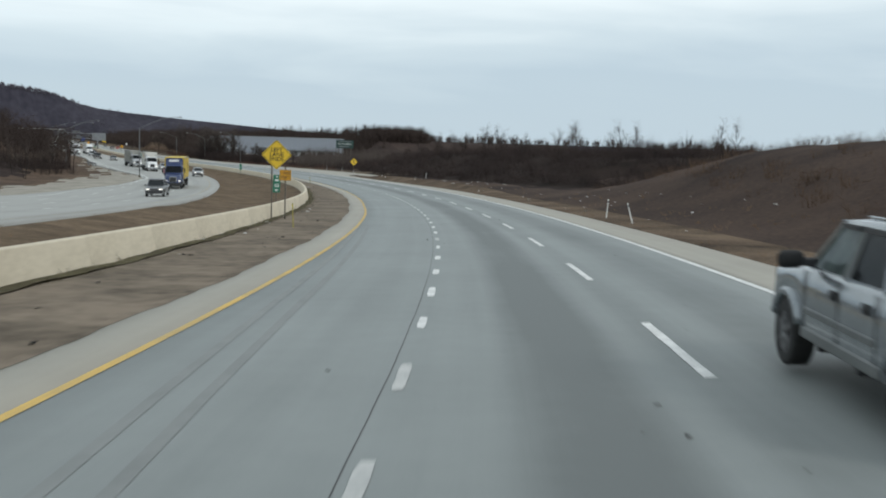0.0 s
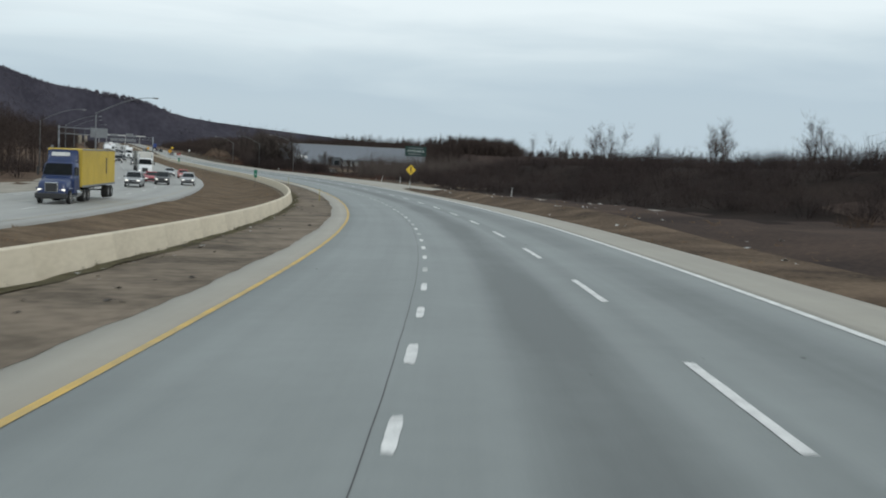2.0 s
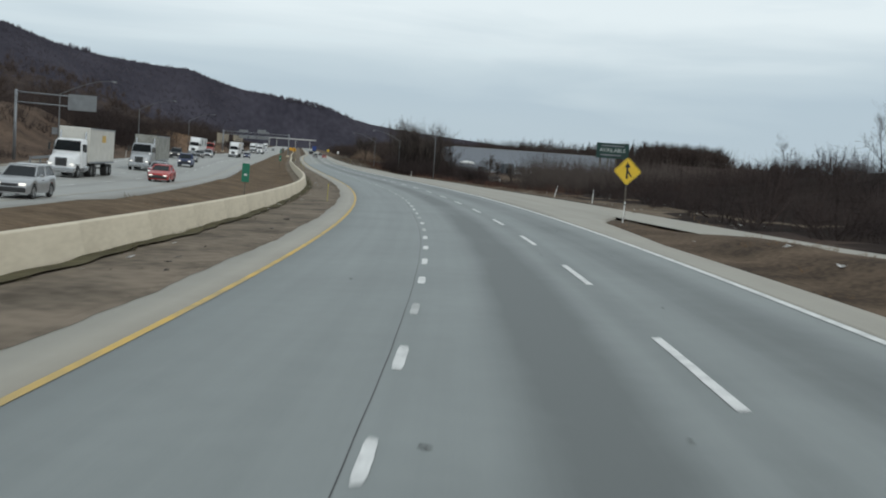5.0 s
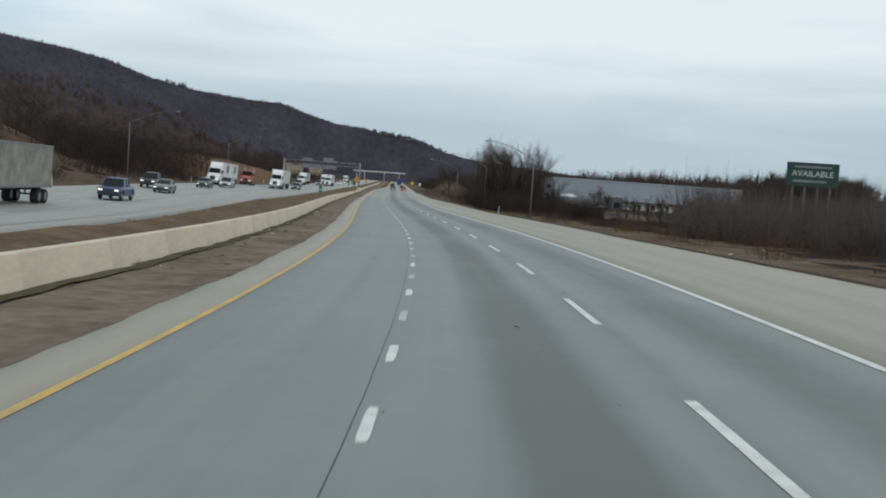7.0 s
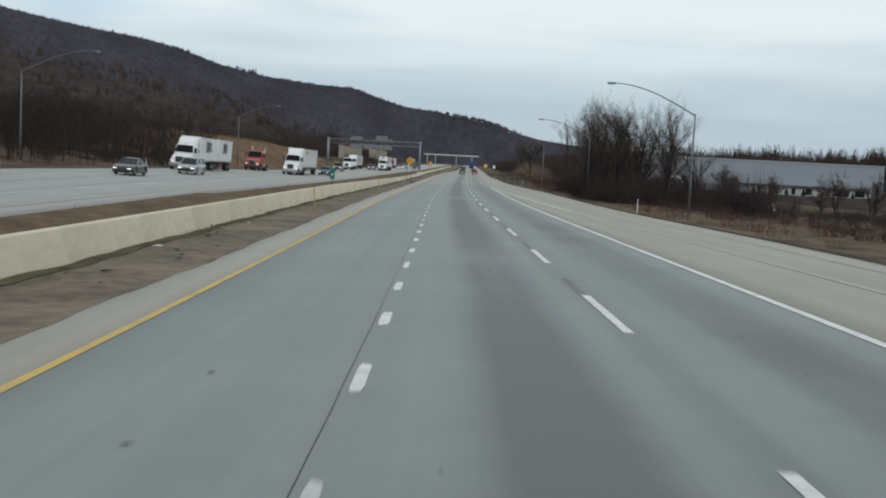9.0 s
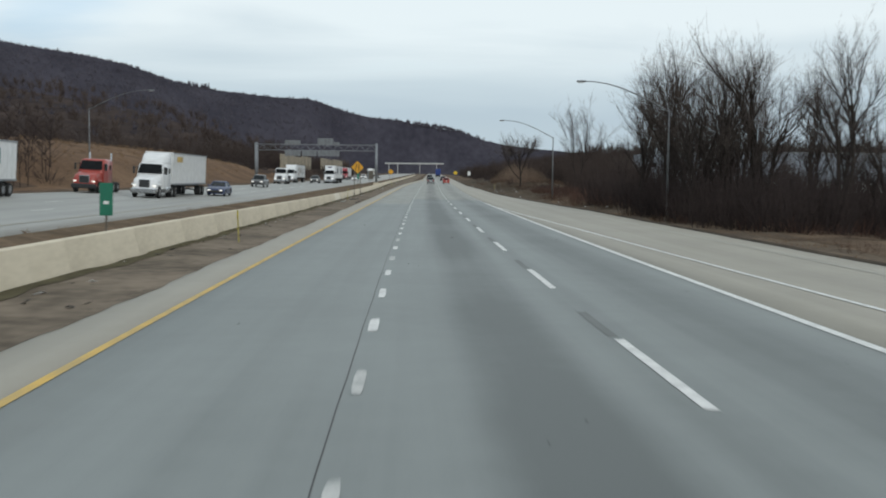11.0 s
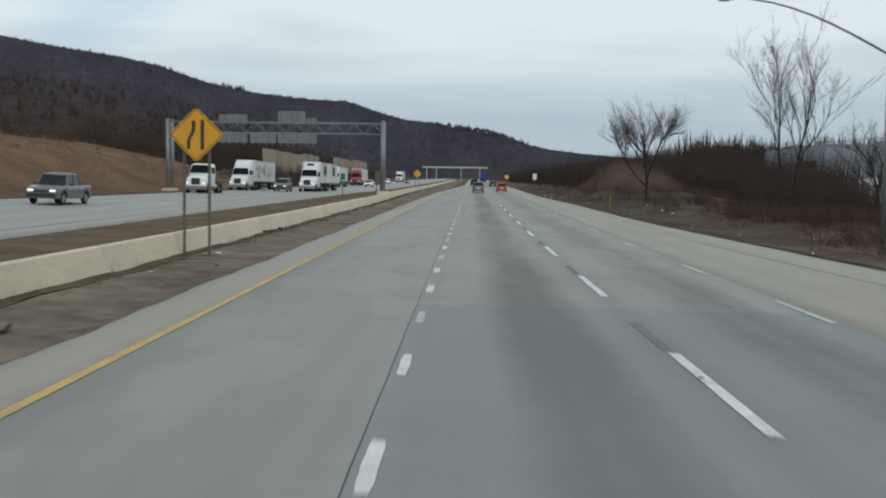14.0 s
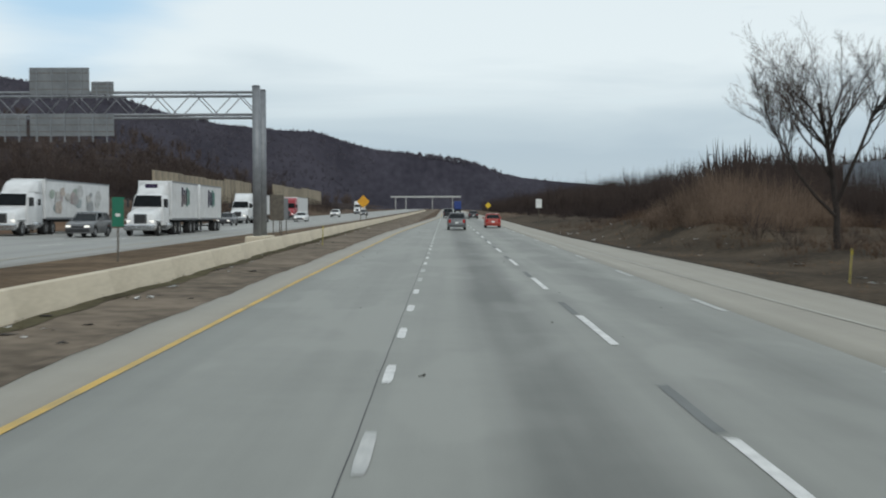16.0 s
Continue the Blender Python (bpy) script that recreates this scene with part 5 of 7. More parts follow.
def post_bm(height, size=0.06):
    """A U-channel post with a flange."""
    return boxes([(0, 0, height / 2, size, 0.02, height), (-size / 2, 0.02, height / 2, 0.012, 0.05, height), (size / 2, 0.02, height / 2, 0.012, 0.05, height)])


# LEFT LANE ENDS, with a plaque
sign = thing("warning_sign", spot(67.9, -8.2), "yellow diamond warning sign with black words on two posts", "road sign")
at_local(part("post", post_bm(3.5), RUST, sign), -0.40, 0.03, -0.25)
at_local(part("post", post_bm(3.2), RUST, sign), 0.33, 0.03, -0.25)
plate = at_local(part("plate", diamond_bm(1.17), SIGNYEL, sign, "yellow diamond plate"), -0.15, 0, 3.52)
at_local(part("border", frame_bm(1.10, 0.022), BLACK, plate, "thin black border"), 0, -0.008, 0)
for i, word in enumerate(("LEFT", "LANE", "ENDS")):
    letters("lettering", word, 0.31, BLACK, plate, Matrix.Translation((0, -0.010, 0.25 - 0.25 * i)), "black word " + word)
plaque = at_local(part("plaque", boxes([(0, 0, 0, 0.62, 0.012, 0.58)], 0.004), SIGNAMB, sign, "amber square plaque"), 0.33, 0, 2.42)
part("border", boxes([(0, -0.008, 0.27, 0.58, 0.004, 0.02), (0, -0.008, -0.27, 0.58, 0.004, 0.02), (0.28, -0.008, 0, 0.02, 0.004, 0.52), (-0.28, -0.008, 0, 0.02, 0.004, 0.52)]), BLACK, plaque)
letters("lettering", "1500", 0.24, BLACK, plaque, Matrix.Translation((0, -0.010, 0.11)), "black number 1500")
letters("lettering", "FEET", 0.24, BLACK, plaque, Matrix.Translation((0, -0.010, -0.13)), "black word FEET")

# lane reduction sign: one bent bar and one straight bar
sign = thing("lane_sign", spot(493.8, -6.95), "amber diamond sign with two black bars on two posts", "road sign")
at_local(part("post", post_bm(3.4), RUST, sign), -0.36, 0.03, -0.2)
at_local(part("post", post_bm(3.4), RUST, sign), 0.36, 0.03, -0.2)
plate = at_local(part("plate", diamond_bm(1.12), SIGNAMB, sign, "amber diamond plate"), 0, 0, 3.45)
at_local(part("border", frame_bm(1.05, 0.02), BLACK, plate), 0, -0.008, 0)
part("bar", boxes([(0.17, -0.009, 0, 0.10, 0.004, 0.84)]), BLACK, plate)
bm = bmesh.new()
cl = [(-0.22, -0.40), (-0.22, -0.16), (-0.08, 0.12), (-0.08, 0.40)]
for (x0, z0), (x1, z1) in zip(cl, cl[1:]):
    vs = [bm.verts.new((x, -0.010, z)) for x, z in ((x0 - 0.05, z0), (x0 + 0.05, z0), (x1 + 0.05, z1), (x1 - 0.05, z1))]
    bm.faces.new(vs)
part("bent_bar", bm, BLACK, plate)

# merging traffic sign
sign = thing("merge_sign", stand(228, 11.4), "yellow diamond merging sign on one post", "road sign")
part("post", post_bm(2.9), RUST, sign)
plate = at_local(part("plate", diamond_bm(1.12), SIGNYEL, sign, "yellow diamond plate"), 0, -0.02, 2.72)
at_local(part("border", frame_bm(1.05, 0.02), BLACK, plate), 0, -0.008, 0)
part("stem", boxes([(-0.02, -0.009, -0.08, 0.11, 0.004, 0.66)]), BLACK, plate)
bm = bmesh.new()
for tri in (((-0.18, 0.20), (0.14, 0.20), (-0.02, 0.52)),):
    bm.faces.new([bm.verts.new((x, -0.010, z)) for x, z in tri])
bm.faces.new([bm.verts.new((x, -0.011, z)) for x, z in ((0.24, -0.36), (0.24, -0.24), (0.03, 0.06), (0.03, -0.10))])
part("arrow", bm, BLACK, plate)


def marker(s, off, lean=0.0, number=False):
    """A tall green reference marker."""
    t = thing("mile_marker", stand(s, off) @ pose(0, 0, 0, 0, lean, 0), "narrow green reference marker with white figures", "road sign", "mile markers")
    part("post", post_bm(2.4, 0.05), RUST, t)
    p = at_local(part("plate", boxes([(0, 0, 0, 0.46, 0.012, 1.15)], 0.003), SIGNGRN, t, "green upright plate"), 0, -0.02, 1.95)
    if number:
        letters("lettering", "60", 0.30, SIGNWHT, p, Matrix.Translation((0, -0.010, -0.12)), "white number 60")
    else:
        part("figure_bar", boxes([(0, -0.009, -0.12, 0.18, 0.004, 0.12)]), SIGNWHT, p)
        return t
    part("figure_bar", boxes([(0, -0.009, 0.22, 0.22, 0.004, 0.14)]), SIGNWHT, p)
    part("figure_bar", boxes([(0, -0.009, 0.46, 0.10, 0.004, 0.09)]), SIGNWHT, p)
    part("figure_bar", boxes([(0, -0.009, -0.42, 0.14, 0.004, 0.14)]), SIGNWHT, p)
    return t


marker(80.0, -9.6, 2.0, True)
for s, o in ((237, -10.4), (403, -10.2), (570, -12.0)):
    marker(s, o, 1.0)

# small posts
rp = random.Random(3)
first = None
for s, o, h in ((59, -6.5, 1.15), (173.4, -5.5, 1.15), (238.4, -5.3, 1.15), (357.7, -6.1, 1.1), (403.3, -5.6, 1.15), (472.9, -6.6, 1.1), (562.8, 13.8, 1.15), (590, -6.3, 1.1)):
    lean = rp.uniform(-5, 5)
    p = ground_at(s, o)
    m = Matrix.Translation(p) @ pose(0, 0, 0, rp.uniform(-3, 3), lean, math.degrees(turn_at(s)))
    if first is None:
        first = thing("marker_post", m, "thin yellow plastic marker post in the dirt", "post", "marker posts")
        part("blade", boxes([(0, 0, 0.56, 0.052, 0.018, 1.14)], 0.006), POSTYEL, first)
        part("reflector", boxes([(0, -0.012, 1.0, 0.04, 0.004, 0.14)]), mat("amber_reflector", (0.55, 0.45, 0.03), rough=0.3), first)
    else:
        copy_thing(first, m)
first = None
for s, o, lean in ((73.5, 10.9, 5), (66.6, 10.9, -16), (254.7, 15.6, 3), (267.3, 15.2, 14), (226, 10.9, 2), (380, 15.6, 1), (200, 18.8, 3)):
    p = ground_at(s, o)
    m = Matrix.Translation(p) @ pose(0, 0, 0, 0, lean, math.degrees(turn_at(s)))
    if first is None:
        first = thing("white_post", m, "thin white plastic marker post in the verge", "post", "white posts")
        part("blade", boxes([(0, 0, 0.55, 0.07, 0.018, 1.14)], 0.006), SIGNWHT, first)
        part("band", boxes([(0, -0.012, 0.95, 0.08, 0.004, 0.12)]), SIGNBACK, first)
    else:
        copy_thing(first, m)
for k, (s) in enumerate((262, 345, 420, 500)):
    p = along(s, far_edge(s) - 1.2, float(opp_dz(s, far_edge(s))) - 0.05)
    copy_thing(first, Matrix.Translation(p) @ pose(0, 0, 0, 0, 2, math.degrees(turn_at(s))))


def lamp_post(s, off, reach, label, side=-1, base_dz=0.0, pole=8.6, rise=2.3):
    """A steel street lamp: base, pole, curved arm, cobra head with a lens. side -1: the arm reaches to the left of the road's line."""
    p = ground_at(s, off)
    t = thing("street_lamp", pose(float(p[0]), float(p[1]), float(p[2]) + base_dz, 0, 0, math.degrees(turn_at(s)) + (0 if side < 0 else 180)), label, "street lamp", "street lamps")
    part("base", boxes([(0, 0, 0.05, 0.36, 0.36, 0.4), (0, 0, 0.32, 0.22, 0.22, 0.2)], 0.03), RUST, t)
    part("pole", tube([(0, 0, 0), (0, 0, pole * 0.5), (0, 0, pole)], [0.10, 0.082, 0.06], 10), LAMPSTEEL, t)
    pts = [(-reach * a, 0, pole - 0.15 + rise * math.sin(a * math.pi / 2)) for a in np.linspace(0, 1, 9)]
    arm = part("arm", tube(pts, np.linspace(0.055, 0.035, 9), 8), LAMPSTEEL, t)
    ex, ez = pts[-1][0], pts[-1][2]
    head = part("head", boxes([(ex - 0.30, 0, ez - 0.01, 0.74, 0.30, 0.14)], 0.05), SIGNBACK, t, "grey cobra head")
    part("lens", boxes([(ex - 0.36, 0, ez - 0.10, 0.42, 0.24, 0.06)], 0.02), BRIDGE, head, "pale lens")
    return t


for s, o in ((386.2, 20.9), (448.5, 20.2), (509.2, 18.4)):
    lamp_post(s, o, 6.6, "tall galvanised street lamp with a long curved arm")
for s, o in ((214, -31.2), (274, -44.0), (325, -41.0), (400.3, -39.6), (489, -37.5)):
    lamp_post(s, o, 6.8, "tall galvanised street lamp beside the opposite carriageway", side=1, base_dz=0.0, pole=8.8)


def truss(points_a, points_b, depth, bays, r=0.07):
    """The chords and diagonals of a box truss between two ends, as tubes in one list of bmeshes."""
    a, b = Vector(points_a), Vector(points_b)
    chords, webs = [], []
    for dy in (-0.95, 0.95):
        for dz in (0, depth):
            chords.append([(a.x, a.y + dy, a.z + dz), (b.x, b.y + dy, b.z + dz)])
        for i in range(bays):
            f0, f1 = i / bays, (i + 1) / bays
            z0, z1 = (0, depth) if i % 2 == 0 else (depth, 0)
            p, q = a.lerp(b, f0), a.lerp(b, f1)
            webs.append([(p.x, p.y + dy, p.z + z0), (q.x, q.y + dy, q.z + z1)])
    return chords, webs


# sign bridge over the opposite carriageway, seen from behind its signs
gantry = thing("sign_gantry", spot(586.8, 0.0), "galvanised sign bridge with grey sign backs", "sign gantry")
for x in (-9.35, -34.2):
    for y in (-0.95, 0.95):
        c = part("column", tube([(x, y, 0.5), (x, y, 8.75)], [0.21, 0.21], 14), GALV, gantry)
        part("cap", tube([(x, y, 8.75), (x, y, 8.82)], [0.23, 0.18], 14), GALV, c)
    part("footing", boxes([(x, 0, 0.28, 1.1, 3.2, 0.9)], 0.06), BARRIER, gantry, "tan concrete footing")
chords, webs = truss((-34.2, 0, 7.25), (-9.35, 0, 7.25), 1.2, 22)
for c in chords:
    part("chord", tube(c, [0.075, 0.075], 8), GALV, gantry)
for w in webs:
    part("brace", tube(w, [0.028, 0.028], 6), GALV, gantry)
for x0, x1, z0, z1 in ((-28.2, -24.9, 6.1, 7.25), (-28.2, -24.9, 8.3, 9.3), (-24.6, -21.6, 6.1, 7.25), (-21.4, -16.9, 6.1, 7.3), (-21.4, -18.2, 8.3, 9.75), (-18.1, -16.9, 8.3, 9.0)):
    panel = part("sign_back", boxes([((x0 + x1) / 2, -1.25, (z0 + z1) / 2, x1 - x0, 0.04, z1 - z0)], 0.01), SIGNBACK, gantry, "grey sign back with raised ribs")
    n = max(2, int(round((x1 - x0) / 0.8)))
    for i in range(n):
        part("rib", boxes([(x0 + (x1 - x0) * (i + 0.5) / n, -1.29, (z0 + z1) / 2 - 0.15, 0.06, 0.05, z1 - z0 + 0.3)]), GALV, panel)
    for f in (0.2, 0.5, 0.8):
        part("seam", boxes([((x0 + x1) / 2, -1.275, z0 + (z1 - z0) * f, x1 - x0 - 0.06, 0.012, 0.03)]), RUST, panel)

# cantilever sign beside the opposite carriageway
cant = thing("cantilever_sign", stand(304, -42.0), "galvanised cantilever sign support with one small sign back", "sign gantry")
part("column", tube([(0, 0, -0.2), (0, 0, 8.4)], [0.2, 0.17], 12), GALV, cant)
for z in (6.9, 8.1):
    part("arm", tube([(0, 0, z), (8.9, 0, z - 0.15)], [0.09, 0.07], 8), GALV, cant)
part("sign_back", boxes([(7.6, -0.12, 7.3, 3.3, 0.05, 1.9)], 0.01), SIGNBACK, cant, "grey sign back")
rail = tagged(sweep("guard_rail", 288, 318, lambda s: [(far_edge(s) - 0.7, opp_dz(s, far_edge(s)) + z) for z in (0.45, 0.52, 0.60, 0.68, 0.76)], GALV, 3.0), "galvanised guard rail before the sign support", "guard rail", kind="structure")
for s in range(288, 319, 6):
    p = along(s, far_edge(s) - 0.85, float(opp_dz(s, far_edge(s))))
    o = part("rail_post", boxes([(0, 0, 0.3, 0.14, 0.14, 0.9)]), GALV, rail)
    o.matrix_world = Matrix.Translation(p)


def small_sign(s, off, w, h, z, material, label, posts=1, diamond=False):
    t = thing("roadside_sign", stand(s, off), label, "road sign")
    for k in range(posts):
        x = 0 if posts == 1 else (-w * 0.3 if k == 0 else w * 0.3)
        at_local(part("post", post_bm(z + h * 0.4), RUST, t), x, 0.03, 0)
    if diamond:
        at_local(part("plate", diamond_bm(w), material, t), 0, 0, z)
    else:
        p = at_local(part("plate", boxes([(0, 0, 0, w, 0.015, h)], 0.005), material, t), 0, 0, z)
    return t


small_sign(662, 12.6, 0.75, 1.1, 2.9, SIGNWHT, "small white rectangular sign on a post")
small_sign(655, -8.9, 1.1, 1.1, 2.9, SIGNAMB, "amber diamond sign on two posts in the median", 2, True)
small_sign(607, -11.6, 1.0, 1.9, 2.1, RUST, "tall weathered sign panel on two posts in the median", 2)
small_sign(615, -12.4, 0.9, 1.7, 2.0, SIGNBACK, "grey sign back on two posts in the median", 2)
small_sign(790, 11.5, 1.1, 1.1, 2.6, SIGNYEL, "yellow diamond warning sign far along the verge", 1, True)
small_sign(815, 12.5, 1.1, 1.1, 2.6, SIGNYEL, "yellow diamond warning sign far along the verge", 1, True)
small_sign(338, -44, 0.8, 1.0, 3.2, SIGNBACK, "grey sign back on a post on the bank")

# billboard with white words on green
bb = thing("billboard", stand(350, 46.8, -14), "green roadside billboard with white words on timber posts", "billboard")
gb = float(ground_dz(350, 46.8))
for x in (-2.0, -0.7, 0.7, 2.0):
    part("post", boxes([(x, 0.2, (7.9 - gb) / 2, 0.24, 0.24, 8.3 - gb)], 0.02), RUST, bb)
FADED = mat("faded_letters", (0.50, 0.54, 0.52), (0.30, 0.34, 0.32), 0.7, scale=1.5)
BBGREEN = mat("billboard_green", (0.010, 0.050, 0.042), (0.008, 0.034, 0.029), 0.6, scale=1.0)
board = part("board", boxes([(0, 0, 6.85 - gb, 5.6, 0.18, 2.6)], 0.02), BBGREEN, bb, "green painted board")
part("trim", boxes([(0, -0.10, 8.12 - gb, 5.6, 0.03, 0.10), (0, -0.10, 5.58 - gb, 5.6, 0.03, 0.10), (-2.76, -0.10, 6.85 - gb, 0.08, 0.03, 2.44), (2.76, -0.10, 6.85 - gb, 0.08, 0.03, 2.44)]), BBGREEN, board)
letters("lettering", "AVAILABLE", 0.92, FADED, board, Matrix.Translation((0, -0.11, 6.92 - gb)), "white word AVAILABLE")
part("line_bar", boxes([(0, -0.10, 7.7 - gb, 4.0, 0.02, 0.22)]), SIGNBACK, board)
part("line_bar", boxes([(-0.3, -0.10, 6.1 - gb, 3.6, 0.02, 0.26)]), SIGNBACK, board)

# warehouse: wall panels, roof edge, doors, annex, tank
wa, wb = np.array((144.5, 663.0, 0.0)), np.array((66.3, 663.0, 0.0))
run = Vector(wb - wa)
wlen = math.hypot(run.x, run.y)
ware = thing("warehouse", Matrix.Translation((wa[0], wa[1], -0.3)) @ Matrix.Rotation(math.atan2(-run.x, run.y), 4, "Z"), "long pale grey metal warehouse with a flat roof", "warehouse")
H_W = 11.0
part("core", boxes([(20.2, wlen / 2, H_W / 2 - 0.1, 40, wlen - 0.4, H_W - 0.3)]), ROOFMET, ware)
n = 24
pw = wlen / n
pm = boxes([(0, 0, 0, 0.12, pw - 0.02, H_W - 0.9)], 0.015)
me = bpy.data.meshes.new("wall_panel")
pm.to_mesh(me)
pm.free()
PANEL = mat("panel_paint", (0.275, 0.305, 0.345), (0.235, 0.262, 0.30), 0.6, 0.05, 0.06, 1.5, spread=0.008)
me.materials.append(PANEL)
for i in range(n):
    o = new("wall_panel", me)
    o.parent = ware
    o.location = (0.1, pw * (i + 0.5), (H_W - 0.9) / 2 + 0.9)
part("plinth", boxes([(0.12, wlen / 2, 0.42, 0.16, wlen, 0.92)]), BRIDGE, ware)
part("roof_edge", boxes([(-0.02, wlen / 2, H_W + 0.05, 0.3, wlen + 0.4, 0.35)], 0.03), ROOFMET, ware, "pale roof edge")
part("end_wall", boxes([(20.1, wlen + 0.05, H_W / 2, 40, 0.15, H_W)]), PANEL, ware)
part("end_window", boxes([(10, wlen + 0.16, 7.4, 11, 0.1, 1.3)], 0.02), GLASS, ware, "dark window band in the end wall")
annex = thing("office_annex", Matrix.Translation((wa[0], wa[1], -0.3)) @ Matrix.Rotation(math.atan2(-run.x, run.y), 4, "Z") @ pose(-5.2, 30, 0), "low white office annex under a dark flat canopy", "building")
ANNEXWALL = mat("annex_paint", (0.52, 0.54, 0.54), (0.42, 0.44, 0.44), 0.6, scale=0.3, fine=4.0)
FASCIA = mat("dark_fascia", (0.085, 0.095, 0.105), (0.060, 0.068, 0.075), 0.6, scale=0.5)
part("wall", boxes([(0, 0, 1.35, 10, 42, 2.9)], 0.05), ANNEXWALL, annex, "white painted wall")
# Slab coloured dark to give the shadow that lies under the canopy.
part("roof", boxes([(-0.4, 0, 3.05, 11.6, 43, 0.5)], 0.04), FASCIA, annex, "flat roof edge in the dark tone of the canopy shadow")
for y, w_ in ((-18.5, 3.2), (-12.6, 5.0), (-8.0, 1.6), (-1.8, 2.0), (3.2, 1.2), (9.0, 1.6), (14.5, 1.2)):
    w = part("window", boxes([(-5.03, y, 1.35, 0.06, w_, 2.0)]), GLASS, annex, "dark glazed opening")
    part("window_frame", boxes([(-5.06, y - w_ / 2, 1.35, 0.08, 0.12, 2.1), (-5.06, y + w_ / 2, 1.35, 0.08, 0.12, 2.1), (-5.06, y, 2.4, 0.08, w_, 0.12)]), SIGNBACK, w)
porch = part("entrance_block", boxes([(-1.5, 23.6, 2.2, 8.5, 4.4, 4.9)], 0.06), FASCIA, annex, "dark entrance block")
part("glazing", boxes([(-5.78, 23.6, 1.5, 0.06, 2.6, 2.4)]), GLASS, porch)


def cone_shrub(m, seed, height):
    """A clipped conical evergreen > stem, foliage of many small needles."""
    g = np.random.default_rng(seed)
    root = thing("evergreen_shrub", m, "small dark conical evergreen before the office wall", "shrub", "evergreens before the office")
    part("stem", tube([(0, 0, -0.2), (0, 0, height * 0.9)], [0.06, 0.02], 6), BARK, root)
    n = 420
    h = 1 - np.sqrt(g.uniform(0, 1, n))
    a = g.uniform(0, 2 * np.pi, n)
    r = (1 - h) * height * 0.30 * (1 + 0.18 * np.sin(a * 3 + h * 9))
    b = np.stack([np.cos(a) * r * 0.45, np.sin(a) * r * 0.45, h * height * 0.93 + 0.12], 1)
    tip = np.stack([np.cos(a) * r, np.sin(a) * r, h * height * 0.93 + 0.12 + g.uniform(0.0, 0.25, n)], 1)
    v, f = spikes(b, tip, np.full(n, 0.075))
    big_ob("foliage", v, f, EVERGREEN, root, "dark green needles")
    return root


EVERGREEN = mat("evergreen_needles", (0.030, 0.042, 0.026), (0.014, 0.020, 0.013), 0.9, spec=0.1, scale=2.0, fine=8.0)
fir = cone_shrub(annex.matrix_world @ pose(-7.6, 17.0, 0), 301, 2.9)
for y, q in ((11.5, 0.9), (6.2, 0.95), (0.6, 1.05), (-5.0, 0.85), (-15.4, 0.8)):
    copy_thing(fir, annex.matrix_world @ pose(-7.6, y, 0, 0, 0, 40 * y) @ Matrix.Diagonal((q, q, q, 1)))
tank = thing("storage_tank", stand(650, 70.9), "grey cylindrical storage tank with a white domed roof", "tank")
TANKGREY = mat("tank_paint", (0.30, 0.335, 0.37), (0.24, 0.27, 0.30), 0.55, scale=0.4, fine=4.0, stretch=(1, 1, 0.3))


def turned(profile, sides=28):
    """A bmesh turned round the z axis."""
    bm = bmesh.new()
    rings = [[bm.verts.new((r * math.cos(2 * math.pi * i / sides), r * math.sin(2 * math.pi * i / sides), z)) for i in range(sides)] for r, z in profile]
    for a, b in zip(rings, rings[1:]):
        for i in range(sides):
            bm.faces.new((a[i], a[(i + 1) % sides], b[(i + 1) % sides], b[i]))
    bm.faces.new(rings[-1])
    return bm


part("shell", turned(((3.35, -0.5), (3.35, 3.75))), TANKGREY, tank)
part("roof", turned(((3.42, 3.6), (3.42, 3.9), (3.0, 4.25), (1.9, 4.6), (0.6, 4.75))), SIGNWHT, tank, "white domed roof")
part("ladder", boxes([(-3.43, dy, 1.7, 0.05, 0.05, 4.6) for dy in (-0.25, 0.25)] + [(-3.43, 0, -0.6 + 0.35 * i, 0.04, 0.5, 0.04) for i in range(12)]), GALV, tank)

cab = thing("utility_cabinet", stand(648, 77.5, -14), "dark green steel utility cabinet beside the tank", "cabinet")
body = part("body", boxes([(0, 0, 1.1, 2.6, 1.8, 2.5)], 0.05), FASCIA, cab)
part("lid", boxes([(0, 0, 2.42, 2.8, 2.0, 0.14)], 0.03), FASCIA, cab)
for x in (-0.63, 0.63):
    d = part("door", boxes([(x, -0.92, 1.1, 1.16, 0.05, 2.1)], 0.015), SIGNBACK, cab, "grey cabinet door")
    part("handle", boxes([(x - 0.4 * (1 if x > 0 else -1), -0.97, 1.1, 0.05, 0.05, 0.3)]), GALV, d)

# retaining wall of upright concrete panels beyond the opposite carriageway
rw = tagged(new("retaining_wall"), "stained tan concrete retaining wall of upright panels", "wall", kind="structure")
bm = boxes([(0, 0, 2.2, 0.35, 3.56, 5.4)], 0.03)
me = bpy.data.meshes.new("wall_panel")
bm.to_mesh(me)
bm.free()
RWMAT = mat("stained_wall", (0.36, 0.305, 0.22), (0.13, 0.11, 0.082), 0.9, scale=0.5, fine=3.0, bump=0.02, spread=0.16, stretch=(1, 1, 0.3))
me.materials.append(RWMAT)
for s0, s1, off in ((693, 779, -44.3), (800, 905, -43.0)):
    for i in range(int((s1 - s0) / 3.6)):
        s = s0 + 3.6 * i
        o = new("wall_panel", me)
        o.matrix_world = spot(s + 1.8, off, 3.1 - 0.2 * ((i // 5) % 3))
        o.parent = rw

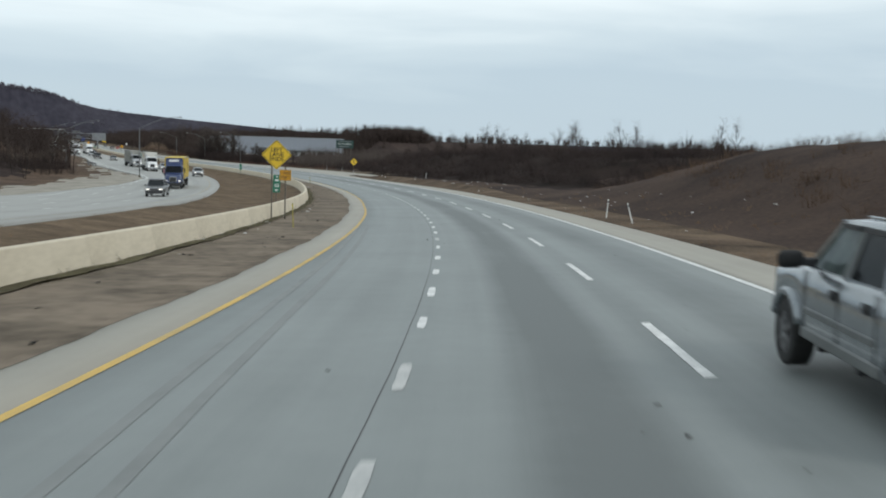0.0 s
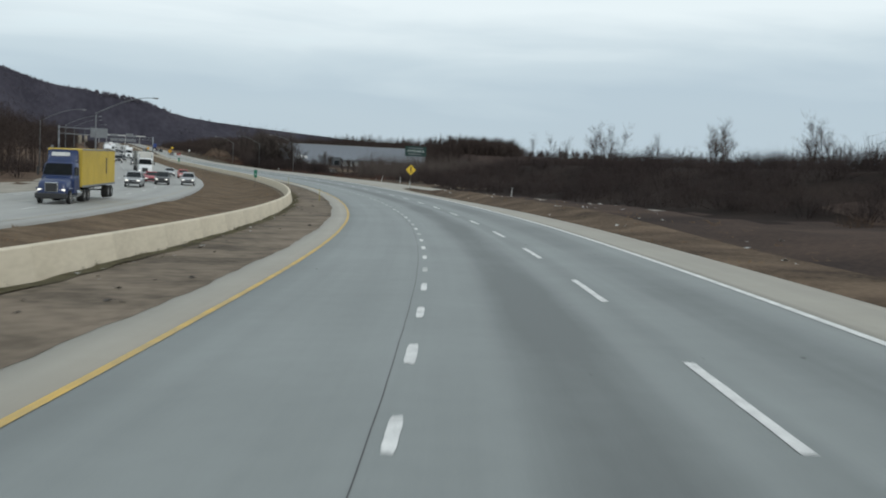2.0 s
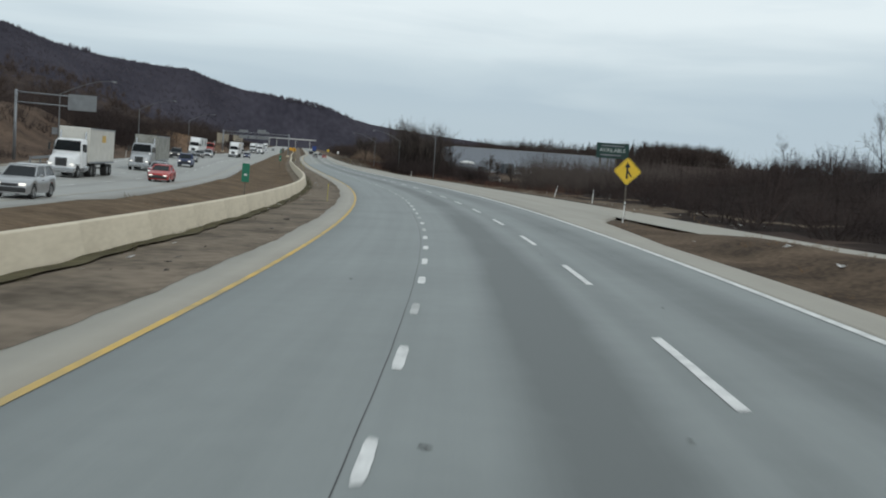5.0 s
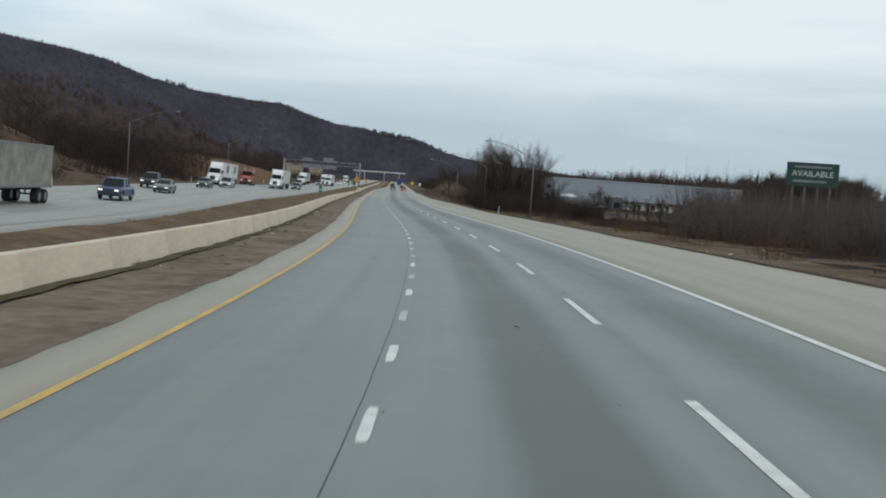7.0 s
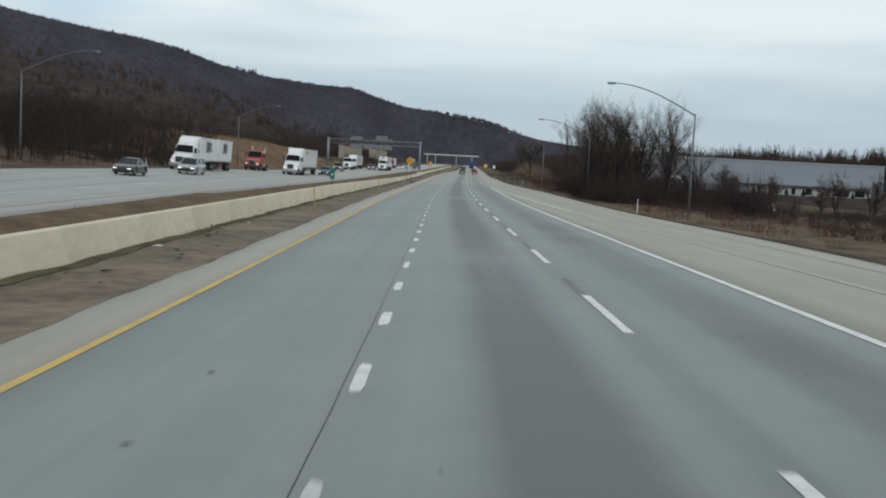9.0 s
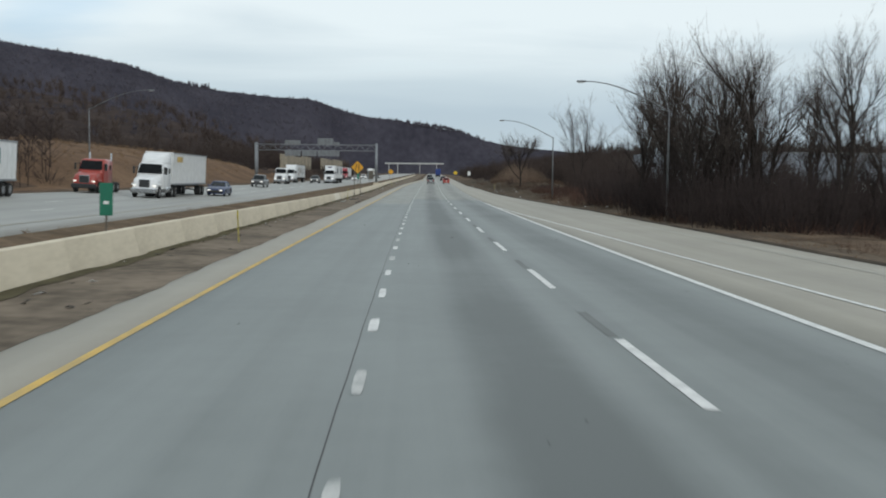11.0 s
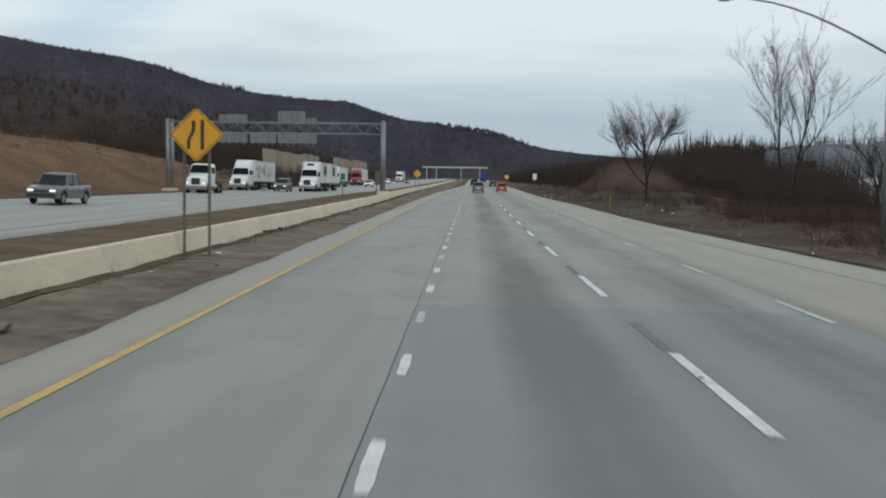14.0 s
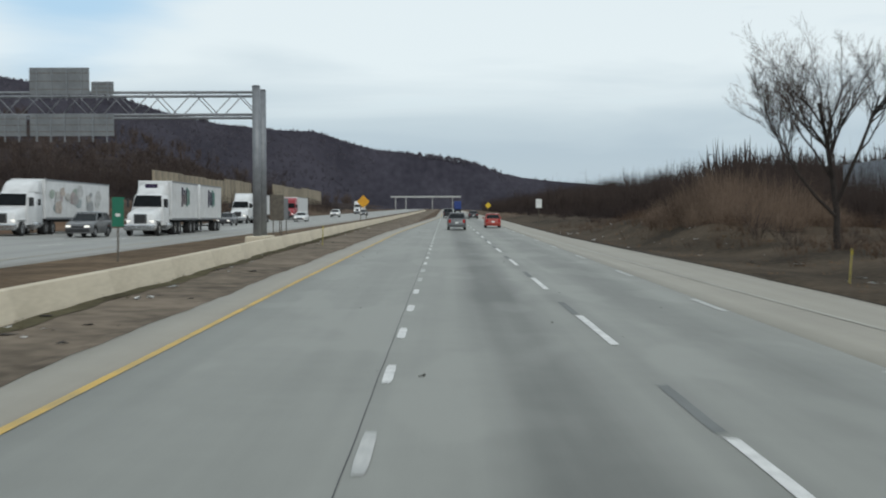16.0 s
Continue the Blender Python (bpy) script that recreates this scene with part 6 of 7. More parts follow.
# overpass far ahead
ov = thing("overpass", spot(1350, -13.0), "pale concrete overpass across the motorway", "bridge", kind="structure")
part("deck", boxes([(-0.5, 0, 9.3, 54, 11, 0.8)], 0.1), BRIDGE, ov)
for y in (-5.3, 5.3):
    part("parapet", boxes([(-0.5, y, 9.95, 54, 0.35, 0.5)], 0.05), BRIDGE, ov)
for x in (-24, -16, 4.5, 20):
    part("pier_cap", boxes([(x, 0, 8.6, 1.0, 10, 0.6)], 0.08), BRIDGE, ov)
    for y in (-3.6, 0, 3.6):
        part("pier", tube([(x, y, -1.0), (x, y, 8.4)], [0.32, 0.32], 12), BRIDGE, ov)

# litter along the barrier and the verge
def chips(seed, places, size, name, material, label):
    g = np.random.default_rng(seed)
    V, F, n = [], [], 0
    for p in places:
        k = g.uniform(*size)
        q = g.normal(0, 1, (6, 3)) * np.array([1, 1, 0.35]) * k * 0.5
        q[:, 2] = np.abs(q[:, 2]) + 0.01
        V.append(q + p)
        F += [(n, n + 1, n + 2), (n, n + 2, n + 3), (n, n + 3, n + 4), (n + 4, n + 5, n + 1), (n + 1, n + 5, n + 2), (n + 2, n + 5, n + 3)]
        n += 6
    return tagged(big_ob(name, np.concatenate(V), np.array(F), material), label, "litter", kind="stuff")


pl, g = strewn(41, 120, 20, 640, lambda s: wall_foot(s) + 0.1, lambda s: wall_foot(s) + 1.2)
chips(42, pl, (0.06, 0.22), "barrier_litter", LITTER, "white scraps of litter along the barrier")
pl, g = strewn(43, 260, 20, 640, lambda s: wall_foot(s) + 0.1, -5.2)
chips(44, pl, (0.05, 0.18), "barrier_debris", LITTERDARK, "dark scraps and clods in the dirt strip")
pl, g = strewn(45, 110, 60, 300, lambda s: right_edge(s) + 1.0, lambda s: right_edge(s) + 9)
chips(46, pl, (0.08, 0.28), "verge_litter", LITTER, "white scraps of litter in the verge")
pl, g = strewn(47, 60, 470, 640, lambda s: right_edge(s) + 0.5, lambda s: right_edge(s) + 7)
chips(48, pl, (0.08, 0.30), "verge_scraps", LITTER, "pale scraps of litter in the verge")


def tyre_scrap(m, seed, long):
    """A torn strip of tyre tread: a bent, twisted band with ragged edges and lifted ends."""
    g = np.random.default_rng(seed)
    n = 12
    bm = bmesh.new()
    rows = []
    for i in range(n + 1):
        a = i / n
        x = long * (a - 0.5)
        y = 0.12 * long * math.sin(a * 4 + seed)
        z = 0.02 + 0.05 * abs(2 * a - 1) ** 3 * g.uniform(0.5, 1.2)
        w = 0.065 * g.uniform(0.6, 1.15)
        rows.append([bm.verts.new((x + g.normal(0, 0.01), y + w * d, z + 0.05 * d * math.sin(3 * a + seed) + up)) for d, up in ((-1, 0), (-0.9, 0.02), (0, 0.03), (0.9, 0.02), (1, 0), (0, -0.01))])
    for a, b in zip(rows, rows[1:]):
        for i in range(6):
            bm.faces.new((a[i], a[(i + 1) % 6], b[(i + 1) % 6], b[i]))
    bm.faces.new(rows[0][::-1])
    bm.faces.new(rows[-1])
    t = thing("tyre_scrap", m, "torn black strip of tyre tread in the dirt strip", "debris", "tyre scraps")
    part("tread", bm, TYRE, t)
    return t


for k, (s, o, long, turn) in enumerate(((475.0, -6.3, 0.8, 70), (476.2, -6.0, 0.5, 40), (478.6, -5.9, 0.6, 95), (473.3, -5.1, 0.4, 20), (467.7, -5.1, 0.35, 60), (462.3, -5.0, 0.6, 80), (506.5, -7.3, 0.55, 60), (508.8, -7.2, 0.5, 110), (518.6, -6.8, 0.6, 80))):
    tyre_scrap(spot(s, o, float(strip_dz(s, o)) + 0.005, turn), k, long)
plank = thing("plank", spot(465.6, -6.5, 0.045, 82), "weathered pale wooden plank lying beside the barrier", "plank")
part("board", boxes([(0, 0, 0, 1.7, 0.09, 0.04)], 0.006), FADED, plank)
gq = np.random.default_rng(50)
sp = gq.uniform(10, 640, 240)
chips(51, along(sp, gq.uniform(-3.2, 6.8, 240), 0.0), (0.02, 0.07), "road_specks", LITTERDARK, "small dark specks of debris on the road")


# ================= vehicles =================
def loft(sections):
    """A closed skin through sections of equal length, given from front to back; left half mirrored by the caller."""
    bm = bmesh.new()
    rows = [[bm.verts.new(p) for p in s] for s in sections]
    for a, b in zip(rows, rows[1:]):
        for i in range(len(a) - 1):
            bm.faces.new((a[i], a[i + 1], b[i + 1], b[i]))
    bm.faces.new(rows[0][::-1])
    bm.faces.new(rows[-1])
    bmesh.ops.recalc_face_normals(bm, faces=bm.faces[:])
    for f in bm.faces:
        f.smooth = True
    return bm


def shell_bm(tops, half, floor, axles, arch, nose=0.86):
    """A car's lower body. tops: (y, z) of the upper line from the nose back; the wheel arches are cut from its sides."""
    y0, y1 = tops[0][0], tops[-1][0]
    ys = set(np.linspace(y0, y1, 25).tolist()) | {p[0] for p in tops}
    for a in axles:
        ys |= {a + arch * math.cos(t) for t in np.linspace(0, math.pi, 11)}
    ys = sorted((y for y in ys if y1 <= y <= y0), reverse=True)
    ty, tz = [p[0] for p in tops][::-1], [p[1] for p in tops][::-1]
    secs = []
    for y in ys:
        top = float(np.interp(y, ty, tz))
        zb = floor
        for a in axles:
            d = abs(y - a)
            if d <= arch:
                zb = max(zb, 0.36 + math.sqrt(max(0, arch * arch - d * d)))
        zb = min(zb, top - 0.16)
        e = min((y0 - y) / 0.55, (y - y1) / 0.45, 1.0)
        w = half * (nose + (1 - nose) * math.sin(max(e, 0) * math.pi / 2))
        zm = zb + (top - zb) * 0.55
        right = [(w * 0.97, y, zb), (w, y, zb + (zm - zb) * 0.4), (w, y, zm), (w * 0.985, y, top - 0.07), (w * 0.90, y, top)]
        secs.append(right + [(-x, yy, z) for x, yy, z in right[::-1]])
    return loft(secs)


def cabin_bm(base, roof, wb, wr, zb, zr):
    """The glasshouse: base and roof are (front, back) lengths."""
    bm = bmesh.new()
    lo = [bm.verts.new(p) for p in ((wb, base[0], zb), (-wb, base[0], zb), (-wb, base[1], zb), (wb, base[1], zb))]
    hi = [bm.verts.new(p) for p in ((wr, roof[0], zr), (-wr, roof[0], zr), (-wr, roof[1], zr), (wr, roof[1], zr))]
    for i in range(4):
        bm.faces.new((lo[i], lo[(i + 1) % 4], hi[(i + 1) % 4], hi[i]))
    bm.faces.new(hi)
    bmesh.ops.recalc_face_normals(bm, faces=bm.faces[:])
    return bm


def roof_bm(roof, wr, zr, thick=0.06):
    f, b = roof
    secs = []
    for y, dz in ((f + 0.12, -0.05), (f - 0.10, 0.02), ((f + b) / 2, thick), (b + 0.10, 0.02), (b - 0.12, -0.06)):
        right = [(wr + 0.03, y, zr - 0.04 + min(dz, 0)), (wr + 0.01, y, zr + max(dz * 0.4, 0.0)), (wr * 0.75, y, zr + dz)]
        secs.append(right + [(-x, yy, z) for x, yy, z in right[::-1]])
    return loft(secs)


def strip_bm(pairs, size=0.06):
    """Square bars between pairs of points."""
    bm = bmesh.new()
    for a, b in pairs:
        a, b = Vector(a), Vector(b)
        m = Matrix.Translation((a + b) / 2) @ (b - a).to_track_quat("Z", "Y").to_matrix().to_4x4() @ Matrix.Diagonal((size, size, (b - a).length, 1))
        bmesh.ops.create_cube(bm, size=1.0, matrix=m)
    return bm


def add_wheels(t, axles, track, radius, width, rim=None, spokes=5):
    for y in axles:
        for sx in (-1, 1):
            w = at_local(part("wheel", wheel_bm(radius, width), TYRE, t, "black tyre"), sx * track / 2, y, radius)
            part("rim", rim_bm(radius, width, spokes), rim or RIM, w, "dull alloy rim")


CAR_KINDS = {
    # upper line, half width, floor, axles, arch, base, roof, wb, wr, zb, zr, wheel radius
    "sedan": ([(2.40, 0.52), (2.36, 0.70), (1.35, 0.90), (0.75, 0.97), (-1.55, 1.00), (-2.32, 0.96), (-2.42, 0.62)], 0.91, 0.20, (1.42, -1.38), 0.40, (0.95, -1.75), (0.10, -1.05), 0.80, 0.62, 0.94, 1.43, 0.33),
    "suv": ([(2.30, 0.60), (2.25, 0.88), (1.30, 1.06), (0.85, 1.10), (-2.0, 1.14), (-2.26, 1.05), (-2.32, 0.62)], 0.94, 0.26, (1.38, -1.36), 0.44, (1.00, -2.10), (0.25, -1.70), 0.83, 0.66, 1.08, 1.66, 0.37),
    "hatch": ([(2.0, 0.55), (1.95, 0.74), (1.15, 0.96), (0.75, 1.00), (-1.6, 1.04), (-1.92, 0.96), (-1.98, 0.60)], 0.87, 0.22, (1.25, -1.25), 0.39, (0.95, -1.80), (0.15, -1.45), 0.77, 0.60, 0.98, 1.50, 0.32),
    "minivan": ([(2.45, 0.56), (2.40, 0.80), (1.75, 0.98), (1.35, 1.04), (-2.2, 1.08), (-2.42, 0.95), (-2.48, 0.60)], 0.97, 0.22, (1.50, -1.50), 0.41, (1.55, -2.25), (0.55, -2.0), 0.86, 0.70, 1.02, 1.72, 0.34),
    "pickup": ([(2.85, 0.66), (2.80, 0.98), (1.75, 1.12), (1.35, 1.15), (-2.78, 1.16), (-2.86, 0.66)], 0.99, 0.36, (1.85, -1.75), 0.50, (1.35, -0.95), (0.75, -0.80), 0.88, 0.72, 1.12, 1.82, 0.39),
}


def car(kind, colour, m, label, group="", rear=False):
    """A car > body, windows, roof, pillars, bumpers, lamps, mirrors, wheels with rims."""
    tops, half, floor, axles, arch, base, roof, wb, wr, zb, zr, rad = CAR_KINDS[kind]
    t = thing({"suv": "suv", "hatch": "hatchback"}.get(kind, kind), m, label, "pickup" if kind == "pickup" else "car", group)
    yf, yb = tops[0][0], tops[-1][0]
    body = part("body", shell_bm(tops, half, floor, axles, arch), colour, t)
    part("underbody", boxes([(0, (yf + yb) / 2, floor + 0.16, half * 1.4, (yf - yb) * 0.90, 0.26)], 0.03), UNDER, t)
    glass = part("glasshouse", cabin_bm(base, roof, wb, wr, zb, zr), GLASS, t, "dark glass all round")
    part("roof", roof_bm(roof, wr, zr), colour, t)
    bars = []
    for sx in (-1, 1):
        bars += [((sx * wb, base[0], zb), (sx * wr, roof[0], zr)), ((sx * wb, base[1], zb), (sx * wr, roof[1], zr))]
        ym, yt = base[0] * 0.25 + base[1] * 0.38, roof[0] * 0.45 + roof[1] * 0.48
        bars.append(((sx * (wb + 0.005), ym, zb), (sx * (wr + 0.005), yt, zr)))
    for b in bars:
        part("pillar", strip_bm([b], 0.07), colour, t)
    if kind == "pickup":
        part("bed_floor", boxes([(0, (base[1] + yb) / 2 - 0.05, 1.175, half * 1.55, (base[1] - yb) - 0.30, 0.03)]), UNDER, t, "dark open bed")
        part("tailgate", boxes([(0, yb - 0.01, 0.90, half * 1.62, 0.05, 0.42)], 0.015), colour, t)
    part("front_bumper", boxes([(0, yf - 0.05, floor + 0.20, half * 1.72, 0.20, 0.24)], 0.05), PLASTIC, t)
    part("rear_bumper", boxes([(0, yb + 0.06, floor + 0.22, half * 1.72, 0.20, 0.22)], 0.05), PLASTIC if not rear else colour, t)
    zf = tops[1][1]
    part("grille", boxes([(0, yf - 0.03, zf - 0.20, half * 0.9, 0.08, 0.15)], 0.02), PLASTIC, t)
    for sx in (-1, 1):
        part("headlight", boxes([(sx * half * 0.66, yf - 0.07, zf - 0.16, half * 0.36, 0.16, 0.14)], 0.03), LAMPWHITE, t, "clear headlight")
        part("tail_light", boxes([(sx * half * 0.74, yb + 0.05, tops[-2][1] - 0.22, half * 0.26, 0.12, 0.22 if kind in ("sedan",) else 0.32)], 0.03), LAMPRED, t, "red tail light")
        mr = part("wing_mirror", boxes([(sx * (half + 0.10), base[0] - 0.30, zb + 0.08, 0.20, 0.10, 0.14)], 0.03), colour if kind != "pickup" else PLASTIC, t)
        for yd in ((base[0] - 0.55, (base[0] + base[1]) / 2 - 0.25)):
            part("door_handle", boxes([(sx * (half + 0.005), yd - 0.35, zb - 0.17, 0.04, 0.18, 0.035)], 0.01), PLASTIC, t)
    part("plate", boxes([(0, yb - 0.012, floor + 0.42, 0.32, 0.02, 0.16)]), SIGNWHT, t, "plain pale plate")
    add_wheels(t, axles, half * 1.72, rad, 0.22)
    return t


def oncoming(s, off):
    return spot(s, off, float(opp_dz(s, off)) + 0.012, 180, bank_at(s) - math.degrees(float(opp_rise(s))))


def ahead(s, off):
    return spot(s, off, 0.012, 0, bank_at(s))


SILVER, GREY, DARK = paint("silver", (0.42, 0.43, 0.44), 0.35, 0.5), paint("mid_grey", (0.16, 0.165, 0.17), 0.35, 0.4), paint("charcoal", (0.035, 0.036, 0.040), 0.3, 0.3)
RED, DKRED, NAVY, BLUE = paint("red", (0.40, 0.018, 0.015)), paint("dark_red", (0.30, 0.012, 0.022)), paint("navy", (0.012, 0.030, 0.105)), paint("blue", (0.02, 0.05, 0.22))
WHITEP, OFFW, GREENP, ORANGER = paint("white", (0.74, 0.75, 0.75)), paint("off_white", (0.62, 0.61, 0.56), 0.55), paint("teal_green", (0.015, 0.16, 0.12)), paint("orange_red", (0.36, 0.05, 0.035))
YELBOX = mat("container_yellow", (0.58, 0.42, 0.06), (0.46, 0.33, 0.05), 0.6, scale=0.6, fine=8.0)
SLATS = mat("livestock_slats", (0.34, 0.34, 0.31), (0.18, 0.18, 0.16), 0.6, 0.3, scale=1.0, fine=6.0)

# ---- the same carriageway ----
car("suv", GREY, ahead(634.8, 1.95), "grey compact suv in the middle lane", "cars ahead", True)
car("hatch", ORANGER, ahead(645.4, 6.0), "orange-red hatchback in the outer lane", "cars ahead", True)
car("sedan", DARK, ahead(723.5, 6.0), "black sedan in the outer lane", "cars ahead", True)
car("pickup", DARK, ahead(736.5, 1.5), "dark pickup far ahead in the middle lane", "cars ahead", True)
car("suv", DARK, ahead(790, 1.6), "dark suv far ahead", "cars ahead", True)


def ribbed(x, y0, y1, z0, z1, pieces, thick=0.03):
    """Upright boards on the side of a trailer."""
    w = (y1 - y0) / pieces
    bm = bmesh.new()
    out, h = math.copysign(thick, x), w * 0.07
    rows = []
    for i in range(pieces):
        a, b = y0 + w * i, y0 + w * (i + 1)
        rows += [(a, 0), (a + h, 0), (a + h, out / 2), (b - h, out / 2), (b - h, 0)]
    rows.append((y1, 0))
    vs = [(bm.verts.new((x + d, y, z0)), bm.verts.new((x + d, y, z1))) for y, d in rows]
    for p, q in zip(vs, vs[1:]):
        bm.faces.new((p[0], q[0], q[1], p[1]))
    return bm


def tractor(t, colour, sleeper=True, day=False, fairing=True, stacks=True):
    """The parts of a lorry's tractor, its front bumper at y = 0, facing +y (so it stretches to negative y)."""
    tops = [(-0.10, 0.95), (-0.16, 1.50), (-0.5, 1.72), (-1.9, 1.98), (-2.0, 2.0)]
    secs = []
    for y, z in tops:
        w = 0.98 if y > -0.3 else 1.04
        right = [(w, y, 0.55), (w, y, z - 0.45), (w * 0.93, y, z - 0.12), (w * 0.72, y, z)]
        secs.append(right + [(-x, yy, zz) for x, yy, zz in right[::-1]])
    part("hood", loft(secs), colour, t)
    yb = -4.6 if sleeper else -3.5
    zr = 3.05
    secs = []
    for y, z, w in ((-1.85, 2.0, 1.12), (-2.45, zr, 1.06), (-3.2, zr + 0.05, 1.12), (yb, zr + 0.05, 1.16)):
        right = [(w + 0.04, y, 0.75), (w + 0.04, y, 1.7), (w, y, z - 0.15), (w * 0.8, y, z)]
        secs.append(right + [(-x, yy, zz) for x, yy, zz in right[::-1]])
    part("cab", loft(secs), colour, t)
    bm = bmesh.new()
    bm.faces.new([bm.verts.new(p) for p in ((1.06, -1.845, 2.10), (-1.06, -1.845, 2.10), (-0.92, -2.315, 2.92), (0.92, -2.315, 2.92))])
    bmesh.ops.solidify(bm, geom=bm.faces[:], thickness=0.03)
    part("windscreen", bm, GLASS, t, "dark windscreen")
    if fairing:
        secs = []
        for y, z, w in ((-2.5, zr + 0.02, 0.95), (-3.0, zr + 0.45, 1.0), (-3.7, zr + 0.82, 1.08), (yb, zr + 0.90, 1.14)):
            right = [(w, y, zr - 0.02), (w * 0.97, y, z - 0.08), (w * 0.8, y, z)]
            secs.append(right + [(-x, yy, zz) for x, yy, zz in right[::-1]])
        part("roof_fairing", loft(secs), colour, t)
    for sx in (-1, 1):
        part("side_window", boxes([(sx * 1.15, -2.65, 2.38, 0.05, 0.75, 0.62)], 0.02), GLASS, t, "dark side window")
        if sleeper:
            part("sleeper_window", boxes([(sx * 1.19, -4.0, 2.35, 0.04, 0.38, 0.45)], 0.02), GLASS, t)
        part("headlight", boxes([(sx * 0.80, -0.17, 1.02, 0.34, 0.12, 0.22)], 0.04), LAMPWHITE, t, "clear headlight")
        part("mirror", boxes([(sx * 1.42, -1.95, 2.35, 0.16, 0.12, 0.62)], 0.03), PLASTIC, t)
        part("mirror_arm", strip_bm([((sx * 1.1, -2.1, 2.6), (sx * 1.4, -1.95, 2.6))], 0.04), PLASTIC, t)
        part("fuel_tank", tube([(sx * 0.92, -2.9, 0.72), (sx * 0.92, -4.3, 0.72)], [0.33, 0.33], 14), CHROME, t)
        if stacks and colour is not NAVY:
            part("stack", tube([(sx * 1.0, yb - 0.15, 1.2), (sx * 1.0, yb - 0.15, 3.7)], [0.07, 0.07], 8), CHROME, t)
        part("front_fender", boxes([(sx * 1.02, -1.05, 1.12, 0.34, 1.30, 0.14)], 0.05), colour, t)
    part("grille", boxes([(0, -0.12, 1.22, 0.95, 0.10, 0.72)], 0.04), CHROME, t, "bright upright grille")
    part("grille_core", boxes([(0, -0.055, 1.22, 0.80, 0.04, 0.60)], 0.01), PLASTIC, t)
    part("bumper", boxes([(0, -0.05, 0.60, 2.25, 0.30, 0.42)], 0.07), CHROME if colour in (WHITEP, SILVER) else PLASTIC, t)
    part("chassis", boxes([(0, (yb - 6.6) / 2 + 0.2, 0.85, 0.95, 6.9 + yb + 1.6, 0.28)]), UNDER, t)
    add_wheels(t, (-1.05,), 2.05, 0.50, 0.28, CHROME, 8)
    for y in (-5.35, -6.65):
        for sx in (-1, 1):
            w = at_local(part("wheel", wheel_bm(0.50, 0.56), TYRE, t, "double black tyre"), sx * 0.92, y, 0.50)
            part("rim", rim_bm(0.50, 0.56, 8), CHROME, w)


def box_trailer(t, y0, length, material, z0=1.15, z1=4.05, boards=12, axles=2, skirt=False, roofline=True):
    """The parts of a box trailer that begins at y0 and runs back."""
    y1 = y0 - length
    part("box", boxes([(0, (y0 + y1) / 2, (z0 + z1) / 2, 2.52, length, z1 - z0)], 0.05), material, t)
    for sx in (-1, 1):
        part("side_panel", ribbed(sx * 1.275, y1 + 0.1, y0 - 0.1, z0 + 0.12, z1 - 0.14, boards, 0.02), material, t)
        part("bottom_rail", boxes([(sx * 1.29, (y0 + y1) / 2, z0 + 0.04, 0.03, length, 0.14)]), GALV, t)
        part("top_rail", boxes([(sx * 1.29, (y0 + y1) / 2, z1 - 0.06, 0.03, length, 0.10)]), GALV, t)
    part("frame", boxes([(0, (y0 + y1) / 2, z0 - 0.12, 1.0, length * 0.96, 0.24)]), UNDER, t)
    for sx in (-1, 1):
        part("landing_leg", boxes([(sx * 0.7, y0 - 2.6, 0.65, 0.12, 0.12, 0.9)]), UNDER, t)
    part("rear_guard", boxes([(0, y1 + 0.06, 0.55, 2.2, 0.08, 0.12), (0.5, y1 + 0.06, 0.82, 0.08, 0.08, 0.5), (-0.5, y1 + 0.06, 0.82, 0.08, 0.08, 0.5)]), PLASTIC, t)
    for k in range(axles):
        for sx in (-1, 1):
            w = at_local(part("wheel", wheel_bm(0.50, 0.56), TYRE, t, "double black tyre"), sx * 0.95, y1 + 0.95 + 1.28 * k, 0.50)
            part("rim", rim_bm(0.50, 0.56, 8), RIM, w)
    return y1


def lorry(s, off, label, colour, trailers, m=None, **kw):
    """A tractor with its trailers: a list of (length, material, boards)."""
    t = thing("lorry", oncoming(s, off) if m is None else m, label, "lorry", "lorries")
    # the front bumper stands at the given place: with the lorry turned about, its length runs up the road
    tractor(t, colour, **kw)
    y = -4.95 if kw.get("sleeper", True) else -4.0
    ends = []
    for length, material, boards in trailers:
        a = y
        y = box_trailer(t, y, length, material, boards=boards) - 0.9
        ends.append((a, y + 0.9))
    return t, ends


# ---- the opposite carriageway ----
t, e = lorry(153.5, -24.9, "navy lorry that pulls a yellow shipping container", NAVY, [(12.2, YELBOX, 30)], sleeper=False, fairing=True)
for sx in (-1, 1):
    part("letter_bar", boxes([(sx * 1.30, -12.6, 2.7, 0.02, 0.35, 1.3)]), PLASTIC, t, "dark upright bar of lettering")
part("roof_sign", boxes([(0, -2.75, 3.62, 1.3, 0.06, 0.28)]), SIGNWHT, t, "pale bar of lettering")
car("pickup", GREY, oncoming(126.8, -24.4), "dark grey pickup coming the other way", "oncoming cars")
car("sedan", DKRED, oncoming(232, -25.2), "dark red sedan coming the other way", "oncoming cars")
car("suv", SILVER, oncoming(225.5, -20.1), "silver suv coming the other way", "oncoming cars")
car("sedan", RED, oncoming(266, -20.2), "red sedan coming the other way", "oncoming cars")
car("sedan", SILVER, oncoming(277.5, -22.0), "silver sedan coming the other way", "oncoming cars")
car("suv", DARK, oncoming(222, -23.4), "dark suv coming the other way", "oncoming cars")
car("pickup", SILVER, oncoming(206.3, -25.8), "pale silver pickup coming the other way", "oncoming cars")
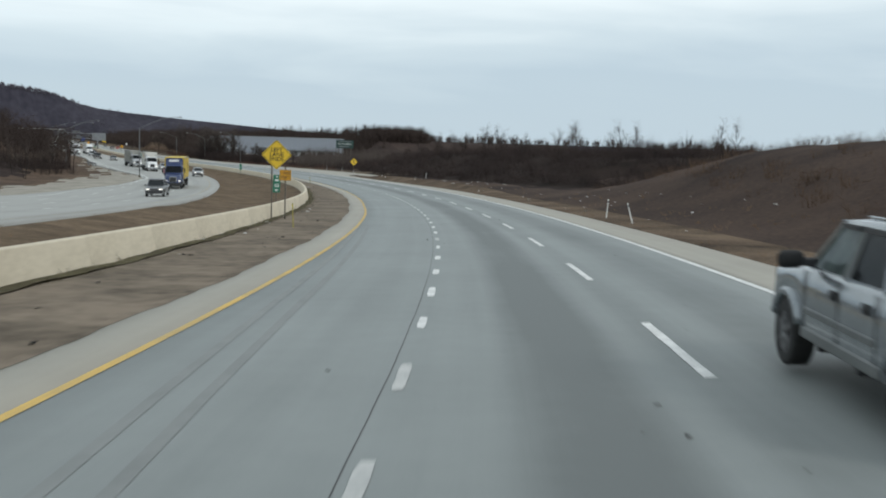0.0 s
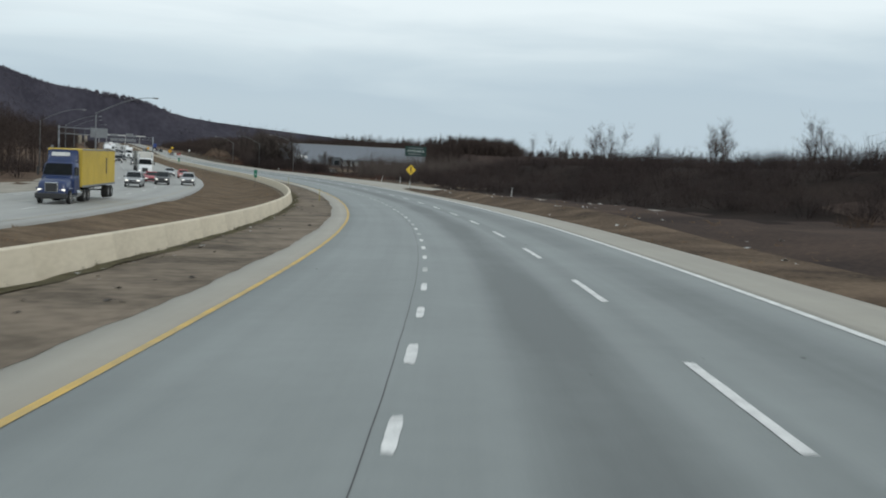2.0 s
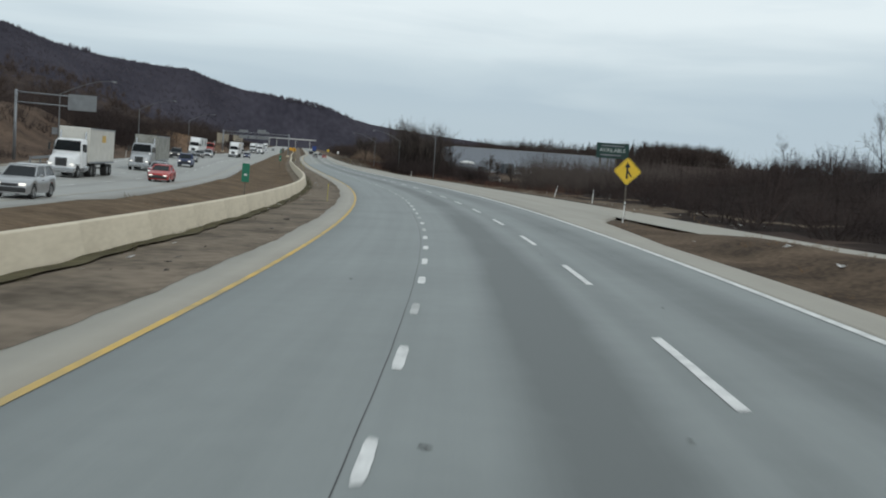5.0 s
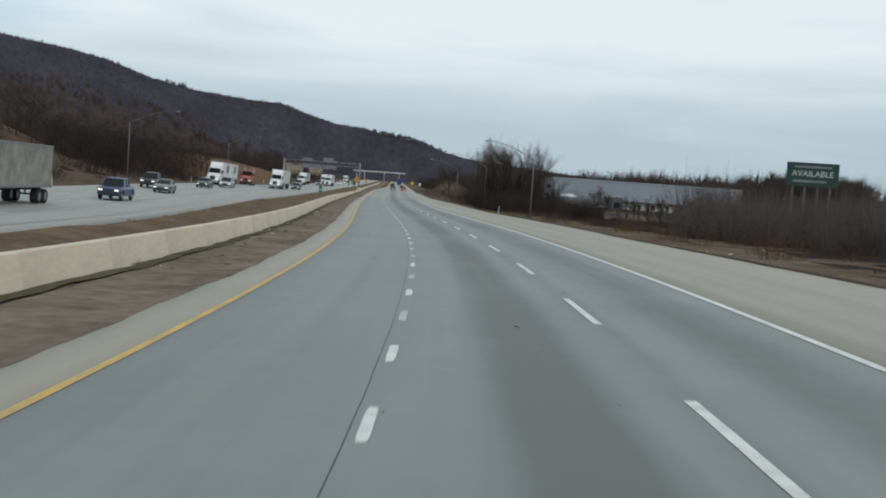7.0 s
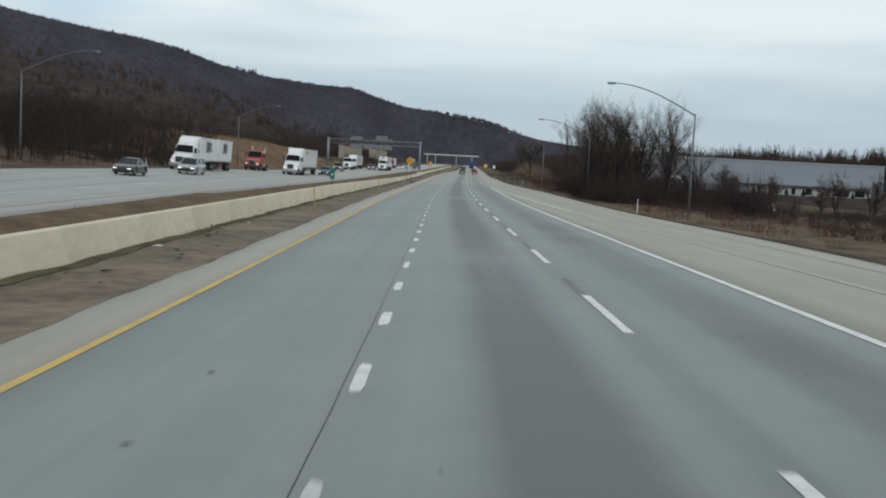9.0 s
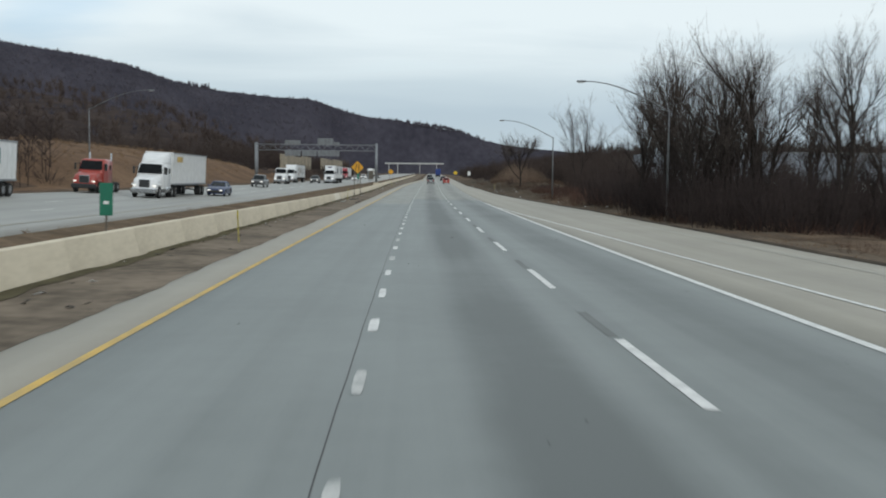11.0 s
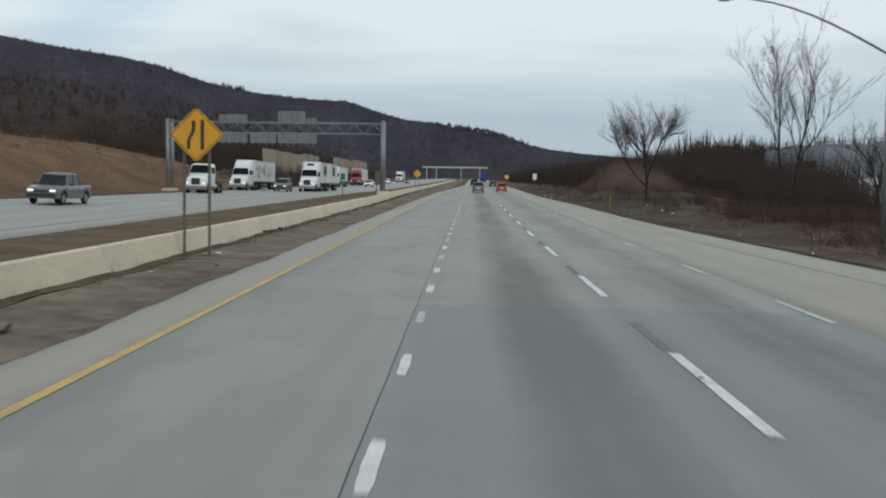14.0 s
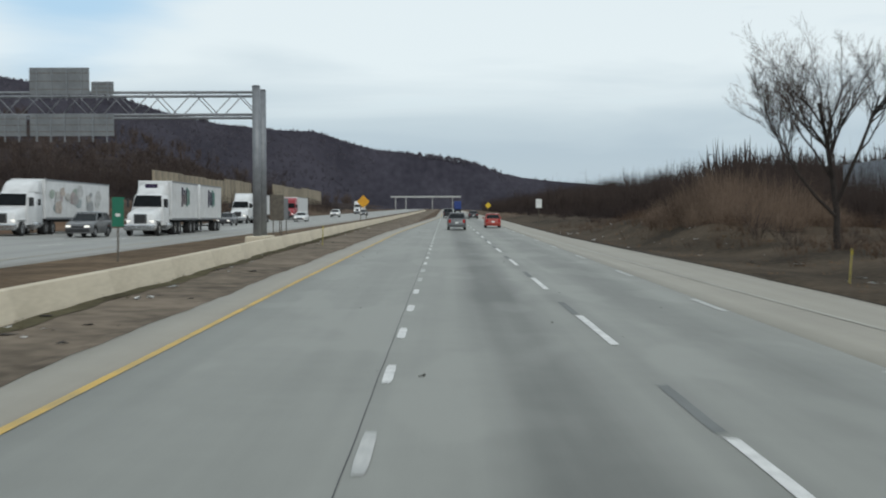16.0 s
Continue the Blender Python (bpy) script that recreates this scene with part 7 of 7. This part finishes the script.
t, e = lorry(256.4, -26.6, "white lorry with a cream box body", WHITEP, [(9.5, OFFW, 10)], sleeper=False, fairing=False)
for sx in (-1, 1):
    part("letter_bar", boxes([(sx * 1.30, -9.0, 3.2, 0.02, 1.4, 0.6)]), YELLOW, t, "yellow bar of lettering")
t, e = lorry(293, -26.2, "grey lorry with a slatted livestock trailer", SILVER, [(13.0, SLATS, 34)], sleeper=True, fairing=False)
car("pickup", NAVY, oncoming(326.5, -23.8), "dark blue pickup coming the other way", "oncoming cars")
car("sedan", GREY, oncoming(354.5, -25.0), "grey sedan coming the other way", "oncoming cars")
car("pickup", DARK, oncoming(365, -28.5), "black pickup coming the other way", "oncoming cars")
car("sedan", DARK, oncoming(391.5, -26.4), "dark sedan coming the other way", "oncoming cars")
t, e = lorry(422, -30.2, "white lorry with two short white trailers", WHITEP, [(8.3, WHITEP, 9), (8.3, WHITEP, 9)], sleeper=True)
for a, b in e:
    for sx in (-1, 1):
        for q in range(3):
            part("logo_bar", boxes([(sx * 1.302, (a + b) / 2 + 1.0 + 0.35 - 0.62 * q, 2.9, 0.02, 0.42, 1.5 - 0.35 * (q > 0))]), paint("violet", (0.022, 0.010, 0.05)), t, "violet block of a logo")
    for sx in (-1, 1):
        for q in range(2):
            part("logo_bar", boxes([(sx * 1.302, (a + b) / 2 - 0.5 + 0.35 - 0.62 * q, 2.9, 0.02, 0.42, 1.5 - 0.35 * (q > 0))]), GREENP, t, "green block of a logo")
car("minivan", SILVER, oncoming(411.3, -26.0), "silver minivan coming the other way", "oncoming cars")
t = thing("lorry", oncoming(462, -29.6), "red lorry tractor without a trailer", "lorry", "lorries")
tractor(t, ORANGER, sleeper=True, fairing=False)
t, e = lorry(457.0, -22.9, "white lorry with a plain white trailer", WHITEP, [(14.6, WHITEP, 16)], sleeper=True)
for sx in (-1, 1):
    part("letter_bar", boxes([(sx * 1.30, -7.5, 3.45, 0.02, 2.2, 0.5)]), YELLOW, t, "yellow bar of lettering")
car("sedan", NAVY, oncoming(475.6, -20.0), "dark blue sedan coming the other way", "oncoming cars")
car("pickup", GREY, oncoming(527.5, -24.0), "dark pickup coming the other way", "oncoming cars")
car("sedan", DARK, oncoming(652, -24.5), "dark sedan coming the other way", "oncoming cars")
t, e = lorry(600.5, -29.4, "white lorry with a food-picture trailer", WHITEP, [(14.6, WHITEP, 16)], sleeper=True)
pic = [("teal", (0.05, 0.20, 0.22)), ("leaf", (0.05, 0.22, 0.05)), ("peach", (0.50, 0.28, 0.12)), ("brick", (0.28, 0.07, 0.04)), ("cream", (0.55, 0.50, 0.42)), ("slate", (0.08, 0.12, 0.15)), ("rust", (0.35, 0.13, 0.05)), ("pale", (0.60, 0.60, 0.58)), ("umber", (0.12, 0.06, 0.035))]
rq = random.Random(11)
for sx in (-1, 1):
    for k in range(26):
        nm, c = rq.choice(pic)
        c = tuple(0.35 + 0.35 * v for v in c)
        r, n = rq.uniform(0.25, 0.6), 9
        y, z = -5.8 - 12.6 * rq.random(), rq.uniform(1.9, 3.3)
        bm = bmesh.new()
        bm.faces.new([bm.verts.new((sx * (1.30 + 0.0015 * k), y + 1.5 * r * rq.uniform(0.7, 1.1) * math.cos(2 * math.pi * i / n), z + r * rq.uniform(0.7, 1.1) * math.sin(2 * math.pi * i / n))) for i in range(n)])
        part("picture_patch", bm, mat("print_" + nm, c, tuple(v * 0.6 for v in c), 0.5, scale=2.5, fine=9.0), t)
flat = thing("flatbed_lorry", oncoming(572, -27.4), "white flatbed lorry with a short open deck", "lorry", "lorries")
tractor(flat, WHITEP, sleeper=False, fairing=False, stacks=False)
part("deck", boxes([(0, -6.0, 1.15, 2.3, 4.0, 0.14)], 0.02), UNDER, flat)
part("headboard", boxes([(0, -4.1, 1.75, 2.2, 0.10, 1.1)], 0.02), GALV, flat)
part("load", boxes([(0, -5.2, 1.55, 1.6, 1.0, 0.6), (0.2, -6.9, 1.45, 1.3, 1.2, 0.45)], 0.05), PLASTIC, flat, "dark load on the deck")
car("suv", GREY, oncoming(601.3, -23.6), "grey suv coming the other way", "oncoming cars")
t, e = lorry(604, -20.9, "white lorry with two short white trailers", WHITEP, [(8.3, WHITEP, 9), (8.3, WHITEP, 9)], sleeper=False)
part("letter_bar", boxes([(0, -3.02, 3.62, 0.9, 0.06, 0.3)]), paint("violet", (0.022, 0.010, 0.05)), t, "dark bar of lettering on the fairing")
for a, b in e:
    for sx in (-1, 1):
        for q in range(3):
            part("logo_bar", boxes([(sx * 1.302, (a + b) / 2 + 0.8 + 0.35 - 0.62 * q, 2.9, 0.02, 0.42, 1.5 - 0.35 * (q > 0))]), paint("violet", (0.022, 0.010, 0.05)), t, "violet block of a logo")
    for sx in (-1, 1):
        for q in range(2):
            part("logo_bar", boxes([(sx * 1.302, (a + b) / 2 - 0.7 + 0.35 - 0.62 * q, 2.9, 0.02, 0.42, 1.5 - 0.35 * (q > 0))]), GREENP, t, "green block of a logo")
lorry(668, -26.4, "white lorry with a white trailer", WHITEP, [(13.0, WHITEP, 14)], sleeper=True)
lorry(715, -26.8, "red lorry with a white trailer", DKRED, [(13.0, WHITEP, 14)], sleeper=True)
car("sedan", WHITEP, oncoming(690, -21.0), "white sedan coming the other way", "oncoming cars")
car("suv", WHITEP, oncoming(760, -23.0), "white suv coming the other way", "oncoming cars")
car("sedan", GREY, oncoming(800, -19.8), "grey sedan coming the other way", "oncoming cars")
lorry(860, -26.5, "white lorry with a grey trailer", WHITEP, [(13.0, OFFW, 14)], sleeper=True)

# blue lorry far ahead, seen from behind
t = thing("lorry", spot(930, 5.6, 0.012, 0), "blue lorry with a blue box trailer far ahead", "lorry", "lorries")
tractor(t, BLUE, sleeper=False, fairing=False)
box_trailer(t, -4.0, 10.0, BLUE, boards=10)

# cars parked before the office annex
for k, (s, o, c, kd) in enumerate(((462, 48, WHITEP, "suv"), (470, 48.3, DARK, "sedan"), (478, 48, SILVER, "sedan"), (486, 48.2, WHITEP, "minivan"), (494, 48, RED, "hatch"))):
    p = ground_at(s, o)
    car(kd, c, pose(float(p[0]), float(p[1]), float(p[2]) + 0.02, 0, 0, 90), "car parked before the low office annex", "parked cars")


# ---- the silver crew-cab pickup in the outer lane ----
PK = mat("pickup_silver", (0.25, 0.275, 0.292), (0.19, 0.207, 0.222), 0.26, 0.7, 0.9, 12.0, coat=0.35)
PKD = mat("pickup_lower", (0.16, 0.17, 0.17), (0.11, 0.12, 0.12), 0.5, 0.3, 1.2, 20.0)
pk = thing("crew_cab_pickup", spot(21.4, 5.73, 0.012, 0, bank_at(21.4)), "dusty silver crew-cab pickup with dark mirrors and tinted windows", "pickup")
axles = (1.85, -1.95)
tops = [(2.88, 0.78), (2.86, 1.08), (2.55, 1.20), (1.55, 1.29), (1.25, 1.31), (-2.95, 1.33), (-3.02, 0.80)]
part("body", shell_bm(tops, 1.0, 0.46, axles, 0.55), PK, pk)
part("underbody", boxes([(0, 0, 0.58, 1.35, 5.5, 0.28)], 0.03), UNDER, pk)
base, roof, wb, wr, zb, zr = (1.28, -1.22), (0.55, -1.02), 0.90, 0.74, 1.29, 1.90


# Opaque pale green: daylight seen through the cab is painted into the pane.
PALE = mat("skylit_glass", (0.20, 0.25, 0.245), (0.10, 0.125, 0.125), 0.08, 0.0, 1.3, 3.0)


def pane(name, points, label, glass=GLASS):
    """One flat pane of glass."""
    bm = bmesh.new()
    bm.faces.new([bm.verts.new(p) for p in points])
    bmesh.ops.solidify(bm, geom=bm.faces[:], thickness=0.012)
    return part(name, bm, glass, pk, label)


part("cabin", cabin_bm((base[0] - 0.03, base[1] + 0.03), (roof[0] - 0.03, roof[1] + 0.03), wb - 0.03, wr - 0.03, zb, zr - 0.01), UNDER, pk, "dark cabin behind the glass")
pane("windscreen", ((wb, base[0], zb), (-wb, base[0], zb), (-wr, roof[0], zr), (wr, roof[0], zr)), "wide tinted windscreen")
pane("rear_window", ((wb, base[1], zb), (-wb, base[1], zb), (-wr, roof[1], zr), (wr, roof[1], zr)), "tinted rear window")
for sx in (-1, 1):
    pane("front_side_window", ((sx * wb, base[0] - 0.06, zb), (sx * wb, 0.05, zb), (sx * wr, -0.07, zr), (sx * wr, roof[0] - 0.04, zr)), "side window coloured like the sky seen through it", PALE)
    pane("rear_side_window", ((sx * wb, -0.02, zb), (sx * wb, base[1] + 0.05, zb), (sx * wr, roof[1] + 0.04, zr), (sx * wr, -0.14, zr)), "dark rear side window")
part("roof", roof_bm(roof, wr, zr, 0.05), PK, pk)
for sx in (-1, 1):
    for a, b, size in (((sx * wb, base[0], zb), (sx * wr, roof[0], zr - 0.02), 0.065), ((sx * wb, base[1], zb), (sx * wr, roof[1], zr - 0.02), 0.12), ((sx * (wb + 0.004), 0.02, zb), (sx * (wr - 0.01), -0.10, zr - 0.03), 0.085)):
        part("pillar", strip_bm([(a, b)], size), PK, pk)
    for y0, y1 in ((0.50, -0.02), (-0.18, -0.92)):
        part("window_visor", strip_bm([((sx * (wr + 0.05), y0, zr - 0.055), (sx * (wr + 0.055), y1, zr - 0.055))], 0.055), PLASTIC, pk, "dark window visor")
    mirror = part("wing_mirror", boxes([(sx * 1.22, 1.02, 1.41, 0.31, 0.18, 0.21)], 0.085, 4), UNDER, pk, "large black wing mirror")
    part("mirror_arm", boxes([(sx * 1.04, 1.0, 1.38, 0.22, 0.08, 0.10)], 0.02), PLASTIC, mirror)
    for y in (0.16, -0.85):
        h = part("door_handle", boxes([(sx * 1.005, y, 1.10, 0.03, 0.20, 0.11)], 0.012), UNDER, pk, "black door handle")
        part("pull", boxes([(sx * 1.022, y, 1.12, 0.02, 0.17, 0.035)], 0.006), PLASTIC, h)
    for y in (1.18, 0.00, -1.12):
        part("door_gap", boxes([(sx * 1.001, y, 0.92, 0.012, 0.012, 0.72)]), UNDER, pk)
    part("side_moulding", boxes([(sx * 1.005, 0.55, 0.80, 0.035, 1.15, 0.085), (sx * 1.005, -0.58, 0.80, 0.035, 1.08, 0.085)], 0.012), PKD, pk)
    part("rocker_panel", boxes([(sx * 0.985, 0.0, 0.53, 0.06, 2.5, 0.14)], 0.02), PKD, pk)
    for a in axles:
        secs = []
        for ang in np.linspace(0.42, math.pi - 0.42, 13):
            c, s_ = math.cos(ang), math.sin(ang)
            secs.append([(sx * 0.99, a + 0.53 * c, 0.36 + 0.53 * s_), (sx * 1.05, a + 0.54 * c, 0.36 + 0.54 * s_), (sx * 1.05, a + 0.60 * c, 0.36 + 0.60 * s_), (sx * 0.99, a + 0.63 * c, 0.36 + 0.63 * s_)])
        part("fender_flare", loft(secs), PK, pk)
    part("headlight", boxes([(sx * 0.66, 2.84, 0.98, 0.30, 0.10, 0.20)], 0.03), LAMPWHITE, pk, "clear headlight")
    part("tail_light", boxes([(sx * 0.88, -2.99, 1.05, 0.18, 0.08, 0.42)], 0.02), LAMPRED, pk, "red tail light")
    part("roof_rail", boxes([(sx * 0.60, -0.25, zr + 0.055, 0.04, 1.0, 0.03)], 0.01), PK, pk)
part("bed_floor", boxes([(0, -2.1, 1.335, 1.55, 1.55, 0.02)]), UNDER, pk, "dark bed cover")
part("tailgate", boxes([(0, -3.0, 1.05, 1.52, 0.06, 0.50)], 0.02), PK, pk)
part("front_bumper", boxes([(0, 2.84, 0.66, 1.80, 0.22, 0.24)], 0.06), CHROME, pk)
part("rear_bumper", boxes([(0, -3.08, 0.66, 1.92, 0.20, 0.22)], 0.05), CHROME, pk)
part("grille", boxes([(0, 2.89, 1.00, 1.05, 0.06, 0.24)], 0.02), PLASTIC, pk)
part("step_bracket", boxes([(sx * 0.86, y, 0.42, 0.20, 0.10, 0.08) for sx in (-1, 1) for y in (0.7, -0.6)]), UNDER, pk)
add_wheels(pk, axles, 1.78, 0.42, 0.29, mat("dull_rim", (0.20, 0.205, 0.21), (0.10, 0.10, 0.105), 0.5, 0.5), 6)
